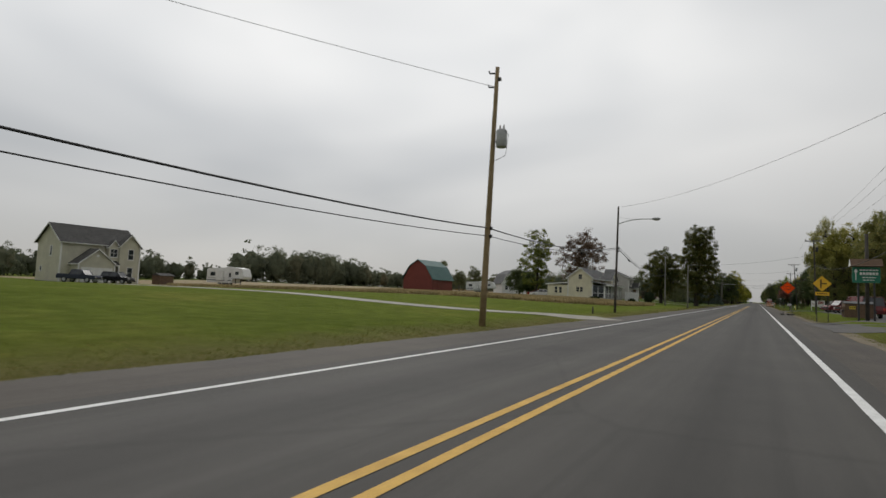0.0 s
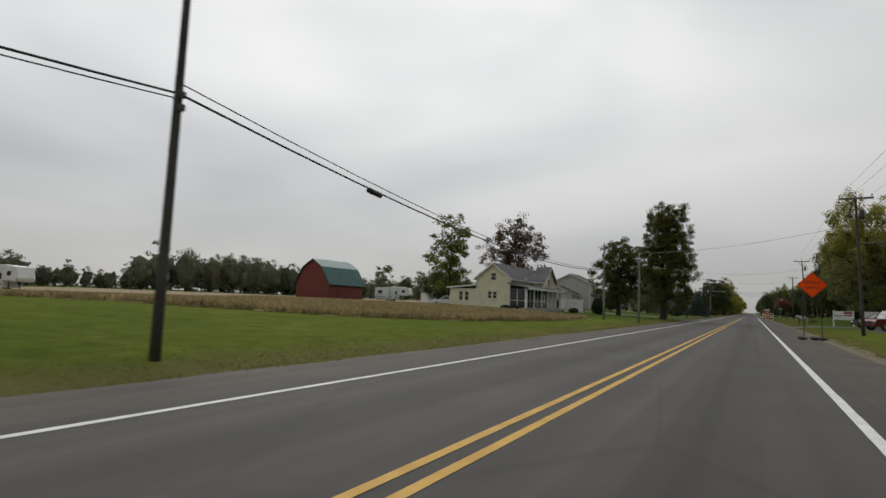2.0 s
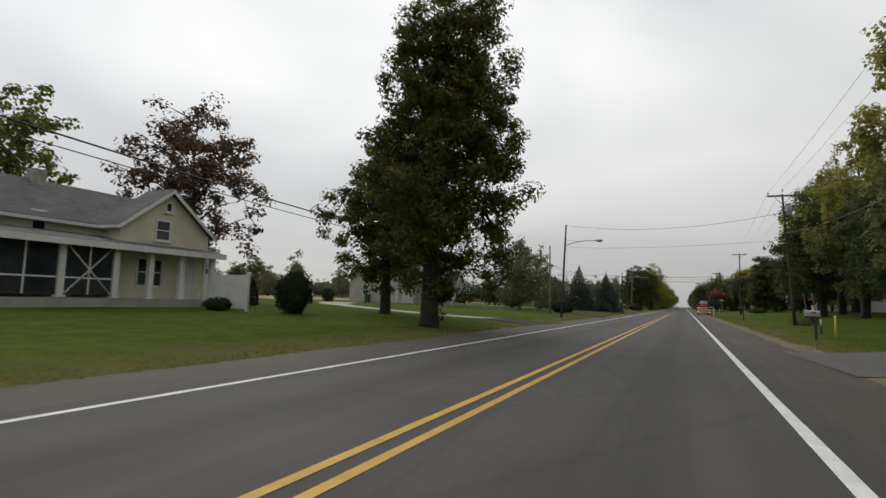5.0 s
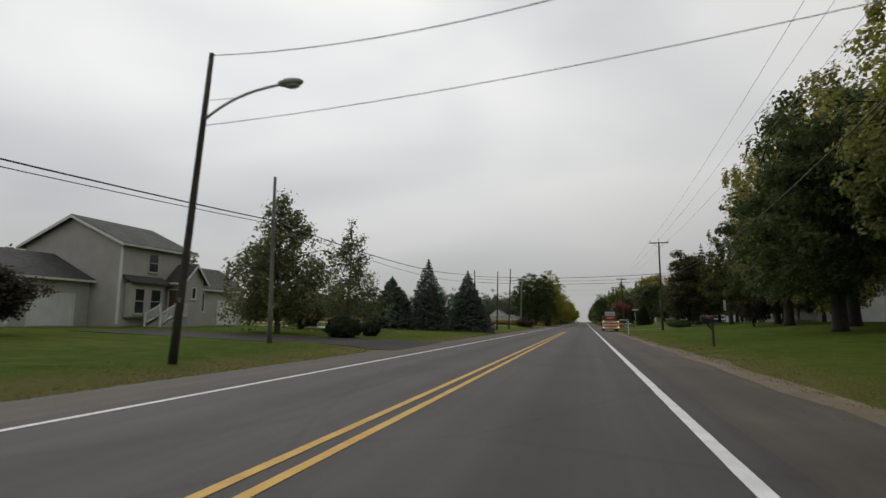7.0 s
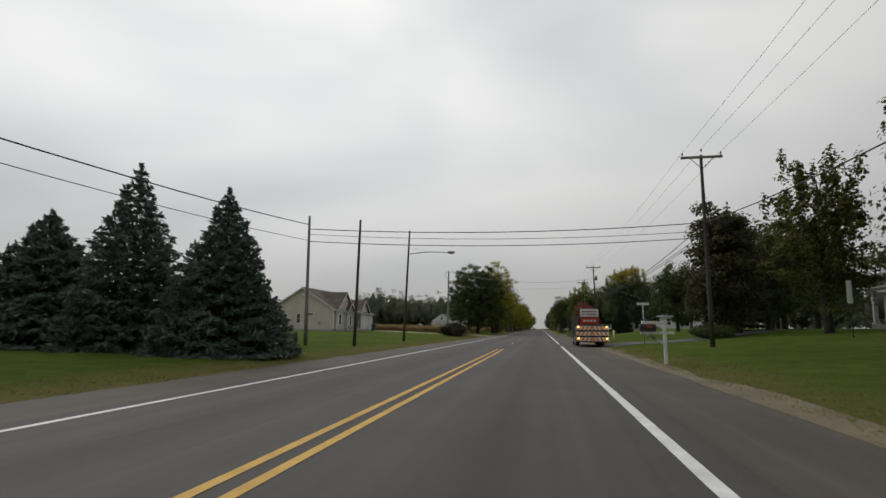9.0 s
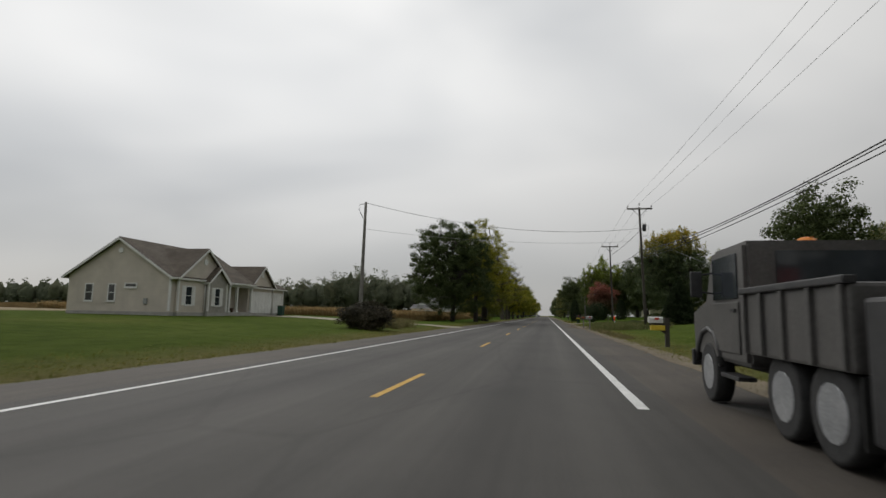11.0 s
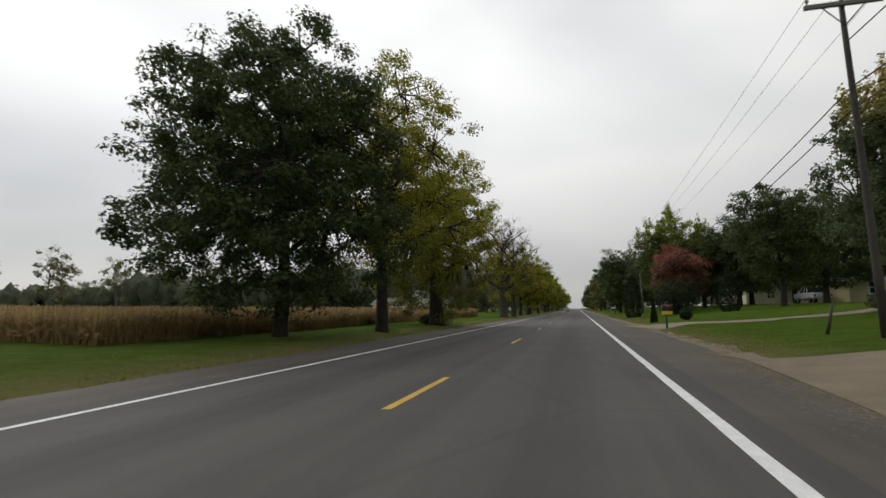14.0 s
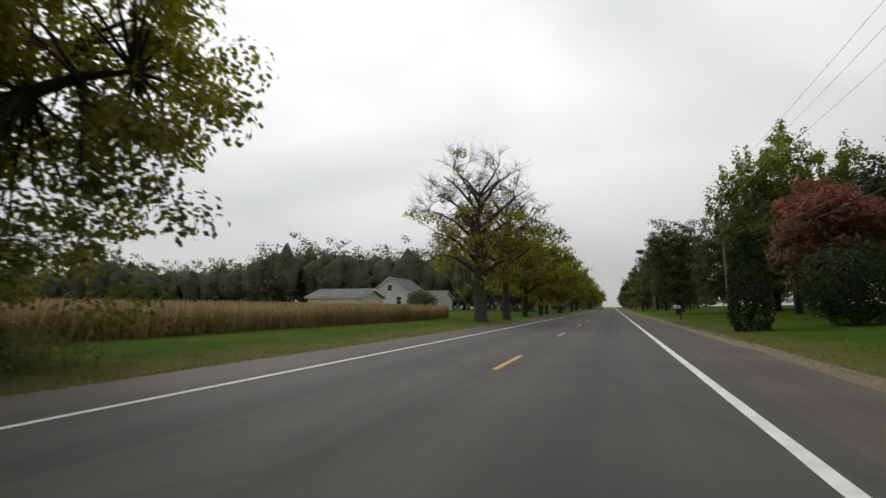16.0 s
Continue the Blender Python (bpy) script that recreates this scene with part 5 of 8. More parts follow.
def farm_garage():
    h = House("garage", -59.0, 143.0, "white garage with a grey gambrel roof", "garage", rz=48)
    w, k, ze, zk, zr, y0, y1 = 3.7, 2.3, 2.9, 5.4, 6.6, -3.0, 3.2
    part("wall", prism(bmesh.new(), [(-w, 0), (w, 0), (w, ze), (k, zk), (0, zr), (-k, zk), (-w, ze)], y0, y1, "y"), M["white_siding"], h.t)
    for s in (-1, 1):
        h.panel("roof", [(s * (w + 0.35), ze - 0.3), (s * (k + 0.03), zk + 0.03), (s * (k + 0.1), zk + 0.17), (s * (w + 0.45), ze - 0.22)], y0 - 0.35, y1 + 0.35, "y", "roof_grey")
        h.panel("roof", [(s * (k + 0.06), zk + 0.02), (0, zr + 0.03), (0, zr + 0.17), (s * (k + 0.12), zk + 0.16)], y0 - 0.35, y1 + 0.35, "y", "roof_grey")
        h.panel("trim", [(s * (w + 0.4), ze - 0.36), (s * (k + 0.03), zk - 0.06), (s * (k + 0.1), zk + 0.15), (s * (w + 0.47), ze - 0.2)], y0 - 0.39, y0 - 0.352, "y", "white_paint")
    part("footing", bbox(-w - 0.02, w + 0.02, y0 - 0.02, y1 + 0.02, -0.5, 0.1), M["concrete"], h.t)
    h.window("S", y0, 1.2, 3.6, 0.6, 1.1)
    h.window("S", y0, -1.2, 3.6, 0.6, 1.1)
    h.window("S", y0, -2.4, 1.2, 0.8, 1.0)
    h.door("S", y0, 1.9, 0.05, 0.95, 2.05, "white_paint", "white side door")
    h.window("E", w, -1.3, 1.2, 0.8, 1.0)
    h.window("E", w, 1.6, 1.2, 0.8, 1.0)


def barn():
    """Red gambrel-roofed barn."""
    b = thing("barn", (-74.0, 122.8, gz(-75.5, 125) - 0.1), "red barn with a green gambrel roof behind the field", "barn", scale=0.95)
    w, y0, y1, ze, zk, zr, k = 4.6, -5.6, 5.6, 3.3, 6.6, 8.3, 2.6
    part("wall", prism(bmesh.new(), [(-w, 0), (w, 0), (w, ze), (k, zk), (0, zr), (-k, zk), (-w, ze)], y0, y1, "y"), M["barn_red"], b)
    for s in (-1, 1):
        part("roof", prism(bmesh.new(), [(s * (w + 0.45), ze - 0.35), (s * (k + 0.05), zk + 0.03), (s * (k + 0.08), zk + 0.16), (s * (w + 0.5), ze - 0.25)], y0 - 0.4, y1 + 0.4, "y"), M["barn_roof"], b)
        part("roof", prism(bmesh.new(), [(s * (k + 0.08), zk + 0.02), (0, zr + 0.03), (0, zr + 0.16), (s * (k + 0.12), zk + 0.15)], y0 - 0.4, y1 + 0.4, "y"), M["barn_roof"], b)
    for k2 in range(12):
        yy = y0 + k2 * (y1 - y0) / 11
        part("roof_rib", prism(bmesh.new(), [(k + 0.10, zk + 0.12), (w + 0.52, ze - 0.24), (w + 0.54, ze - 0.2), (k + 0.12, zk + 0.17)], yy - 0.03, yy + 0.03, "y"), M["barn_roof"], b)
    d = part("barn_door", bbox(w, w + 0.06, -2.4, 0.4, 0.1, 2.9), M["barn_red"], b, "sliding red barn door")
    bm = bmesh.new()
    for yy in (-2.4, -1.0, 0.32):
        box(bm, w + 0.06, w + 0.09, yy, yy + 0.09, 0.1, 2.9)
    part("batten", bm, M["brown_board"], d)
    part("door_track", bbox(w, w + 0.1, -3.0, 3.2, 2.95, 3.05), M["dark_metal"], b)


def grey_house():
    h = House("house", -31, 160, "pale grey two-storey house with dark roof and white stair rails")
    h.block(-7.0, 1.9, -2.2, 4.6, 5.95, 7.95, "y", "grey_siding", "roof_dark", 0.4)
    # garage wing in front, lower, ridge along the road
    h.block(-7.9, -0.6, -7.8, -2.25, 3.35, 5.1, "y", "grey_siding", "roof_dark", 0.4)
    h.garage_door("E", -0.6, -5.0, 0.05, 3.0, 2.1)
    h.window("S", -7.8, -5.4, 1.2, 0.75, 1.1)
    h.door("S", -7.8, -2.3, 0.1, 0.9, 2.05, "white_paint", "white side door")
    # entrance gable
    h.block(1.902, 3.5, 2.2, 4.4, 3.6, 4.75, "x", "grey_siding", "roof_dark", 0.3)
    h.door("S", 2.2, 2.7, 0.75, 0.95, 2.05, "brown_board", "dark red front door")
    h.window("E", 3.5, 3.3, 2.2, 0.35, 0.8, cross=False)
    # bay with its own little hipped roof
    part("wall", bbox(1.902, 2.4, -1.7, 1.4, 0.7, 3.1), M["grey_siding"], h.t)
    h.panel("roof", [(1.9, 3.55), (2.75, 3.1), (2.75, 3.2), (1.9, 3.7)], -2.0, 1.7, "y", "roof_dark")
    h.window("E", 2.4, -0.9, 1.0, 0.8, 1.7, trim="grey_siding")
    h.window("E", 2.4, 0.6, 1.0, 0.9, 1.7, trim="grey_siding")
    h.window("E", 1.9, 0.7, 4.1, 0.85, 1.3, trim="grey_siding")
    # rear wing to the north
    h.block(-4.6, 1.5, 4.62, 12.5, 3.3, 5.2, "y", "grey_siding", "roof_dark", 0.35)
    h.window("E", 1.5, 6.6, 1.3, 0.9, 1.5)
    h.garage_door("E", 1.5, 10.2, 0.05, 2.6, 2.1)
    # landing before the door, steps down along the front, white rails with close balusters
    part("landing", bbox(2.42, 4.0, 0.95, 2.2, -0.2, 0.74), M["concrete"], h.t)
    for k in range(5):
        part("step", bbox(2.55, 3.95, 0.95 - (k + 1) * 0.28, 0.95 - k * 0.28, -0.2, 0.60 - k * 0.145), M["concrete"], h.t)
    for x in (2.6, 3.94):
        bm = bmesh.new()
        tube(bm, [(x, 0.95, 1.66), (x, -0.45, 0.94)], 0.05, 6)
        tube(bm, [(x, 0.95, 0.90), (x, -0.45, 0.20)], 0.04, 6)
        box(bm, x - 0.06, x + 0.06, -0.51, -0.39, -0.1, 1.06)
        box(bm, x - 0.06, x + 0.06, 0.89, 1.01, 0.7, 1.78)
        for k in range(11):
            yy = 0.85 - k * 0.12
            z = 1.66 - (0.95 - yy) * 0.514
            box(bm, x - 0.02, x + 0.02, yy - 0.025, yy + 0.025, z - 0.74, z)
        part("railing", bm, M["white_paint"], h.t, "white wooden stair railing")
    bm = bmesh.new()
    for z in (0.86, 1.66):
        tube(bm, [(3.94, 1.0, z), (3.94, 2.2, z)], 0.045, 6)
    for k in range(10):
        box(bm, 3.92, 3.96, 1.06 + k * 0.12, 1.11 + k * 0.12, 0.86, 1.66)
    part("railing", bm, M["white_paint"], h.t, "white wooden landing railing")
    for x, y in ((1.9, -2.2), (-0.6, -7.8), (1.5, 12.5)):
        h.corner(x, y, 0.2, 5.6 if x > 1.7 else 3.0, 0.07)


def tan_house():
    """Long single-storey house with a row of gables to the road."""
    h = House("house", -26.4, 235.2, "tan vinyl-sided single-storey house with brown roof and white trim", dz=0.16)
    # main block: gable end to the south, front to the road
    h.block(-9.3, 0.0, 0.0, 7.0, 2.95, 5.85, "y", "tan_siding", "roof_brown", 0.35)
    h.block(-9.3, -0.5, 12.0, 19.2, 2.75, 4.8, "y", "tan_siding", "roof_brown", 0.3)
    # recessed porch under the main roof
    part("wall", bbox(-9.3, -1.8, 7.0, 12.0, 0, 2.95), M["tan_siding"], h.t)
    h.panel("roof", [(-4.65, 5.87), (0.35, 2.75), (0.35, 2.88), (-4.65, 6.03)], 7.36, 12.0, "y", "roof_brown")
    h.panel("roof", [(-4.65, 5.87), (-9.65, 2.75), (-9.65, 2.88), (-4.65, 6.03)], 7.36, 12.0, "y", "roof_brown")
    part("porch_floor", bbox(-1.798, 0.1, 7.0, 12.0, -0.2, 0.14), M["concrete"], h.t)
    part("beam", bbox(-0.12, 0.12, 6.6, 12.0, 2.5, 2.76), M["white_paint"], h.t)
    part("soffit", bbox(-1.798, -0.122, 7.0, 12.0, 2.62, 2.68), M["white_paint"], h.t)
    part("gutter", bbox(0.352, 0.45, 6.9, 12.0, 2.7, 2.84), M["white_paint"], h.t)
    for y in (7.95, 9.25, 11.75):
        h.column(0.0, y, 0.14, 2.5, 0.1)
    h.door("E", -1.8, 8.0, 0.14, 0.95, 2.05, "brown_board", "dark front door")
    h.window("E", -1.8, 9.9, 0.85, 1.3, 1.4)
    bench = part("bench", bbox(-1.5, -1.05, 9.3, 10.6, 0.5, 0.56), M["brown_board"], h.t, "dark porch bench")
    part("bench_back", bbox(-1.55, -1.5, 9.3, 10.6, 0.56, 0.95), M["brown_board"], bench)
    for y in (9.4, 10.5):
        part("bench_leg", bbox(-1.45, -1.1, y - 0.03, y + 0.03, 0.14, 0.5), M["brown_board"], bench)
    # big gable over the bedroom bay
    h.block(-4.6, 0.25, 0.65, 7.1, 2.95, 5.35, "x", "tan_siding", "roof_brown", 0.3)
    # stone-faced smaller gable
    h.block(-1.5, 0.6, 4.0, 6.6, 2.75, 3.85, "x", "stone", "roof_brown", 0.25)
    # garage gable
    h.block(-5.5, -0.4, 12.25, 16.65, 2.9, 4.75, "x", "tan_siding", "roof_brown", 0.35)
    h.garage_door("E", -0.4, 14.5, 0.03, 3.9, 2.1)
    part("wall", bbox(-0.398, -0.32, 12.25, 12.5, 0, 2.75), M["stone"], h.t)
    part("wall", bbox(-0.398, -0.32, 16.5, 16.65, 0, 2.75), M["stone"], h.t)
    h.garage_door("E", -0.5, 18.0, 0.03, 1.75, 2.1)
    h.window("E", 0.25, 1.9, 0.75, 0.72, 1.4, shutters="white_paint")
    h.window("E", 0.6, 5.25, 0.75, 0.66, 1.4, shutters="white_paint")
    h.window("S", 0.0, -7.3, 0.95, 0.62, 1.25, "glass_pale")
    h.window("S", 0.0, -5.2, 0.95, 0.55, 1.25, "glass_pale")
    h.window("S", 0.0, -3.5, 2.05, 0.95, 0.22, "glass_pale", cross=False)
    for x, y, z in ((0.25, 3.87, 4.35), (-0.4, 14.45, 4.0)):
        bm = bmesh.new()
        tube(bm, [(x, y, z), (x + 0.06, y, z)], 0.26, 14)
        part("vent", bm, M["white_paint"], h.t, "round white gable vent")
    part("vent", btube([(-4.65, 0.0, 4.95), (-4.65, -0.06, 4.95)], 0.22, 14), M["white_paint"], h.t, "round white gable vent")
    for x, y, z in ((0.25, 0.65, 2.9), (0, 0, 2.9), (0.6, 4.0, 2.7), (0.6, 6.6, 2.7), (-0.5, 19.2, 2.7)):
        h.corner(x, y, 0.2, z, 0.075)
    bm = bmesh.new()
    tube(bm, [(0.32, 3.9, 2.75), (0.34, 3.92, 0.1)], 0.045, 6)
    part("downpipe", bm, M["white_paint"], h.t)
    part("meter_box", bbox(-2.2, -1.9, -0.12, -0.01, 0.7, 1.15), M["transformer"], h.t)


def white_ranch():
    h = House("house", 31.2, 272.1, "white single-storey house with a low grey roof", dz=-0.25, rz=-25)
    h.hip(-6.0, 6.5, -3.5, 4.0, 2.45, 4.0, "roof_grey")
    h.hip(0.0, 5.6, -5.0, -0.5, 2.452, 3.6, "roof_grey", 0.45)
    h.window("S", -3.5, -4.4, 1.0, 0.7, 1.1)
    h.window("S", -3.5, -1.6, 0.8, 1.6, 1.3)
    h.window("S", -5.0, 2.2, 1.0, 0.75, 1.2)
    h.door("S", -3.5, -0.4, 0.1, 0.75, 2.05, "brown_board", "dark front door")
    h.window("W", -6.0, 0.5, 1.0, 1.0, 1.1)
    part("chimney", bbox(1.6, 2.2, 0.2, 0.8, 3.4, 4.4), M["stone"], h.t)


def yellow_house():
    h = House("house", 35.4, 319, "pale yellow single-storey house behind the trees")
    h.block(-5, 5, -4, 6, 2.5, 4.3, "y", "yellow_siding", "roof_grey", 0.4)
    h.window("W", -5, 1.6, 1.0, 1.0, 1.2)
    h.window("S", -4, -2.6, 1.0, 1.0, 1.2)
    h.door("S", -4, 0.5, 0.1, 0.95, 2.05, "white_paint", "white door")
    h.garage_door("S", -4, 3.2, 0.05, 2.4, 2.1)


def cream_house():
    h = House("house", 32.6, 349, "cream single-storey house with a grey roof among trees")
    h.block(-4.5, 4.5, -6, 7, 2.8, 4.5, "y", "cream_siding", "roof_grey", 0.4)
    h.window("W", -4.5, -3.0, 1.0, 0.9, 1.1)
    h.window("W", -4.5, 3.5, 1.0, 0.9, 1.1)
    h.window("S", -6, -1.0, 1.0, 1.0, 1.1)
    h.door("W", -4.5, 0.3, 0.1, 0.95, 2.05, "white_paint", "white door")


def porch_house():
    h = House("house", 31, 201, "white house with a columned porch behind trees")
    h.block(-4, 4, -6, 7, 2.9, 5.0, "y", "white_siding", "roof_grey", 0.4)
    h.panel("porch_roof", [(-4.0, 3.1), (-6.2, 2.6), (-6.2, 2.75), (-4.0, 3.3)], -6, 5, "y", "roof_grey")
    part("porch_floor", bbox(-6.0, -4.002, -6, 5, -0.2, 0.3), M["concrete"], h.t)
    for y in (-5.6, -2.8, 0, 2.4, 4.6):
        h.column(-5.9, y, 0.3, 2.6, 0.12)
    h.window("W", -4, -4.0, 1.0, 1.0, 1.3)
    h.window("W", -4, 2.8, 1.0, 1.0, 1.3)
    h.door("W", -4, -0.8, 0.3, 0.95, 2.05, "brown_board", "dark door")


def lot_house():
    h = House("house", 33, 128, "white house half hidden by the car-park trees")
    h.block(-5, 5, -5, 6, 3.0, 5.4, "x", "white_siding", "roof_grey", 0.4)
    h.window("W", -5, -2.5, 1.0, 1.0, 1.2)
    h.window("W", -5, 2.5, 1.0, 1.0, 1.2)
    h.door("W", -5, 0.2, 0.1, 0.95, 2.05, "white_paint", "white door")


def wood_houses():
    h = House("house", 33, 168, "long white house glimpsed between the tree trunks")
    h.block(-4.5, 4.5, -9, 12, 2.8, 4.6, "y", "white_siding", "roof_grey", 0.4)
    for y in (-7, -4, 4, 8):
        h.window("W", -4.5, y, 1.0, 0.9, 1.1)
    h.door("W", -4.5, 0.5, 0.1, 0.95, 2.05, "white_paint", "white door")


def far_farm():
    h = House("shed", -30, 343, "long pale farm shed behind the maize", "shed")
    h.block(-3.6, 3.6, -3, 3.5, 1.9, 2.8, "x", "cream_siding", "roof_grey", 0.3)
    h.garage_door("S", -3, 1.5, 0.05, 2.6, 1.7)
    h = House("house", -36, 376, "white gabled farmhouse beyond the maize")
    h.block(-3.4, 3.4, -5, 5, 3.4, 5.9, "y", "white_siding", "roof_grey", 0.35)
    h.window("S", -5, -1.8, 1.2, 0.9, 1.3)
    h.window("S", -5, 1.8, 1.2, 0.9, 1.3)
    h.window("S", -5, 0, 3.6, 0.8, 1.0)
    h.block(3.402, 9, -3, 4, 2.3, 3.5, "x", "white_siding", "roof_grey", 0.3)


for build in (beige_house, farmhouse, farm_garage, barn, grey_house, tan_house, white_ranch, yellow_house, cream_house, porch_house, lot_house, wood_houses, far_farm):
    build()


# ---- utility poles, street lamps and wires ----
def lean_point(base, top, z):
    f = (z - base[2]) / (top[2] - base[2])
    return (base[0] + (top[0] - base[0]) * f, base[1] + (top[1] - base[1]) * f, z)


class Pole:
    """A tapered, slightly leaning wooden pole; heights are above the road."""

    def __init__(self, bx, by, tx, ty, tz, wood, label, r=0.15, name="utility_pole", category="utility pole"):
        self.b = (bx, by, gz(bx, by) - 0.15)
        self.top = (tx, ty, tz)
        self.t = thing(name, (bx, by, gz(bx, by)), label, category)
        self.o = Vector((bx, by, gz(bx, by)))
        pts = [Vector(lean_point(self.b, self.top, self.b[2] + (tz - self.b[2]) * k / 5)) - self.o for k in range(6)]
        self.shaft = part("pole", btube(pts, [r * (1 - 0.4 * k / 5) for k in range(6)], 12), M[wood], self.t)
        part("tag", bbox(r - 0.01, r + 0.012, -0.05, 0.05, 1.5, 1.62), M["galv"], self.shaft)

    def at(self, z, dx=0.0, dy=0.0):
        p = lean_point(self.b, self.top, z)
        return Vector((p[0] + dx, p[1] + dy, z))

    def loc(self, z, dx=0.0, dy=0.0):
        return self.at(z, dx, dy) - self.o

    def crossarm(self, z, half=1.2, wood="wood_grey"):
        c = self.loc(z)
        arm = part("crossarm", bbox(c.x - half, c.x + half, c.y - 0.17, c.y - 0.06, z - self.o.z - 0.06, z - self.o.z + 0.06), M[wood], self.t)
        for dx in (-half + 0.08, 0.0, half - 0.08):
            bm = bmesh.new()
            b = Vector((c.x + dx, c.y - 0.115, z - self.o.z + 0.06 + (0.2 if dx == 0 else 0)))
            tube(bm, [b, b + Vector((0, 0, 0.08)), b + Vector((0, 0, 0.10)), b + Vector((0, 0, 0.22))], [0.02, 0.02, 0.06, 0.035], 8)
            part("insulator", bm, M["porcelain"], arm)
        bm = bmesh.new()
        for s in (-1, 1):
            tube(bm, [(c.x + s * half * 0.55, c.y - 0.11, z - self.o.z - 0.05), (c.x, c.y - 0.1, z - self.o.z - 0.65)], 0.018, 5)
        part("brace", bm, M["dark_metal"], arm)

    def transformer(self, z0, z1, dx=0.32, r=0.2, material="transformer"):
        c = self.loc(z0, dx)
        bm = bmesh.new()
        h = z1 - z0
        tube(bm, [c, c + Vector((0, 0, 0.04)), c + Vector((0, 0, h - 0.06)), c + Vector((0, 0, h))], [r * 0.9, r, r, r * 0.7], 14)
        tr = part("transformer", bm, M[material], self.t, "grey cylindrical transformer")
        for s in (-0.08, 0.08):
            part("bushing", btube([c + Vector((s, 0, h)), c + Vector((s, 0, h + 0.18))], [0.045, 0.02], 7), M["porcelain"], tr)
        part("bracket", bbox(c.x - dx, c.x - r * 0.8, c.y - 0.03, c.y + 0.03, c.z + h * 0.3, c.z + h * 0.38), M["dark_metal"], tr)
        bm = bmesh.new()
        tube(bm, [c + Vector((0.1, -0.1, h)), c + Vector((0.32, -0.1, h * 0.6)), c + Vector((0.22, -0.1, -0.35)), c + Vector((-0.2, -0.05, -0.5))], 0.012, 5)
        part("drop_wire", bm, M["cable"], tr)

    def lamp(self, z, head, sag=0.55):
        """A curved arm with a flat oval lantern that reaches out over the road."""
        a, e = self.loc(z), Vector(head) - self.o
        mid = a.lerp(e, 0.45)
        mid.z = max(a.z, e.z) - 0.02 + (e.z - a.z) * 0.02
        pts = []
        for k in range(9):
            t = k / 8
            p = a * (1 - t) ** 2 + mid * 2 * t * (1 - t) + e * t * t
            pts.append(p + Vector((0, 0, 0.10 * math.sin(math.pi * t))))
        arm = part("lamp_arm", btube(pts, [0.035] * 8 + [0.03], 8), M["galv"], self.t)
        bm = ball(bmesh.new(), e + Vector((0.28, 0, 0.02)), 0.3, 1.15, 0.5, 0.34, 14)
        ln = part("lantern", bm, M["transformer"], arm, "grey cobra-head street lantern")
        part("lens", ball(bmesh.new(), e + Vector((0.34, 0, -0.06)), 0.2, 1.0, 0.55, 0.35, 12), M["porcelain"], ln)
        bm = bmesh.new()
        tube(bm, [self.loc(z + 0.55), e.lerp(a, 0.45) + Vector((0, 0, 0.12))], 0.008, 4)
        part("stay_wire", bm, M["wire"], arm)

    def hooks(self, *zs):
        for z in zs:
            c = self.loc(z)
            part("clamp", bbox(c.x - 0.05, c.x + 0.18, c.y - 0.05, c.y + 0.05, c.z - 0.06, c.z + 0.06), M["dark_metal"], self.t)


P1 = Pole(-6.62, 18.3, -6.4, 18.4, 10.0, "wood_pale", "tall pale wooden utility pole with a grey transformer", 0.128)
P1.transformer(6.8, 7.5, 0.36, 0.21)
P1.hooks(3.7, 3.4, 9.5)
for z in (9.2, 9.75):
    c = P1.loc(z)
    part("bracket", btube([c, c + Vector((-0.32, 0, 0.05)), c + Vector((-0.34, 0, 0.16))], 0.03, 6), M["dark_metal"], P1.t)
P2 = Pole(-7.31, 43.2, -7.15, 43.1, 8.4, "wood_dark", "dark wooden pole with a street lamp on a curved arm", 0.105)
P2.lamp(7.0, (-4.55, 42.6, 7.25))
P2.hooks(5.1, 4.85)
PA = Pole(-10.15, 90.2, -10.18, 90.2, 7.65, "wood_grey", "slender grey wooden pole beside the lawn", 0.11)
PB = Pole(-6.94, 90.2, -6.91, 90.2, 6.65, "wood_grey", "grey wooden pole beside the road", 0.11)
P3 = Pole(-7.5, 138.5, -7.2, 138.8, 8.3, "wood_dark", "dark leaning pole with a street lamp on a curved arm", 0.11)
P3.lamp(6.4, (-4.5, 137.9, 6.72))
P4 = Pole(-10.58, 147.6, -10.64, 147.5, 7.4, "wood_grey", "grey wooden pole with a cable splice", 0.105)
PD = Pole(-10.4, 191.2, -10.48, 191.2, 7.35, "wood_grey", "grey wooden pole carrying cables over the road", 0.105)
Pole(-7.9, 192.0, -7.75, 192.0, 7.2, "wood_dark", "dark leaning wooden pole", 0.10)
PF = Pole(-8.05, 203.5, -7.75, 203.6, 8.65, "wood_dark", "dark leaning pole with a street lamp on a curved arm", 0.105)
PF.lamp(6.8, (-4.7, 203.3, 6.85))
PG = Pole(-9.5, 231.4, -9.4, 231.5, 8.4, "wood_grey", "grey wooden pole rising from a dark shrub", 0.14)
PJ = Pole(8.6, 81.5, 8.4, 81.5, 9.45, "wood_dark", "dark wooden utility pole with a crossarm and transformer", 0.11)
PJ.crossarm(9.3, 0.95)
PJ.transformer(7.9, 8.5, 0.28, 0.15, "dark_metal")
PK = Pole(9.55, 136.2, 9.0, 136.3, 9.75, "wood_dark", "dark leaning utility pole with a crossarm and transformer", 0.11)
PK.crossarm(9.6, 1.0)
PK.transformer(8.2, 8.9, 0.32, 0.18)
PR = Pole(10.9, 193.3, 10.9, 193.3, 10.5, "wood_dark", "dark utility pole with a wide crossarm", 0.13)
PR.crossarm(10.35, 1.05)
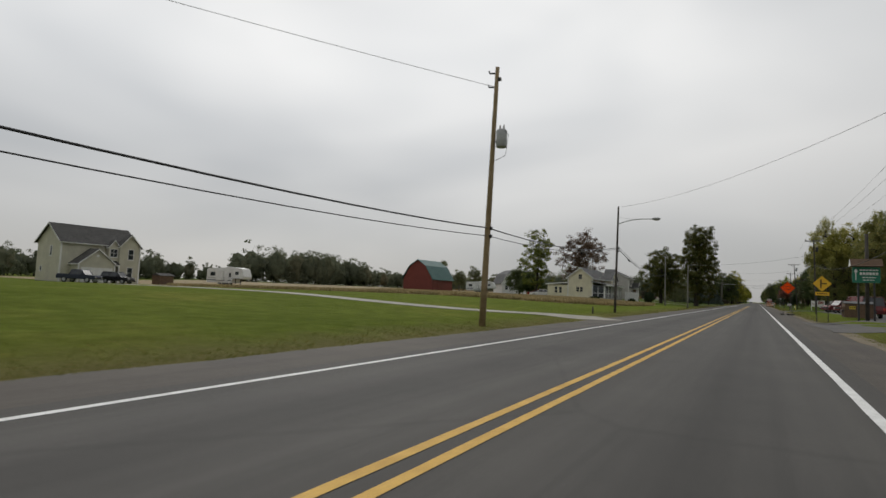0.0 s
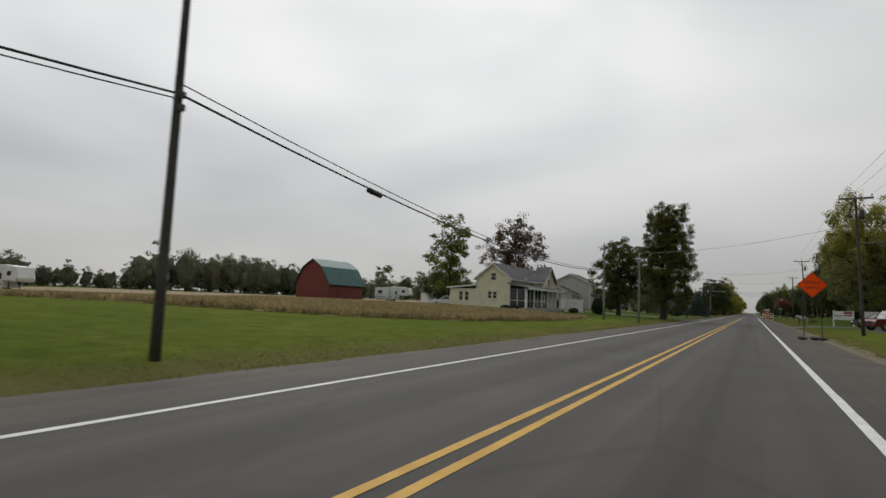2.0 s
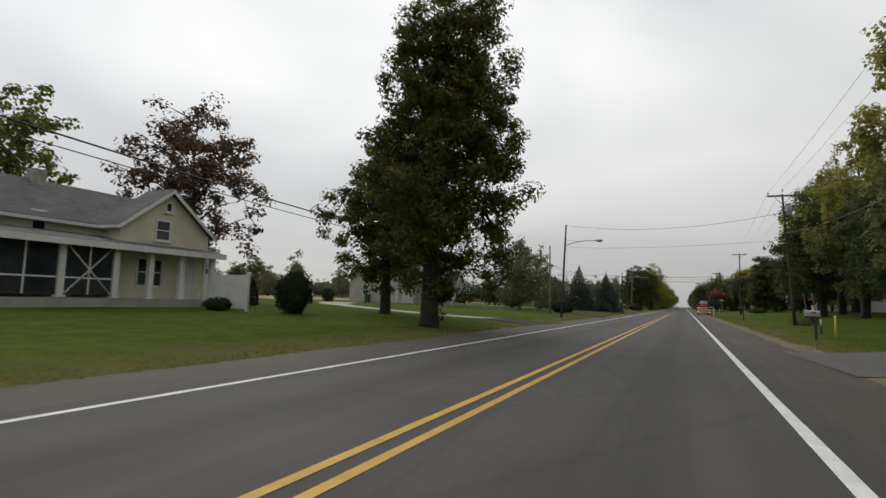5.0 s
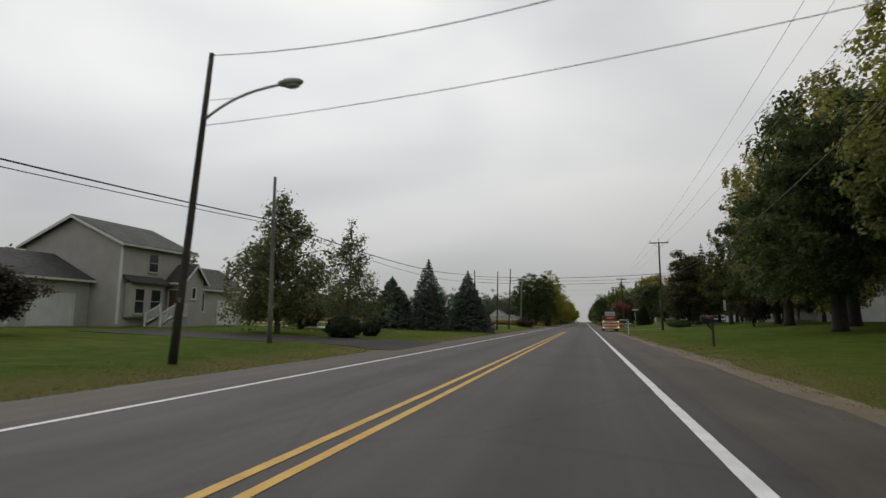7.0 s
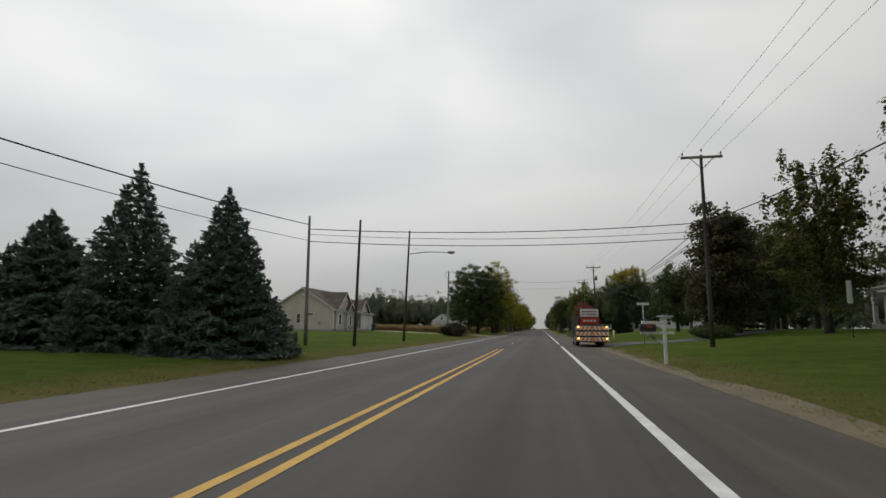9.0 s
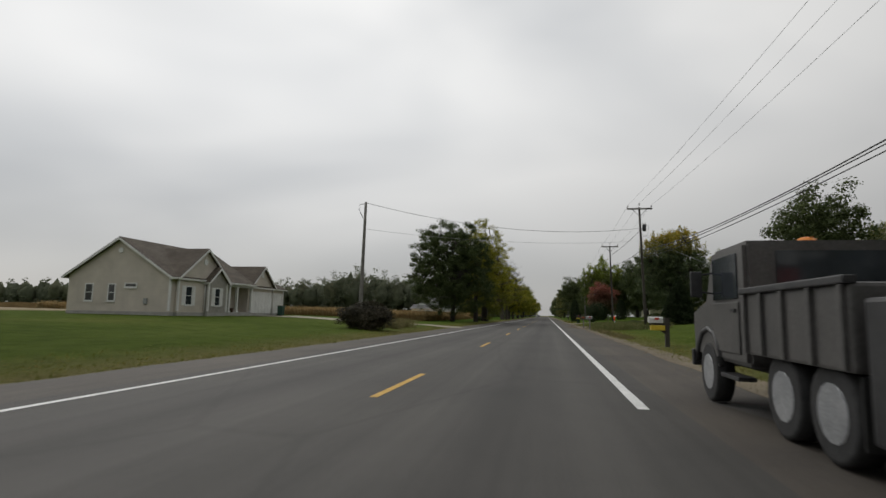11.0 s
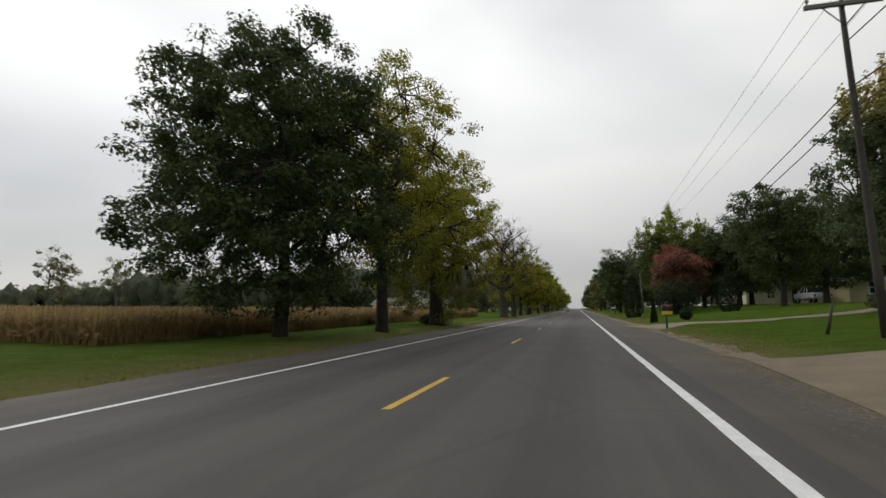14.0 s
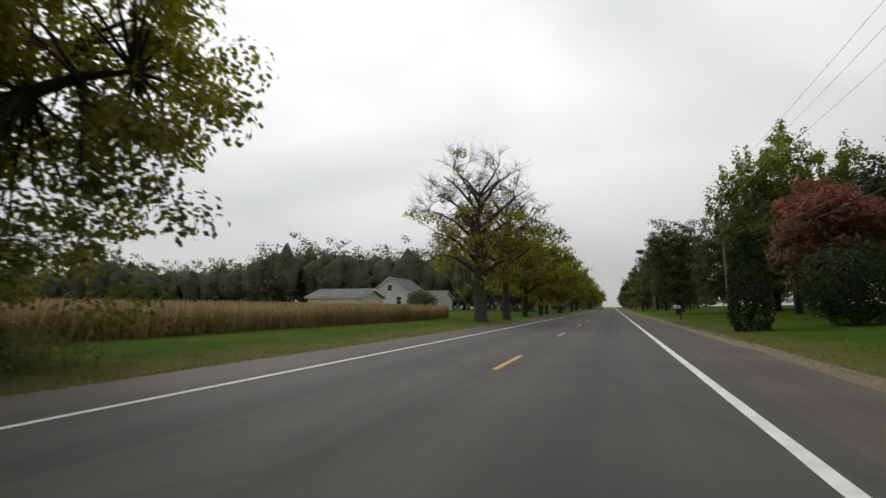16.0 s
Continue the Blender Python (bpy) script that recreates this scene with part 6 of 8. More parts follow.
PH = Pole(10.15, 244.0, 9.85, 244.0, 10.2, "wood_dark", "dark utility pole with a crossarm and transformer", 0.13)
PH.crossarm(10.05, 1.0)
PH.transformer(8.2, 8.75, 0.3, 0.16, "dark_metal")
PI = Pole(10.1, 265.4, 9.85, 265.4, 9.75, "wood_dark", "grey-brown utility pole with a crossarm", 0.115)
PI.crossarm(9.6, 0.98)
PL = Pole(11.4, 332, 11.2, 332, 10.6, "wood_grey", "utility pole among trees", 0.14)
PL.crossarm(10.4, 0.95)
PM = Pole(9.6, 392, 9.6, 392, 9.5, "wood_grey", "distant utility pole with a crossarm", 0.14)
PM.crossarm(9.3, 0.95)
PN = Pole(9.2, 20.0, 9.2, 20, 9.2, "wood_dark", "dark utility pole beside the car park", 0.15)
PN.crossarm(9.0, 0.8)
P0 = Pole(-6.3, -14.0, -6.3, -14.0, 9.5, "wood_pale", "pale wooden utility pole beside the lawn", 0.17)
Pole(-9.0, 368.5, -9.0, 368.5, 8.0, "wood_grey", "distant grey wooden pole", 0.13)


def wire(a, b, sag, r, material="cable", label="black overhead cable between poles", group="overhead cables"):
    """A hanging wire between two points."""
    a, b = Vector(a), Vector(b)
    pts = []
    for k in range(17):
        t = k / 16
        p = a.lerp(b, t)
        p.z -= sag * 4 * t * (1 - t)
        pts.append(p - a)
    bm = btube(pts, r, 5)
    me = bpy.data.meshes.new("overhead_wire")
    bm.to_mesh(me)
    bm.free()
    me.materials.append(M[material])
    ob = new("overhead_wire", me)
    ob.location = a
    return tagged(ob, label, "overhead wire", group)


# telephone cables along the left side
for p, q, za, zb, sag, r in (
        (P0, P1, 3.85, 3.72, 0.54, 0.024), (P1, P2, 3.72, 5.15, 0.45, 0.024), (P2, PA, 5.15, 5.05, 1.02, 0.026), (PA, P4, 5.05, 5.45, 0.9, 0.024), (P4, PD, 5.45, 6.85, 0.7, 0.024),
        (P0, P1, 3.5, 3.42, 0.54, 0.014), (P1, P2, 3.42, 5.05, 0.42, 0.014), (P2, PA, 5.36, 5.16, 1.02, 0.014), (PA, P4, 4.75, 5.3, 0.9, 0.014), (P4, PD, 5.3, 5.95, 0.7, 0.014)):
    wire(p.at(za), q.at(zb), sag, r)
wire((-24.0, -6.0, 11.0), P1.at(9.2), 0.2, 0.010, "wire", "thin bare wire above the lawn")
# cables over the road
wire(PD.at(6.6), PR.at(6.8), 0.35, 0.024)
wire(PD.at(6.3), PR.at(6.35), 0.35, 0.014)
wire(PD.at(5.9), PR.at(6.0), 0.35, 0.020)
wire(P3.at(8.25), PK.at(8.4), 0.75, 0.014, "wire", "thin bare wire crossing the road")
wire(P3.at(6.25), PK.at(6.4), 0.25, 0.010, "wire", "thin bare wire crossing the road")
wire(PB.at(6.6), PJ.at(7.6), 0.45, 0.013, "wire", "thin bare wire crossing the road")
wire(P2.at(8.35), PN.at(8.9), 0.85, 0.011, "wire", "thin bare wire crossing the road")
wire(PG.at(8.35), PH.at(8.45), 0.95, 0.016, "wire", "grey service wire crossing the road")
wire(PG.at(6.6), PH.at(7.4), 0.5, 0.008, "wire", "thin bare wire crossing the road")
bm = bmesh.new()
tube(bm, [PG.loc(8.3), PG.loc(8.25, -0.4), PG.loc(7.9, -0.45), PG.loc(7.3, -0.12)], 0.02, 6)
part("cable_loop", bm, M["cable"], PG.t)
# service drops towards the houses
wire(PH.at(8.0), (33.0, 270.0, 4.6), 0.8, 0.010, "wire", "thin service wire to a house")
wire(PH.at(7.6), (33.0, 262.0, 4.4), 0.8, 0.010, "wire", "thin service wire to a house")
wire(PK.at(6.9), (28.0, 122.0, 4.2), 0.6, 0.012)
wire(PJ.at(6.3), (28.0, 70.0, 4.4), 0.6, 0.012)
# three conductors and the cables below them along the right side
line = [(PN, 9.0, 0.72), (PJ, 9.3, 0.87), (PK, 9.6, 0.92), (PR, 10.35, 0.97), (PH, 10.05, 0.92), (PI, 9.6, 0.9), (PL, 10.4, 0.87), (PM, 9.3, 0.87)]
for (p, za, ha), (q, zb, hb) in zip(line, line[1:]):
    n = (q.b[1] - p.b[1]) / 55
    for s in (-1, 0, 1):
        up = 0.48 if s == 0 else 0.28
        wire(p.at(za + up, s * ha, -0.1), q.at(zb + up, s * hb, -0.1), 0.55 * n, 0.0075, "wire", "thin bare power wire between poles", "power wires")
for (p, q, za, zb) in ((PN, PJ, 6.2, 6.3), (PJ, PK, 6.3, 6.9), (PK, PR, 6.9, 6.8), (PR, PH, 6.8, 6.65), (PH, PI, 6.65, 7.2), (PL, PM, 6.4, 6.4)):
    n = (q.b[1] - p.b[1]) / 55
    wire(p.at(za), q.at(zb), 1.4 * n * n, 0.022)
for (p, q, za, zb) in ((PR, PH, 6.3, 6.15), (PH, PI, 6.15, 6.6), (PR, PH, 6.15, 5.95), (PH, PI, 8.3, 8.5), (PI, PL, 7.2, 6.4), (PI, PL, 6.6, 6.0)):
    n = (q.b[1] - p.b[1]) / 55
    wire(p.at(za), q.at(zb), 0.9 * n * n, 0.018)


def splice(p, d):
    s = thing("cable_splice_case", p, "black cable splice case on the overhead cable", "splice case")
    a = Vector(d).normalized() * 0.38
    part("case", btube([-a, -a * 0.85, a * 0.85, a], [0.04, 0.085, 0.085, 0.04], 10), M["cable"], s)


def hang(a, b, sag, y):
    t = (y - a.y) / (b.y - a.y)
    p = a.lerp(b, t)
    p.z -= sag * 4 * t * (1 - t)
    return p


for a, b, sag, yy in ((P2.at(5.15), PA.at(5.05), 1.02, 50.0), (PA.at(5.05), P4.at(5.45), 0.9, 129.8), (PA.at(5.05), P4.at(5.4), 0.9, 125.2), (P4.at(5.45), PD.at(6.85), 0.7, 148.7)):
    splice(hang(a, b, sag, yy) - Vector((0, 0, 0.05)), hang(a, b, sag, yy + 0.5) - hang(a, b, sag, yy - 0.5))
stakes = thing("stake", on(10.6, 137.2, 0), "pale wooden stake leaning beside the pole", "stake", "stakes beside the pole")
part("shaft", btube([(0, 0, -0.1), (-0.35, 0.1, 2.3)], [0.035, 0.028], 7), M["wood_pale"], stakes)
copy_thing(stakes, pose(*on(11.2, 137.6, 0), 0, 0, 12))


# ---- signs ----
def detour_sign():
    s = thing("road_sign", on(5.35, 74.8, 0.06), "orange diamond detour sign on a dark portable stand", "road sign")
    k, c = 0.745, 3.14
    board = part("board", prism(bmesh.new(), [(0, c - k), (k, c), (0, c + k), (-k, c)], -0.006, 0.006, "y"), M["orange_vinyl"], s)
    bm = bmesh.new()
    e = k - 0.05
    for (a, b) in (((0, c - e), (e, c)), ((e, c), (0, c + e)), ((0, c + e), (-e, c)), ((-e, c), (0, c - e))):
        tube(bm, [(a[0], -0.008, a[1]), (b[0], -0.008, b[1])], 0.011, 4)
    part("border", bm, M["ink_faded"], board)
    lettering("lettering", "DETOUR", 0.215, M["ink_faded"], board, pose(0, -0.009, c + 0.13, 90, 0, 0))
    lettering("lettering", "AHEAD", 0.215, M["ink_faded"], board, pose(0, -0.009, c - 0.16, 90, 0, 0))
    for x in (-0.45, 0.42):
        leg = part("post", bbox(x - 0.02, x + 0.02, 0.02, 0.06, -0.08, c - 0.3), M["dark_metal"], s)
        part("foot", bbox(x - 0.045, x + 0.045, -0.55, 0.65, -0.09, -0.03), M["dark_metal"], leg)
    part("crossbar", bbox(-0.47, 0.44, 0.022, 0.05, 2.42, 2.46), M["dark_metal"], s)
    for x, y, r in ((-0.55, -0.3, 0.2), (0.5, 0.1, 0.19), (0.1, 0.25, 0.22), (-0.5, 0.4, 0.17)):
        b = thing("sandbag", (5.35 + x, 74.8 + y, gz(5.35 + x, 74.8) + 0.1), "dark sandbag weighing down the sign stand", "sandbag", "sandbags on the sign stand")
        bm = ball(bmesh.new(), (0, 0, 0.02), r, 1.25, 1.0, 0.5, 12)
        for v in bm.verts:
            v.co += 0.03 * Vector((noise.noise(v.co * 6 + Vector((x, y, 0))), noise.noise(v.co * 5), noise.noise(v.co * 7)))
        part("bag", bm, M["sandbag"], b)


def junction_sign():
    s = thing("road_sign", on(6.65, 51.2, 0), "yellow diamond side-road warning sign above a small plate", "road sign")
    k, c = 0.62, 2.98
    board = part("board", prism(bmesh.new(), [(0, c - k), (k, c), (0, c + k), (-k, c)], -0.004, 0.004, "y"), M["yellow_sign"], s)
    bm = bmesh.new()
    box(bm, -0.12, -0.03, -0.009, -0.0045, c - 0.33, c + 0.33)
    box(bm, -0.03, 0.3, -0.009, -0.0045, c - 0.045, c + 0.045)
    part("symbol", bm, M["ink"], board, "black side-road symbol")
    plate = part("plate", bbox(-0.45, 0.45, -0.01, 0.0, c - 0.92, c - 0.64), M["yellow_sign"], s)
    bm = bmesh.new()
    for i in range(5):
        box(bm, -0.34 + i * 0.14, -0.24 + i * 0.14, -0.014, -0.0102, c - 0.82, c - 0.74)
    part("lettering", bm, M["ink"], plate)
    for x in (-0.36, 0.36):
        part("post", bbox(x - 0.03, x + 0.03, 0.005, 0.05, -0.3, c - 0.2), M["dark_metal"], s)


def business_sign():
    s = thing("business_sign", on(9.7, 53.5, 0), "green business sign under a small brown gabled roof", "sign")
    board = part("board", bbox(-0.88, 0.88, -0.12, 0.12, 3.0, 4.25), M["green_sign"], s)
    bm = bmesh.new()
    for z, a, b, h in ((3.95, -0.42, 0.75, 0.10), (3.62, -0.42, 0.75, 0.2), (3.38, -0.25, 0.62, 0.08), (3.18, -0.2, 0.5, 0.06)):
        x = a
        while x < b:
            box(bm, x, min(x + 0.16, b), -0.13, -0.121, z, z + h)
            x += 0.2
    part("lettering", bm, M["white_paint"], board)
    bm = bmesh.new()
    ball(bm, (-0.66, -0.124, 3.92), 0.12, 0.9, 0.06, 1.2, 12)
    box(bm, -0.69, -0.63, -0.13, -0.121, 3.2, 3.85)
    part("emblem", bm, M["white_paint"], board, "plain pale spoon-like shape")
    roof = part("roof", prism(bmesh.new(), [(-0.55, 4.3), (0.55, 4.3), (0.42, 4.38), (0, 4.9), (-0.42, 4.38)], -1.02, 1.02, "x"), M["brown_board"], s, "brown shingled little roof")
    part("fascia", prism(bmesh.new(), [(-0.5, 4.3), (0.5, 4.3), (0, 4.86)], -1.05, -1.022, "x"), M["white_paint"], roof)
    for x in (-0.5, 0.5):
        part("post", bbox(x - 0.06, x + 0.06, -0.06, 0.06, -0.4, 3.0), M["dark_metal"], s)
    part("mast", btube([(0.1, 0.3, -0.3), (0.1, 0.3, 6.9)], [0.14, 0.12], 10), M["wood_dark"], s)


def board_sign(x, y, w, z0, z1, roof, marks, label):
    s = thing("notice_board", on(x, y, 0), label, "sign")
    b = part("board", bbox(-w / 2, w / 2, -0.03, 0.03, z0, z1), M["white_paint"], s)
    for sx in (-1, 1):
        part("post", bbox(sx * w / 2 - 0.05, sx * w / 2 + 0.05, -0.05, 0.05, -0.3, z1 + (0.08 if not roof else 0.0)), M["white_paint"], s)
    if roof:
        part("roof", prism(bmesh.new(), [(-0.35, z1 + 0.05), (0.35, z1 + 0.05), (0, z1 + 0.33)], -w / 2 - 0.18, w / 2 + 0.18, "x"), M["roof_dark"], s)
    bm = bmesh.new()
    for (a, c, d, e) in marks:
        box(bm, a, c, -0.036, -0.0305, d, e)
    if marks:
        part("lettering", bm, M["ink_faded"], b)
    else:
        bm.free()


detour_sign()
junction_sign()
business_sign()
board_sign(11.3, 113.3, 1.85, 0.75, 1.75, False, [(-0.8, -0.05, 1.2, 1.26), (-0.8, -0.2, 1.08, 1.12), (0.05, 0.8, 1.45, 1.68), (0.05, 0.8, 1.22, 1.36)], "white notice board with a red block on white posts")
board_sign(14.0, 114.0, 1.75, 0.7, 1.7, False, [(-0.5, 0.6, 0.85, 0.9)], "blank white sign board on white posts")


# ---- mailboxes and posts ----
def mailbox(x, y, box_mat, post_mat, label, z=1.0, style="plain", dx=-0.25, facing=0.0, post_w=0.05, rise=0.0):
    s = thing("mailbox", on(x, y, 0), label, "mailbox", rz=facing)
    w, ln = 0.1, 0.26
    pts = [(-w, 0), (w, 0), (w, 0.14)] + [(w * math.cos(a), 0.14 + w * math.sin(a)) for a in (math.pi * k / 8 for k in range(1, 8))] + [(-w, 0.14)]
    b = part("box", prism(bmesh.new(), [(p[0], z + p[1]) for p in pts], dx - ln, dx + ln, "y") if style == "along" else prism(bmesh.new(), [(p[0], z + p[1]) for p in pts], dx - ln, dx + ln, "x"), M[box_mat], s)
    part("door", bbox(dx - ln - 0.012, dx - ln - 0.001, -w * 0.95, w * 0.95, z + 0.01, z + 0.2), M[box_mat], b)
    part("flag", bbox(dx - 0.05, dx + 0.12, -w - 0.02, -w - 0.008, z + 0.12, z + 0.2), M["red_board"], b)
    post = part("post", bbox(-post_w, post_w, -post_w, post_w, -0.3, z + (0.22 if style == "cross" else rise), bev=0.008), M[post_mat], s)
    part("arm", bbox(dx - 0.25, 0.3 if style == "cross" else 0.12, -0.04, 0.04, z - 0.09, z - 0.005), M[post_mat], post)
    part("brace", prism(bmesh.new(), [(0.0, z - 0.5), (0.0, z - 0.38), (dx - 0.08, z - 0.09), (dx + 0.02, z - 0.09)], -0.03, 0.03, "y"), M[post_mat], post)
    return s


mailbox(7.0, 103.5, "galv", "wood_grey", "grey metal mailbox on a weathered post", 0.95)
mailbox(7.4, 118.0, "galv", "wood_dark", "dull grey-brown mailbox on a dark post", 0.98, dx=-0.1)
mailbox(7.85, 153.5, "plastic_black", "wood_dark", "black mailbox on a dark wooden post", 1.12, dx=-0.2)
mb = mailbox(6.45, 183.1, "plastic_black", "white_paint", "black mailbox on a white cross-shaped post", 1.1, "cross", dx=-0.55)
part("top_arm", bbox(-0.75, 0.08, -0.05, 0.05, 1.36, 1.45), M["white_paint"], mb)
mb = mailbox(6.95, 220.6, "white_paint", "wood_dark", "white mailbox above a yellow newspaper box on a dark post", 0.92, dx=-0.42, post_w=0.08, rise=0.2)
part("newspaper_box", bbox(-0.62, -0.085, -0.1, 0.1, 0.63, 0.825, bev=0.02), M["yellow_plastic"], mb, "yellow plastic newspaper box")
mailbox(6.1, 248.1, "galv", "wood_grey", "dull grey mailbox on a thick post in weeds", 0.98, dx=-0.05)
mailbox(6.05, 255.9, "brown_board", "wood_grey", "brownish mailbox on a wooden post", 0.93, dx=-0.05)
mb = mailbox(6.75, 279.3, "plastic_black", "bin_green", "dark mailbox above a yellow newspaper box on a green post", 1.02, dx=0.05)
part("newspaper_box", bbox(-0.2, 0.3, -0.09, 0.09, 0.74, 0.92), M["yellow_plastic"], mb, "yellow plastic newspaper box")
mailbox(7.4, 330.0, "white_paint", "wood_dark", "white mailbox on a dark post", 0.95)


def marker(x, y, h, mat, top, label, r=0.045):
    s = thing("marker_post", on(x, y, 0), label, "marker post")
    p = part("post", btube([(0, 0, -0.2), (0, 0, h)], r, 8), M[mat], s)
    if top:
        part("cap", btube([(0, 0, h * 0.62), (0, 0, h + 0.02)], r + 0.006, 8), M[top], p)


marker(8.45, 250.2, 1.02, "white_paint", "orange_vinyl", "white marker post with an orange top")
marker(8.3, 119.0, 0.95, "yellow_plastic", None, "slim yellow marker post in the grass")
marker(8.35, 122.0, 0.7, "bin_green", "white_paint", "green marker post with a white top", 0.03)
marker(8.9, 216.0, 0.85, "white_paint", None, "slim white marker post beside the drive")
s = thing("leaning_stake", on(9.6, 267.7, 0), "dark stake leaning in the lawn", "stake")
part("shaft", btube([(0, 0, -0.1), (0.25, 0, 0.95)], [0.06, 0.04], 7), M["wood_dark"], s)
marker(9.0, 217.5, 0.85, "yellow_plastic", None, "slim yellow marker post beside the drive")
marker(-7.5, 37.4, 0.46, "wood_dark", None, "dark stubby pedestal in the grass", 0.055)
marker(-10.9, 191.0, 0.7, "plastic_black", None, "black cable pedestal at the foot of a pole", 0.13)
s = thing("flag_sign", on(17.5, 193.5, 0), "narrow white vertical banner on a thin pole", "banner")
part("pole", btube([(0, 0, -0.2), (0, 0, 2.9)], 0.025, 6), M["dark_metal"], s)
part("banner", bbox(-0.12, 0.12, -0.03, -0.01, 1.7, 2.85), M["white_paint"], s)
s = thing("street_sign", on(8.4, 198.0, 0), "small white street name plate on a post", "street sign")
part("post", btube([(0, 0, -0.2), (0, 0, 2.6)], 0.03, 6), M["galv"], s)
part("plate", bbox(-0.36, 0.36, -0.015, 0.015, 2.45, 2.6), M["white_paint"], s)
s = thing("privacy_fence", on(-20.6, 112.2, 0), "white vinyl privacy fence beside the porch", "fence")
for k in range(8):
    part("slat", bbox(k * 0.29, k * 0.29 + 0.28, -0.02, 0.02, 0.05, 1.8), M["white_paint"], s)
for x in (-0.08, 2.35):
    part("post", bbox(x - 0.07, x + 0.07, -0.07, 0.07, -0.2, 1.95), M["white_paint"], s)
s = thing("privacy_fence", on(-28.8, 118.9, 0), "low white vinyl fence behind the porch", "fence")
for k in range(10):
    part("slat", bbox(k * 0.29, k * 0.29 + 0.28, -0.02, 0.02, 0.05, 1.2), M["white_paint"], s)
for x in (-0.08, 2.95):
    part("post", bbox(x - 0.06, x + 0.06, -0.06, 0.06, -0.2, 1.3), M["white_paint"], s)


def wheelie_bin(x, y, mat, label):
    s = thing("waste_bin", on(x, y, 0), label, "waste bin")
    bm = bmesh.new()
    prism(bm, [(-0.24, 0.05), (0.24, 0.05), (0.3, 1.0), (-0.3, 1.0)], -0.27, 0.27, "y")
    b = part("body", bm, M[mat], s)
    part("lid", prism(bmesh.new(), [(-0.34, 1.0), (0.34, 1.0), (0.3, 1.07), (-0.28, 1.1)], -0.3, 0.3, "y"), M[mat], s)
    for yy in (-0.24, 0.24):
        part("wheel", btube([(-0.24, yy - 0.03, 0.1), (-0.24, yy + 0.03, 0.1)], 0.1, 10), M["rubber"], b)


wheelie_bin(-25.9, 252.3, "bin_green", "green wheeled waste bin beside the garage door")
wheelie_bin(-35.6, 151.5, "bin_green", "green wheeled waste bin beside the garage wall")


# ---- vehicles ----
def wheel(parent, x, y, r, w=0.2, rim="galv"):
    k = part("wheel", btube([(x - w / 2, y, r), (x - w / 2 + 0.02, y, r), (x + w / 2 - 0.02, y, r), (x + w / 2, y, r)], [r * 0.9, r, r, r * 0.9], 18), M["rubber"], parent)
    part("rim", btube([(x - w / 2 - 0.006, y, r), (x + w / 2 + 0.006, y, r)], r * 0.6, 14), M[rim], k)


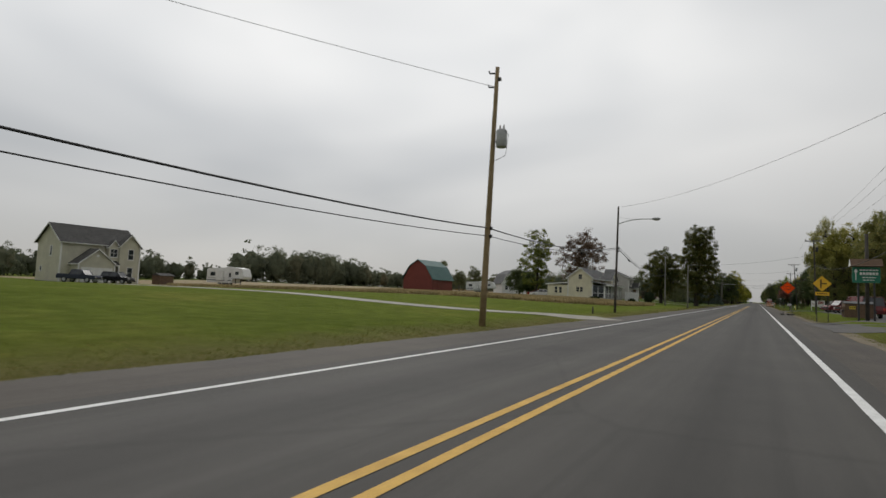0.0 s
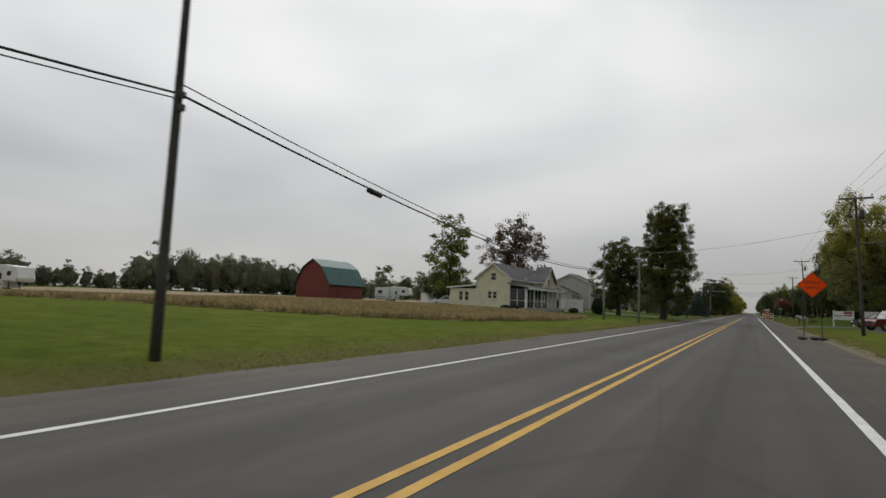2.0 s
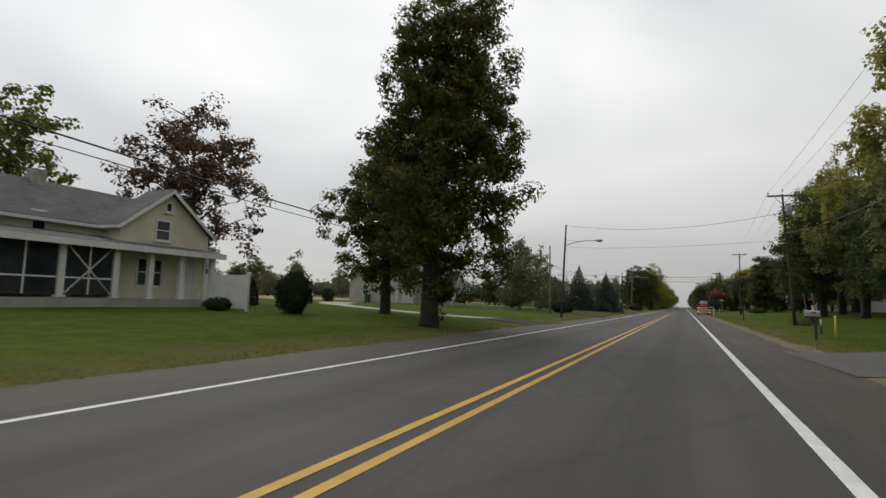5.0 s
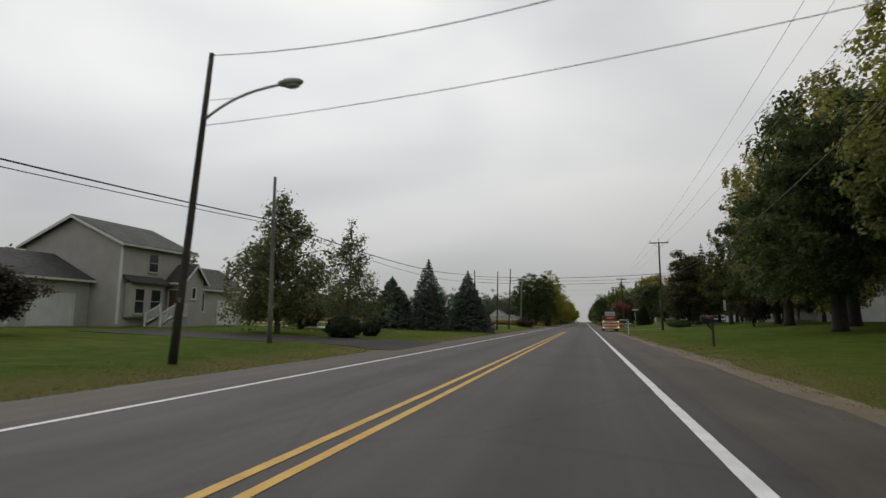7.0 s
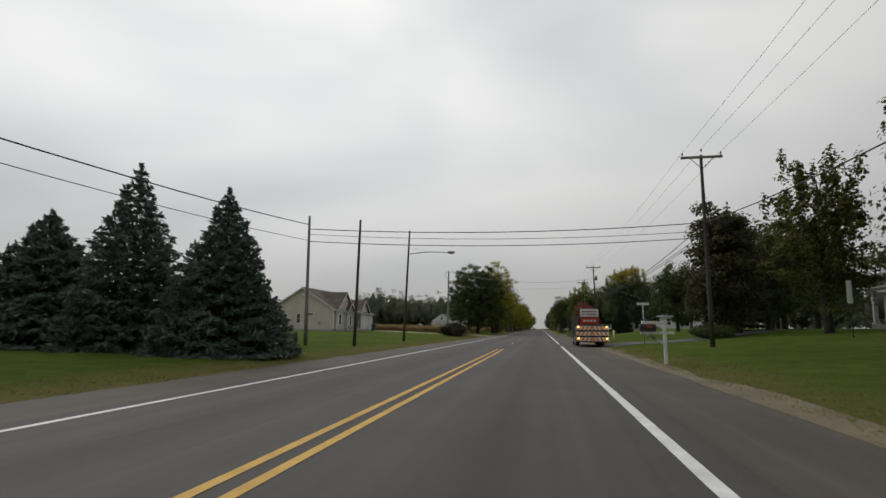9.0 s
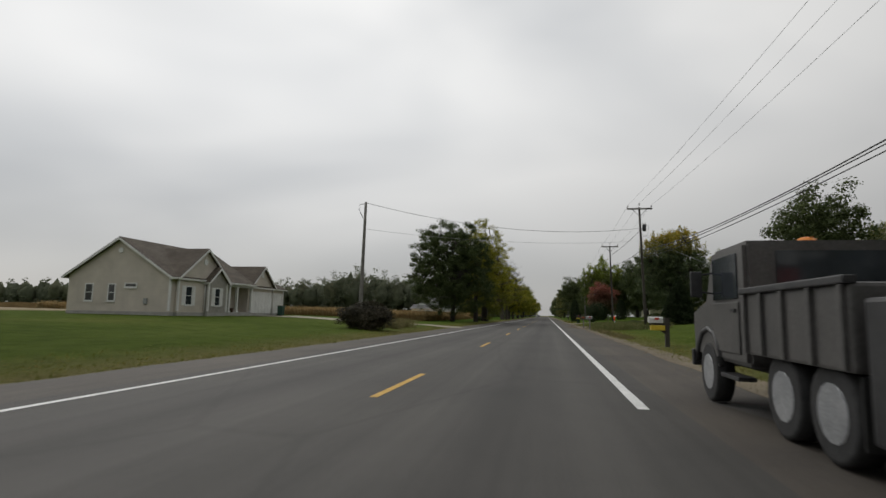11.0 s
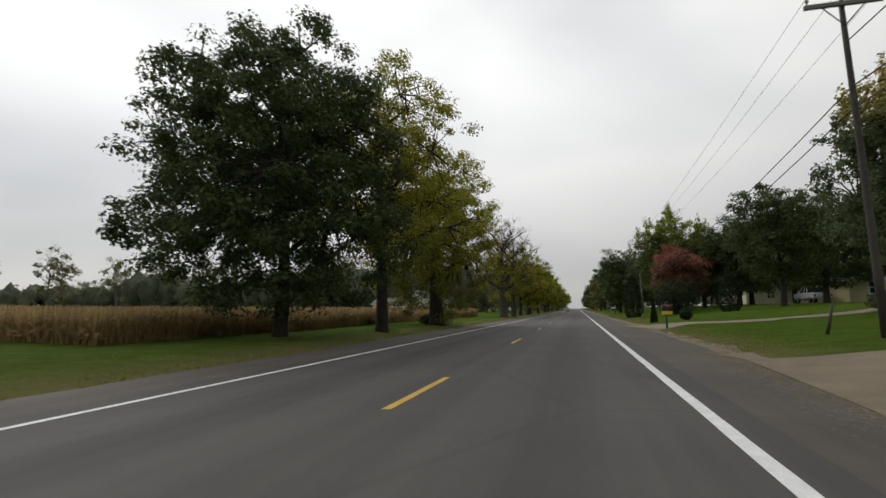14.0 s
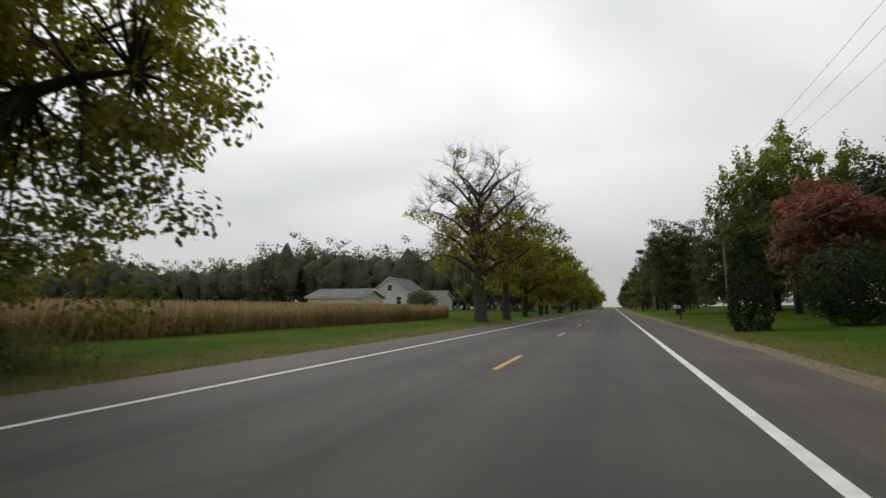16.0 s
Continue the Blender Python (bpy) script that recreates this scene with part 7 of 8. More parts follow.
def car(kind, x, y, rz, paint_key, label, category="car"):
    """A parked vehicle; local +y is its front."""
    c = thing("parked_" + ("car" if kind in ("sedan", "suv") else kind), (x, y, gz(x, y) + 0.03), label, category, rz=rz)
    if kind == "sedan":
        L, W, H, r = 4.6, 1.75, 1.42, 0.32
        low = [(-2.3, 0.35), (2.2, 0.32), (2.3, 0.55), (2.15, 0.78), (0.95, 0.92), (-1.5, 0.96), (-2.25, 0.9), (-2.32, 0.6)]
        cab = [(1.0, 0.9), (0.25, H), (-0.9, H), (-1.75, 0.94)]
    elif kind == "suv":
        L, W, H, r = 4.5, 1.8, 1.72, 0.36
        low = [(-2.2, 0.4), (2.15, 0.38), (2.22, 0.7), (2.1, 0.95), (0.95, 1.08), (-2.1, 1.1), (-2.24, 0.75)]
        cab = [(0.95, 1.06), (0.45, H), (-1.95, H), (-2.15, 1.08)]
    elif kind == "van":
        L, W, H, r = 5.2, 1.95, 2.0, 0.36
        low = [(-2.6, 0.42), (2.5, 0.4), (2.6, 0.75), (2.45, 1.05), (1.75, 1.18), (-2.55, 1.2), (-2.62, 0.8)]
        cab = [(1.75, 1.15), (0.95, H), (-2.5, H), (-2.58, 1.18)]
    else:
        L, W, H, r = 5.6, 1.95, 1.85, 0.4
        low = [(-2.8, 0.52), (2.7, 0.5), (2.8, 0.85), (2.7, 1.08), (1.25, 1.18), (-2.75, 1.16), (-2.82, 0.8)]
        cab = [(1.25, 1.16), (0.7, H), (-0.75, H), (-0.95, 1.15)]
    bm = bmesh.new()
    prism(bm, low, -W / 2, W / 2, "x")
    bmesh.ops.bevel(bm, geom=list(bm.edges), offset=0.06, segments=2, affect="EDGES", profile=0.6)
    body = part("body", bm, M[paint_key], c)
    t = 0.17
    bm = bmesh.new()
    n = len(cab)
    prism(bm, cab, -W / 2 + 0.05, W / 2 - 0.05, "x")
    for v in bm.verts:
        if v.co.z > H - 0.05:
            v.co.x *= 1 - t
    part("greenhouse", bm, M["glass"], body)
    # roof skin and pillars over the glass
    ymax, ymin = max(p[0] for p in cab if p[1] > H - 0.05), min(p[0] for p in cab if p[1] > H - 0.05)
    rw = (W / 2 - 0.05) * (1 - t)
    part("roof", bbox(-rw - 0.02, rw + 0.02, ymin - 0.04, ymax + 0.04, H - 0.05, H + 0.03, bev=0.03), M[paint_key], body)
    for s in (-1, 1):
        for (a, b) in (((cab[0][0], cab[0][1]), (ymax, H - 0.02)), ((cab[-1][0], cab[-1][1]), (ymin, H - 0.02)), (((ymax + ymin) / 2 - 0.1, 1.0), ((ymax + ymin) / 2 - 0.1, H - 0.02))):
            part("pillar", btube([(s * (W / 2 - 0.045), a[0], a[1]), (s * (rw + 0.005), b[0], b[1])], 0.045, 6), M[paint_key], body)
    if kind == "van":
        bm = bmesh.new()
        for s in (-1, 1):
            x0 = s * (W / 2 - 0.05)
            vs = [bm.verts.new(p) for p in ((x0 + s * 0.02, 0.3, 1.15), (x0 + s * 0.02, -2.5, 1.15), (s * (rw + 0.02), -2.45, H - 0.03), (s * (rw + 0.02), 0.3, H - 0.03))]
            vi = [bm.verts.new(v.co - Vector((s * 0.05, 0, 0))) for v in vs]
            fs = [bm.faces.new(vs), bm.faces.new(vi[::-1])]
            for k in range(4):
                fs.append(bm.faces.new((vs[k], vi[k], vi[(k + 1) % 4], vs[(k + 1) % 4])))
            bmesh.ops.recalc_face_normals(bm, faces=fs)
        side = part("side_panel", bm, M[paint_key], body)
        bm = bmesh.new()
        for s in (-1, 1):
            for i in range(6):
                box(bm, s * (W / 2 + 0.005) - 0.004, s * (W / 2 + 0.005) + 0.004, -1.6 + i * 0.3, -1.4 + i * 0.3, 0.92, 1.02)
        part("lettering", bm, M["white_paint"], side)
    if kind == "pickup":
        part("bed", bbox(-W / 2 + 0.12, W / 2 - 0.12, -2.7, -1.05, 1.12, 1.2), M["plastic_black"], body)
    for s in (-1, 1):
        front = max(p[0] for p in low)
        part("headlight", bbox(s * (W / 2 - 0.3) - 0.16, s * (W / 2 - 0.3) + 0.16, front - 0.14, front + 0.005, 0.66, 0.82, bev=0.03), M["porcelain"], body)
        part("tail_light", bbox(s * (W / 2 - 0.16) - 0.1, s * (W / 2 - 0.16) + 0.1, -front - 0.02, -front + 0.06, 0.72, 0.98, bev=0.02), M["red_board"], body)
        part("mirror", bbox(s * (W / 2 + 0.1) - 0.08, s * (W / 2 + 0.1) + 0.08, cab[0][0] - 0.4, cab[0][0] - 0.28, cab[0][1] + 0.04, cab[0][1] + 0.2, bev=0.02), M[paint_key], body)
    part("grille", bbox(-0.45, 0.45, max(p[0] for p in low) - 0.04, max(p[0] for p in low) + 0.012, 0.55, 0.78), M["plastic_black"], body)
    part("bumper", bbox(-W / 2 + 0.03, W / 2 - 0.03, max(p[0] for p in low) - 0.1, max(p[0] for p in low) + 0.05, 0.36, 0.52, bev=0.03), M["galv" if kind in ("pickup", "van") else paint_key], body)
    for s in (-1, 1):
        for yy in (-L * 0.29, L * 0.3):
            wheel(c, s * (W / 2 - 0.1), yy, r)
    return c


car("pickup", -82.0, 40.6, -60, "car_blue", "dark blue pickup truck parked before the garage", "pickup truck")
car("suv", -81.0, 45.4, -65, "car_black", "black estate car parked beside the pickup")
car("van", 11.0, 65.5, 12, "car_red", "dark red van with white lettering bars in the car park", "van")
car("suv", 12.6, 95.0, 118, "car_red", "dark red off-road car in the car park")
car("sedan", 13.2, 104.0, 112, "car_black", "black car parked at the grass")
car("sedan", 13.4, 89.5, 122, "car_red", "dark red car in the car park")
car("pickup", 17.6, 84.0, 175, "car_silver", "silver pickup truck in the car park", "pickup truck")
car("sedan", -35.6, 104.5, 110, "car_white", "white car parked beside the farmhouse")
car("sedan", -40.5, 116, 80, "car_bright_red", "red car parked behind the farmhouse")
car("suv", 30.6, 298.5, 25, "car_white", "white boxy off-road car beside the house")
car("pickup", 28.6, 319.5, 0, "car_white", "white pickup truck beside the yellow house", "pickup truck")
car("suv", -27.3, 180.0, 60, "car_black", "dark off-road car behind the birches")
car("sedan", -1.9, 470.0, 180, "car_silver", "oncoming silver car far along the road")


def camper(x, y, rz, label, L=9.5, size=1.0):
    """A fifth-wheel travel trailer: raised nose, dark windows, grey stripes."""
    c = thing("camper_trailer", (x, y, gz(x, y) + 0.0), label, "camper trailer", rz=rz, scale=size)
    h = L / 2
    bm = bmesh.new()
    prism(bm, [(-h, 0.65), (h - 2.6, 0.65), (h - 2.5, 1.45), (h - 0.2, 1.45), (h, 1.9), (h - 0.5, 3.35), (h - 2.4, 3.6), (-h + 0.2, 3.3), (-h, 3.0)], -1.2, 1.2, "x")
    bmesh.ops.bevel(bm, geom=list(bm.edges), offset=0.08, segments=2, affect="EDGES")
    b = part("body", bm, M["trailer_white"], c)
    for s in (-1, 1):
        for (a0, a1, z0, z1) in ((-h + 0.9, -h + 2.0, 1.9, 2.6), (-1.2, -0.5, 1.9, 2.6), (0.9, 1.35, 1.7, 2.5), (h - 1.9, h - 1.2, 2.2, 2.8)):
            w = part("window", bbox(s * 1.2 - 0.02, s * 1.2 + 0.02, a0, a1, z0, z1), M["glass"], b)
        part("door", bbox(s * 1.2 - 0.018, s * 1.2 + 0.018, 0.0, 0.65, 0.75, 2.65), M["trailer_white"], b)
        part("stripe", bbox(s * 1.2 - 0.012, s * 1.2 + 0.012, -h + 0.1, h - 2.7, 1.0, 1.25), M["trailer_grey"], b)
        part("stripe", bbox(s * 1.2 - 0.012, s * 1.2 + 0.012, -h + 0.3, h - 0.9, 1.5, 1.58), M["trailer_grey"], b)
        for yy in (-1.3, -0.4):
            wheel(c, s * 1.0, yy, 0.36)
        part("landing_leg", bbox(s * 0.7 - 0.05, s * 0.7 + 0.05, h - 2.2, h - 2.1, -0.05, 1.45), M["dark_metal"], c)
    part("slide_out", bbox(1.2, 1.45, -h + 2.4, -h + 3.9, 1.1, 2.9), M["trailer_white"], b)
    part("air_conditioner", bbox(-0.4, 0.4, -0.5, 0.5, 3.4, 3.68, bev=0.06), M["trailer_white"], b)
    part("hitch", bbox(-0.15, 0.15, h - 1.4, h - 1.1, 1.0, 1.46), M["dark_metal"], b)


camper(-90.3, 72.5, -78, "white fifth-wheel camper trailer parked on the lawn", 8.4, 1.08)
camper(-59.3, 125.0, -80, "white camper trailer parked beside the barn", 9.0, 0.83)

s = thing("dumpster", (10.0, 60.0, gz(10.0, 60.0)), "dark brown steel dumpster beside the car park", "dumpster")
bm = bmesh.new()
prism(bm, [(-1.0, 0.12), (0.9, 0.12), (1.0, 1.2), (0.6, 1.5), (-1.0, 1.3)], -1.05, 1.05, "x")
b = part("body", bm, M["brown_board"], s)
for yy in (-0.9, -0.3, 0.3, 0.85):
    part("rib", bbox(-1.09, 1.09, yy - 0.05, yy + 0.05, 0.15, 1.05), M["brown_board"], b)
part("lid", prism(bmesh.new(), [(-1.05, 1.31), (0.62, 1.52), (0.62, 1.56), (-1.05, 1.36)], -1.1, 1.1, "x"), M["plastic_black"], s)
part("label_plate", bbox(-0.75, -0.3, -1.02, -1.004, 0.85, 1.1), M["yellow_plastic"], b, "yellow plate")
bm = bmesh.new()
for i in range(3):
    box(bm, -0.7 + i * 0.14, -0.6 + i * 0.14, -1.028, -1.021, 0.94, 1.02)
part("lettering", bm, M["ink"], b)
for sx in (-1, 1):
    part("fork_pocket", bbox(sx * 1.16 - 0.07, sx * 1.16 + 0.07, -0.6, 0.6, 0.6, 0.78), M["dark_metal"], b)

s = thing("shed", on(-86.5, 56.0, 0), "small dark wooden shed on the lawn", "shed")
part("wall", bbox(-1.2, 1.2, -1.2, 1.2, 0, 1.6), M["brown_board"], s)
part("roof", prism(bmesh.new(), [(-1.35, 1.55), (1.35, 1.55), (0, 2.0)], -1.35, 1.35, "y"), M["roof_dark"], s)
s = thing("shed", on(-95, 32.5, 0), "small brown shed behind the beige house", "shed")
part("wall", bbox(-1.6, 1.6, -1.5, 1.5, 0, 2.0), M["brown_board"], s)
part("roof", prism(bmesh.new(), [(-1.8, 1.95), (1.8, 1.95), (0, 2.7)], -1.7, 1.7, "y"), M["roof_dark"], s)


def work_truck():
    """A parked road-works truck that carries a crash cushion with striped boards and a message board."""
    t = thing("work_truck", (5.6, 200.6, 0.0), "dark road-works truck with striped crash cushion and message board", "truck", scale=0.86)
    # crash cushion at the rear
    cu = part("crash_cushion", bbox(-1.2, 1.2, 0.0, 2.2, 0.35, 1.55, bev=0.04), M["dark_metal"], t)
    for row, z in enumerate((0.42, 0.85, 1.28)):
        b = part("board", bbox(-1.22, 1.22, -0.03, -0.002, z, z + 0.3), M["chevron_white"], cu)
        for k in range(8):
            x = -1.2 + k * 0.31
            d = 0.16 if x < -0.05 else -0.16
            x0, x1 = x + 0.02, x + 0.17
            x0, x1 = max(-1.2, min(1.2, x0)), max(-1.2, min(1.2, x1))
            pts = [(x0, z + 0.01), (x1, z + 0.01), (min(1.2, max(-1.2, x1 + d)), z + 0.29), (min(1.2, max(-1.2, x0 + d)), z + 0.29)]
            part("stripe", prism(bmesh.new(), pts, -0.036, -0.0305, "y"), M["chevron_orange"], b)
    for sx in (-1.05, 1.05):
        for z in (0.62, 1.5):
            part("lamp", ball(bmesh.new(), (sx, -0.06, z), 0.07, 1, 0.6, 1), M["lamp_amber"], cu, "lit amber lamp")
    # chassis, bed and cab
    part("chassis", bbox(-0.5, 0.5, 2.2, 7.9, 0.55, 0.85), M["dark_metal"], t)
    bed = part("bed", bbox(-1.2, 1.2, 2.4, 5.0, 0.9, 1.7, bev=0.04), M["truck_grey"], t)
    bm = bmesh.new()
    prism(bm, [(5.2, 0.7), (7.9, 0.7), (7.95, 1.5), (7.1, 1.7), (6.7, 2.45), (5.2, 2.45)], -1.1, 1.1, "x")
    bmesh.ops.bevel(bm, geom=list(bm.edges), offset=0.06, segments=2, affect="EDGES")
    cab = part("cab", bm, M["truck_grey"], t)
    part("rear_window", bbox(-0.7, 0.7, 5.17, 5.21, 1.75, 2.3), M["glass"], cab)
    for s in (-1, 1):
        part("side_window", bbox(s * 1.1 - 0.02, s * 1.1 + 0.02, 5.5, 6.6, 1.65, 2.3), M["glass"], cab)
        door = part("door", bbox(s * 1.112 - 0.012, s * 1.112 + 0.012, 5.45, 6.65, 0.86, 1.6, bev=0.01), M["truck_grey"], cab)
        part("handle", bbox(s * 1.14 - 0.015, s * 1.14 + 0.015, 5.52, 5.7, 1.46, 1.5), M["dark_metal"], door)
        part("step", bbox(s * 1.02 - 0.12, s * 1.02 + 0.12, 5.5, 6.3, 0.48, 0.54, bev=0.01), M["dark_metal"], t)
        bm = bbox(s * 1.36 - 0.09, s * 1.36 + 0.09, 6.62, 6.68, 1.7, 2.12, bev=0.02)
        tube(bm, [(s * 1.08, 6.6, 1.75), (s * 1.36, 6.65, 1.8)], 0.016, 6)
        tube(bm, [(s * 1.08, 6.6, 2.1), (s * 1.36, 6.65, 2.05)], 0.016, 6)
        part("mirror", bm, M["dark_metal"], cab)
        for yy in (2.5, 3.1, 3.75, 4.35, 4.9):
            part("rib", bbox(s * 1.215 - 0.03, s * 1.215 + 0.03, yy - 0.04, yy + 0.04, 0.92, 1.68, bev=0.01), M["truck_grey"], bed)
        part("rail", bbox(s * 1.2 - 0.06, s * 1.2 + 0.06, 2.38, 5.02, 1.68, 1.76, bev=0.015), M["dark_metal"], bed)
        part("mudflap", bbox(s * 0.98 - 0.16, s * 0.98 + 0.16, 2.42, 2.44, 0.25, 0.88), M["plastic_black"], t)
        arch = [(6.35, 0.62), (6.42, 0.9), (6.68, 1.12), (7.0, 1.19), (7.32, 1.12), (7.58, 0.9), (7.65, 0.62)]
        part("wheel_arch", btube([(s * 1.1, a, b) for a, b in arch], [0.05] * 7, 6), M["plastic_black"], cab)
        for yy in (3.0, 4.1, 7.0):
            wheel(t, s * 0.98, yy, 0.48, 0.28)
    part("windscreen", prism(bmesh.new(), [(7.06, 1.78), (7.1, 1.78), (6.77, 2.38), (6.73, 2.38)], -0.95, 0.95, "x"), M["glass"], cab)
    part("front_bumper", bbox(-1.12, 1.12, 7.95, 8.08, 0.5, 0.8, bev=0.03), M["dark_metal"], t)
    part("beacon", ball(bmesh.new(), (0, 5.9, 2.5), 0.11, 1.4, 1, 0.8), M["chevron_orange"], cab)
    # message board above the bed
    part("mast", bbox(-0.08, 0.08, 2.5, 2.66, 1.7, 2.9), M["dark_metal"], t)
    red = part("arrow_board", bbox(-0.72, 0.72, 2.3, 2.42, 1.75, 2.3), M["red_board"], t, "red panel")
    bm = bmesh.new()
    for k in range(4):
        box(bm, -0.5 + k * 0.27, -0.32 + k * 0.27, 2.29, 2.298, 1.95, 2.1)
    part("lettering", bm, M["white_paint"], red)
    white = part("sign_panel", bbox(-0.72, 0.72, 2.3, 2.42, 2.36, 2.98), M["white_paint"], t, "white panel")
    bm = bmesh.new()
    for j in range(2):
        for k in range(6):
            box(bm, -0.58 + k * 0.2, -0.44 + k * 0.2, 2.29, 2.298, 2.5 + j * 0.2, 2.6 + j * 0.2)
    part("lettering", bm, M["ink_faded"], white)


work_truck()


# ---- crops, weeds and far woods ----
def stuff(name, quads, material, label, category):
    n = len(quads)
    ob = raw(name, quads.reshape(-1, 3), np.arange(4 * n).reshape(n, 4), material)
    return tagged(ob, label, category, kind="stuff")


def inside(poly, x, y):
    c = np.zeros(len(x), bool)
    for (ax, ay), (bx, by) in zip(poly, poly[1:] + poly[:1]):
        hit = ((ay > y) != (by > y)) & (x < (bx - ax) * (y - ay) / (by - ay + 1e-12) + ax)
        c ^= hit
    return c


gz_v = np.vectorize(gz)


def crop_sheet(name, poly, h, material, label, step=2.0, wob=0.12):
    """The closed canopy of a crop: an uneven sheet at plant height with sides down to the ground."""
    xs = np.arange(min(p[0] for p in poly), max(p[0] for p in poly) + step, step)
    ys = np.arange(min(p[1] for p in poly), max(p[1] for p in poly) + step, step)
    X, Y = np.meshgrid(xs, ys)
    keep = inside(poly, (X[:-1, :-1] + step / 2).ravel(), (Y[:-1, :-1] + step / 2).ravel()).reshape(X[:-1, :-1].shape)
    idx, verts, faces = {}, [], []

    def vert(i, j, low):
        k = (i, j, low)
        if k not in idx:
            x, y = xs[j], ys[i]
            idx[k] = len(verts)
            z = gz(x, y) - 0.05 if low else gz(x, y) + h + wob * noise.noise((x * 0.5, y * 0.5, 1.0)) + wob * noise.noise((x * 2.1, y * 2.1, 5.0))
            verts.append((x, y, z))
        return idx[k]

    for i in range(keep.shape[0]):
        for j in range(keep.shape[1]):
            if not keep[i, j]:
                continue
            faces.append((vert(i, j, 0), vert(i, j + 1, 0), vert(i + 1, j + 1, 0), vert(i + 1, j, 0)))
            for di, dj, a, b in ((-1, 0, (i, j), (i, j + 1)), (1, 0, (i + 1, j + 1), (i + 1, j)), (0, -1, (i + 1, j), (i, j)), (0, 1, (i, j + 1), (i + 1, j + 1))):
                ii, jj = i + di, j + dj
                if ii < 0 or jj < 0 or ii >= keep.shape[0] or jj >= keep.shape[1] or not keep[ii, jj]:
                    faces.append((vert(*a, 1), vert(*b, 1), vert(*b, 0), vert(*a, 0)))
    ob = raw(name, verts, faces, material)
    return tagged(ob, label, "crop field", kind="stuff")


def blades(r, x, y, z, h, w, lean=0.35, taper=0.15):
    """Upright narrow quads on the ground."""
    n = len(x)
    a = r.rand(n) * 2 * math.pi
    hh = h * (0.6 + 0.8 * r.rand(n))
    dx, dy = np.cos(a) * w / 2, np.sin(a) * w / 2
    lx, ly = r.normal(size=n) * lean * hh, r.normal(size=n) * lean * hh
    q = np.zeros((n, 4, 3))
    q[:, 0] = np.stack([x - dx, y - dy, z], 1)
    q[:, 1] = np.stack([x + dx, y + dy, z], 1)
    q[:, 2] = np.stack([x + lx + dx * taper, y + ly + dy * taper, z + hh], 1)
    q[:, 3] = np.stack([x + lx - dx * taper, y + ly - dy * taper, z + hh], 1)
    return q


def crops():
    r = np.random.RandomState(5)
    corn = [(-12.6, 262.6), (-12.2, 275), (-12.6, 300), (-12.0, 318), (-13, 332), (-22, 337), (-70, 352), (-150, 352), (-150, 266.5), (-60, 265.5)]
    crop_sheet("maize_canopy", [(-13.6, 263.8), (-13.4, 300), (-13.4, 318), (-14.4, 331), (-23, 336), (-70, 350), (-148, 350), (-148, 268), (-60, 267)], 0.78, M["corn_mass"], "ripe brown maize field", 2.0)
    # standing plants along the visible edges and thinner over the field
    n = 60000
    x = np.concatenate([-12.0 - 7.5 * r.rand(n) ** 1.6, -12.5 - 60 * r.rand(n // 2), -13 - 60 * r.rand(20000)])
    y = np.concatenate([262 + 72 * r.rand(n), 262.6 + 5 * r.rand(n // 2) ** 1.5, 264 + 80 * r.rand(20000)])
    k = inside(corn, x, y)
    x, y = x[k], y[k]
    z = gz_v(x, y)
    q1 = blades(r, x, y, z, 0.88, 0.05, 0.16, 0.4)
    m = len(x)
    lf = Leafy(6)
    lf.leaves(np.stack([x + r.normal(size=m) * 0.14, y + r.normal(size=m) * 0.14, z + 0.15 + 0.75 * r.rand(m)], 1), 0.075, 0.5, 4.0)
    stuff("maize_plants", np.concatenate([q1, lf.lv[0]]), M["corn"], "dry brown maize plants at the field edge", "maize")
    soy1 = [(-10.8, 76), (-11.5, 89), (-20, 92), (-31, 92), (-40, 100), (-62, 112), (-150, 112), (-150, 46), (-62, 46), (-37, 52.5), (-24, 54.8), (-16.5, 60), (-12.6, 67)]
    soy2 = [(-62, 133), (-50, 150), (-50, 262), (-160, 264), (-160, 113), (-86, 113), (-86, 133)]
    for poly in (soy1, soy2):
        crop_sheet("soybean_canopy", poly, 0.03, M["crop_soil"], "low dry brown soybean field behind the lawn", 1.0 if poly is soy1 else 2.0, 0.025)
    n = 130000
    x, y = -10 - 60 * r.rand(n) ** 1.35, 33 + 70 * r.rand(n)
    k = inside(soy1, x, y)
    x, y = x[k], y[k]
    z = gz_v(x, y)
    q = np.concatenate([blades(r, x, y, z, 0.32, 0.10, 0.5, 0.8), blades(r, x + 0.1, y, z, 0.3, 0.08, 0.5, 0.6)])
    stuff("soybean_plants", q, M["soy"], "dry brown soybean plants", "soybeans")


def noise_row(y):
    return np.array([noise.noise((v * 0.7, 4.0, 1.0)) for v in y])


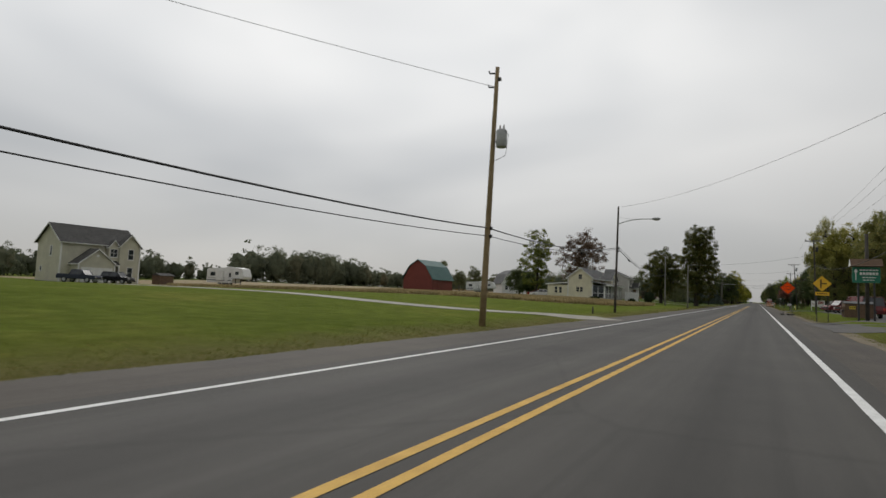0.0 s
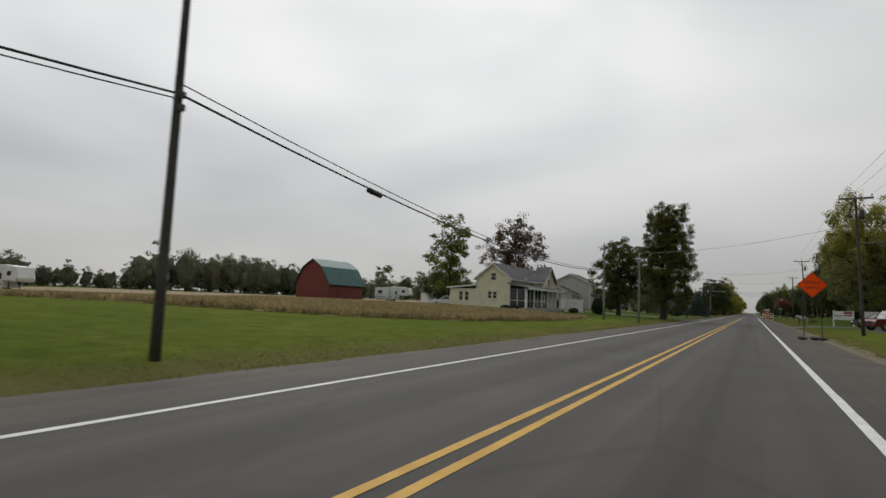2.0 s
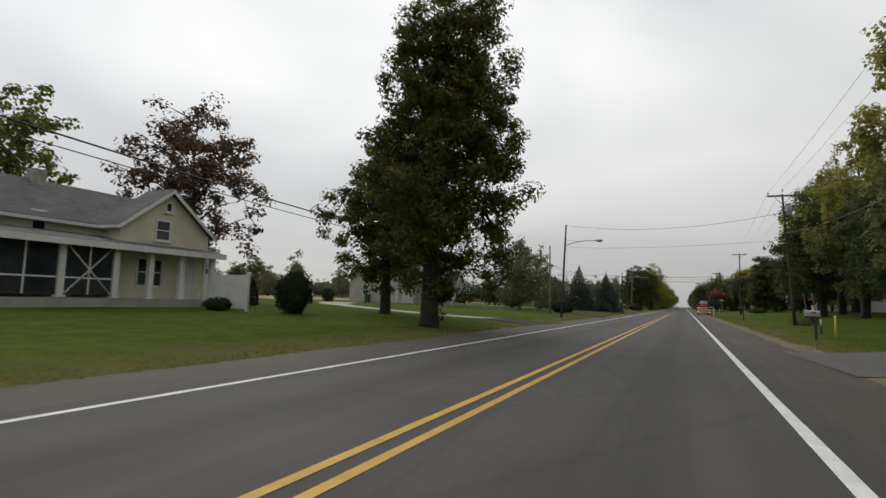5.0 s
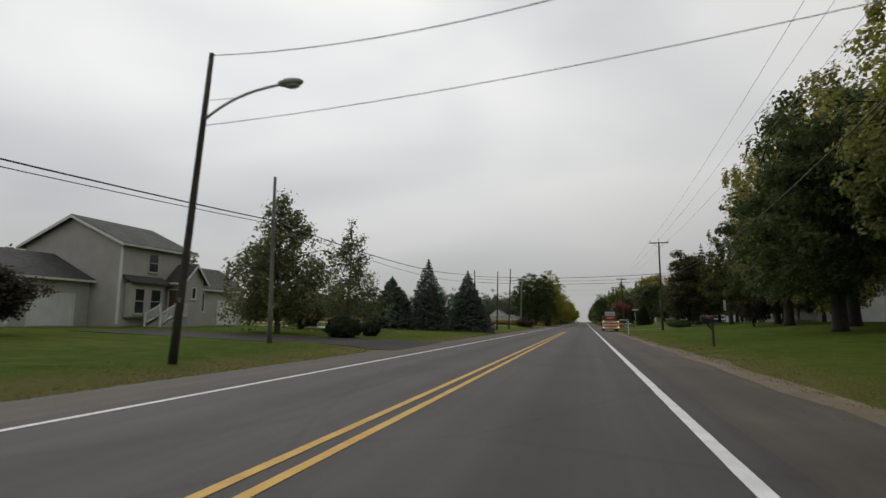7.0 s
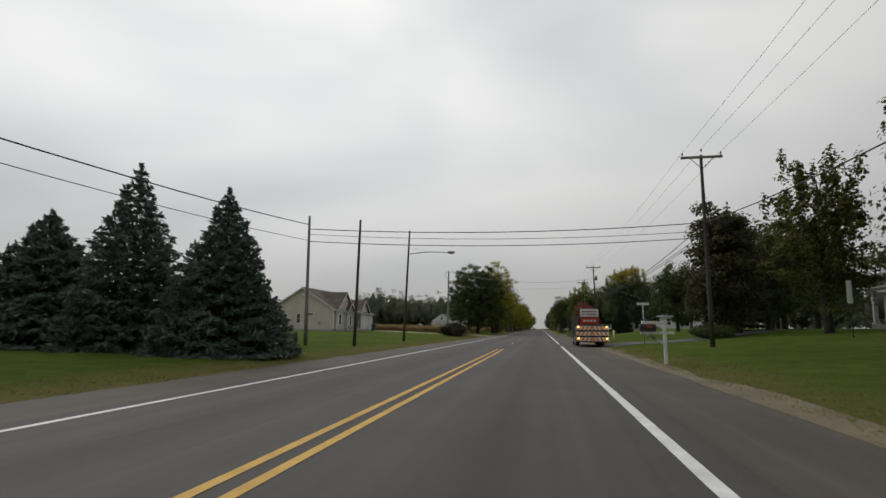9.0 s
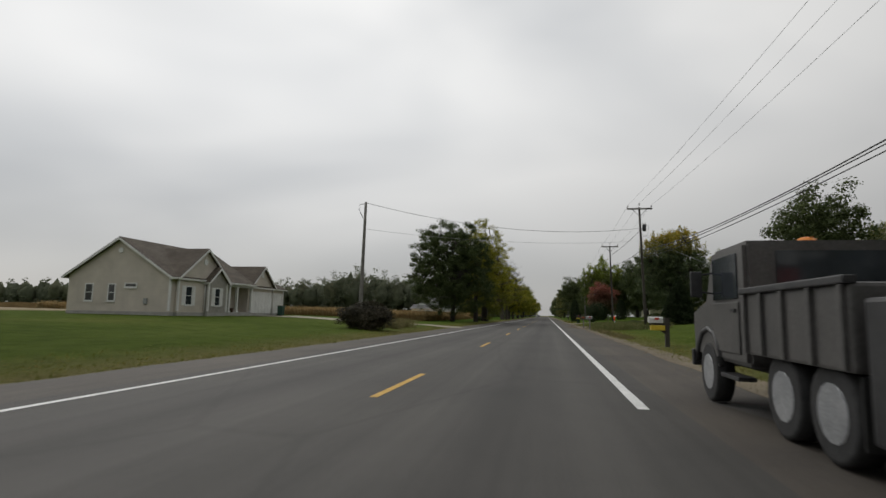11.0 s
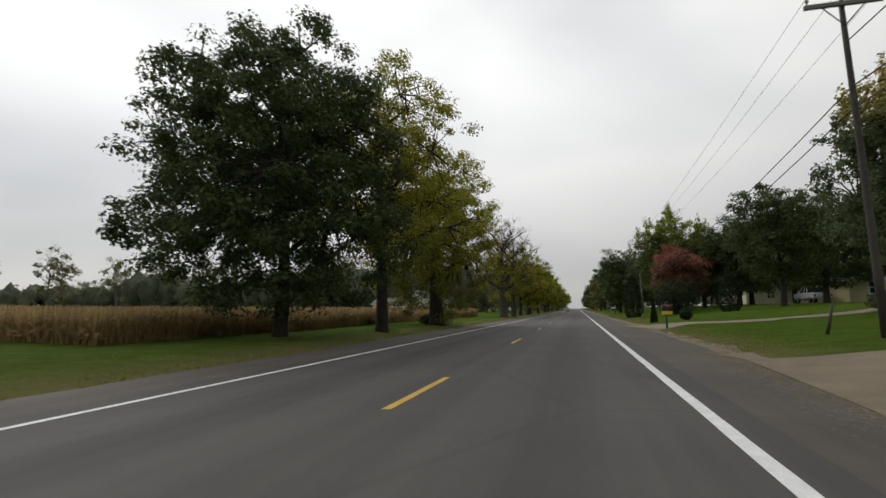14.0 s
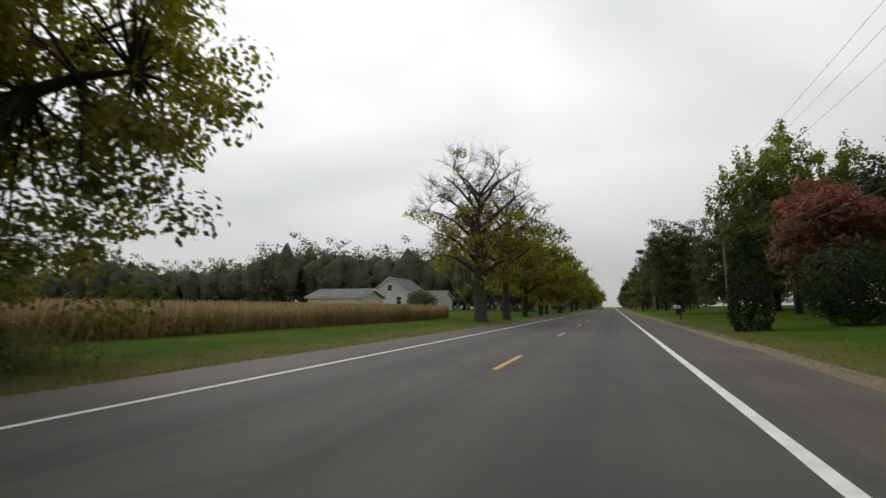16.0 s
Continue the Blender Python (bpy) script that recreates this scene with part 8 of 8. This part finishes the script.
def weeds():
    r = np.random.RandomState(8)
    qs = []
    for cx, cy, sx, sy, n, h in (
            (-8.2, 234.0, 0.5, 0.7, 260, 0.4), (-8.6, 238.0, 0.5, 0.8, 260, 0.4), (9.0, 246.5, 1.3, 3.6, 4200, 0.46), (8.0, 252.0, 0.9, 2.2, 2400, 0.44), (7.4, 255.6, 0.7, 0.8, 500, 0.4),
            (6.9, 245.2, 0.5, 1.0, 900, 0.42), (7.2, 249.0, 0.5, 0.8, 900, 0.5), (10.4, 249.5, 0.8, 1.4, 1100, 0.5), (8.4, 243.2, 0.7, 0.9, 900, 0.38), (11.5, 246.0, 0.8, 1.2, 900, 0.4), (9.4, 253.4, 0.6, 0.9, 700, 0.48), (-8.2, 288.5, 1.0, 1.2, 500, 0.6), (10.1, 137.0, 0.6, 0.8, 300, 0.5)):
        x, y = cx + sx * r.normal(size=n) * 0.6, cy + sy * r.normal(size=n) * 0.6
        k = (np.abs(x) > 6.1)
        x, y = x[k], y[k]
        qs.append(blades(r, x, y, gz_v(x, y), h, 0.018, 0.5, 0.3))
        m = len(x)
        lf = Leafy(int(cy))
        lf.leaves(np.stack([x, y, gz_v(x, y) + h * (0.1 + 0.85 * r.rand(m))], 1), 0.06, 0.2, 2.0)
        qs.append(lf.lv[0])
    stuff("roadside_weeds", np.concatenate(qs), M["weed"], "tall dry weeds on the verge", "weeds")
    # pale seeding grass in loose tufts round the shrub
    qs = []
    for cx, cy in ((-7.9, 233.4), (-8.6, 234.8), (-8.0, 236.4), (-9.2, 237.6), (-8.3, 238.8), (-9.9, 239.6)):
        n = 190
        x, y = cx + 0.42 * r.normal(size=n), cy + 0.42 * r.normal(size=n)
        k = x < -6.4
        x, y = x[k], y[k]
        qs.append(blades(r, x, y, gz_v(x, y) - 0.02, 0.5, 0.018, 0.42, 0.4))
        m = len(x)
        lf = Leafy(int(cy * 3))
        lf.leaves(np.stack([x, y, gz_v(x, y) + 0.25 + 0.35 * r.rand(m)], 1), 0.045, 0.1, 3.0)
        qs.append(lf.lv[0])
    # a thin straw-coloured fringe where the weeds meet the gravel
    n = 5200
    x, y = 6.55 + 0.22 * r.normal(size=n), 228 + 26 * r.rand(n)
    k = (x > 6.2) & (np.abs(noise_row(y)) > 0.08)
    x, y = x[k], y[k]
    qs.append(blades(r, x, y, gz_v(x, y) - 0.02, 0.13, 0.02, 0.7, 0.3))
    stuff("dry_grass", np.concatenate(qs), M["straw"], "tall straw-coloured grass beside the road shoulder", "grass")


def loose_gravel():
    """Stones carried out of the gravel drives on to the shoulder and the grass."""
    r = np.random.RandomState(21)
    V, F = [], []
    for mouth, a, b, n in ((5.6, 253.2, 264.2, 5200), (5.6, 278.0, 287.5, 4200), (6.05, 205.0, 300.0, 9000), (6.05, 30.0, 200.0, 6000)):
        x = mouth + np.abs(r.normal(size=n)) * 0.38 * np.where(r.rand(n) < 0.68, -1, 1)
        y = a + (b - a) * r.rand(n)
        size = 0.006 + 0.012 * r.rand(n) ** 2
        for k in range(n):
            z = max(gz(x[k], y[k]), -0.006 - 0.012 * (x[k] - 4.0)) + 0.006
            t = r.rand(3, 2) * 0.5 + 0.75
            i = len(V)
            V += [(x[k] - size[k] * t[0, 0], y[k] - size[k], z), (x[k] + size[k], y[k] - size[k] * t[1, 0], z), (x[k] + size[k] * t[2, 0], y[k] + size[k], z), (x[k] - size[k], y[k] + size[k] * t[0, 1], z), (x[k], y[k], z + size[k] * 0.9 * t[1, 1])]
            F += [(i, i + 1, i + 4), (i + 1, i + 2, i + 4), (i + 2, i + 3, i + 4), (i + 3, i, i + 4)]
    ob = raw("loose_gravel", V, F, M["drive_dirt"], None)
    tagged(ob, "loose brown stones along the edge of the road shoulder", "gravel", kind="stuff")


def verge_grass():
    """Ragged tufts of grass along both edges of the shoulder."""
    r = np.random.RandomState(9)
    for s, e0 in ((-1, 5.75), (1, 6.15)):
        n = 65000
        y = -8 + 338 * r.rand(n)
        d = np.abs(r.normal(size=n)) * 1.1
        x = s * (e0 - 0.12 + d)
        dens = np.array([noise.noise((yy * 0.8, xx * 0.8, 3.0)) for xx, yy in zip(x, y)])
        k = dens > -0.25
        x, y = x[k], y[k]
        # keep the drives clear
        clear = np.ones(len(x), bool)
        for side, a, b in ((-1, 28.5, 36.5), (-1, 120.4, 128.4), (-1, 147.8, 156.6), (-1, 243.6, 248.8), (1, 33.5, 48.5), (1, 104.5, 111.5), (1, 198.5, 207), (1, 253.8, 263.2), (1, 278, 287)):
            if side == s:
                clear &= ~((y > a) & (y < b))
        x, y = x[clear], y[clear]
        stuff("verge_grass", blades(r, x, y, gz_v(x, y) - 0.015, 0.05, 0.026, 0.7, 0.2), M["blade"], "ragged grass at the edge of the road shoulder", "grass")


def far_woods():
    """A belt of woods beyond the fields: lumpy crowns of leaf clumps on thin stems."""
    r = np.random.RandomState(12)
    lf, wood = Leafy(13), bmesh.new()
    trees = []
    y = -70.0
    while y < 300:
        hgt = np.interp(y, [-70, 40, 62, 75, 88, 103, 108, 115, 124, 134, 140, 148, 162, 185, 200, 215, 240, 300], [8, 8, 8, 9, 6, 10, 7, 8.5, 6, 6.5, 12, 16, 16.5, 16, 15, 11.5, 9, 10])
        hgt *= 0.9 + 0.2 * r.rand()
        for dx in (0, 8):
            trees.append((-166 - dx + 2.5 * r.normal(), y + r.normal(), hgt * (0.9 + 0.15 * r.rand())))
        y += 3.0 + 1.0 * r.rand()
    x = -240.0
    while x < -16:
        hgt = np.interp(x, [-180, -150, -130, -118, -105, -95, -80, -64, -52, -42, -30, -16], [13, 13, 17.5, 14, 13.5, 12.5, 15.5, 18.5, 16.5, 18, 15, 13]) * (0.9 + 0.2 * r.rand())
        for dy in (0, 7):
            trees.append((x + r.normal(), 393 + dy + 1.5 * r.normal(), hgt * (0.9 + 0.15 * r.rand())))
        x += 3.0 + 1.0 * r.rand()
    y = 392.0
    while y < 860:
        trees.append((-16 + 2 * r.normal(), y, 10 + 3 * r.rand()))
        trees.append((17 + 2 * r.normal(), y + 4, 11 + 3 * r.rand()))
        y += 10 + 4 * r.rand()
    for k in range(16):
        trees.append((-52 - 6 * k + r.normal() * 3, 190 + 6 * r.normal() + 20 * (k % 3), 7 + 3 * r.rand()))
    x = 30.0
    while x < 130:
        trees.append((x, 372 + 8 * r.normal(), 13 + 4 * r.rand()))
        x += 5
    x = 13.0
    while x < 80:
        trees.append((x, 505 + 4 * r.normal(), 11 + 4 * r.rand()))
        x += 4
    y = 20.0
    while y < 360:
        trees.append((66 + 8 * r.normal(), y, 12 + 4 * r.rand()))
        y += 5.5
    # a dense inner mass of twigs behind a deep coat of small leaf sprays
    base = bmesh.new()
    bmesh.ops.create_icosphere(base, subdivisions=2, radius=1.0)
    ball_v, ball_f = np.array([tuple(v.co) for v in base.verts]), np.array([[v.index for v in f.verts] for f in base.faces])
    base.free()
    V, F, count = [], [], 0
    for k, (x, y, h) in enumerate(trees):
        z0, rad = gz(x, y), h * (0.30 + 0.09 * r.rand())
        near = -172 < x < 0
        o = Vector((x * 0.7, y * 0.7, 0))
        core = ball_v * np.array([0.8 + 0.5 * noise.noise(Vector(v) * 1.4 + o) + 0.35 * noise.noise(Vector(v) * 3.5 + o) for v in ball_v])[:, None]
        V.append(np.array([x, y, z0 + h * 0.42]) + core * np.array([rad * 0.72, rad * 0.72, h * 0.40]))
        F.append(ball_f + count)
        count += len(ball_v)
        pts = crown_points(r, 46 if near else 16, -h * 0.02, h * 0.97, rad, 0.88, 0.5, x * 0.37)
        pts[:, 2] = np.abs(pts[:, 2]) * 0.97 + 0.2
        pts[:12, 2] *= 0.35
        m = 26 if near else 12
        d = r.normal(size=(len(pts), m, 3))
        d /= np.linalg.norm(d, axis=2)[:, :, None]
        p = np.array([x, y, z0]) + pts[:, None, :] + d * h * 0.085 * (r.rand(len(pts), m) ** 0.45)[:, :, None] * np.array([1.1, 1.1, 0.75])
        lf.leaves(p.reshape(-1, 3), 0.17 + h * (0.014 if near else 0.035), 0.35, 1.4, d.reshape(-1, 3))
        tube(wood, [(x, y, z0 - 0.2), (x, y, z0 + h * 0.8)], [0.2, 0.05], 5, False)
    q = np.concatenate(lf.lv)
    n = len(q)
    F = np.concatenate(F).tolist() + (np.arange(4 * n).reshape(n, 4) + count).tolist()
    ob = raw("distant_woods", np.concatenate(V + [q.reshape(-1, 3)]), F, M["leaf_far_hazed"], None, True)
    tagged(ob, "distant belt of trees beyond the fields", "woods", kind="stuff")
    part("stems", wood, M["bark"], ob)
    # a few thin, nearly leafless trees in front of the belt
    for k, (x, y, h) in enumerate([(-128, 357, 20), (-118, 352, 17), (-140, 350, 18), (-108, 358, 15)]):
        make_tree("tree", "tall thin tree with sparse leaves at the field edge", h, 3.6, 4.0, M["leaf_silver"], M["bark_pale"], 90 + k, n=60, per=22, leaf=0.4, spread=0.7, bare=0.45, limbs=12, lump=0.5, at=on(x, y))


crops()
weeds()
loose_gravel()
verge_grass()
far_woods()
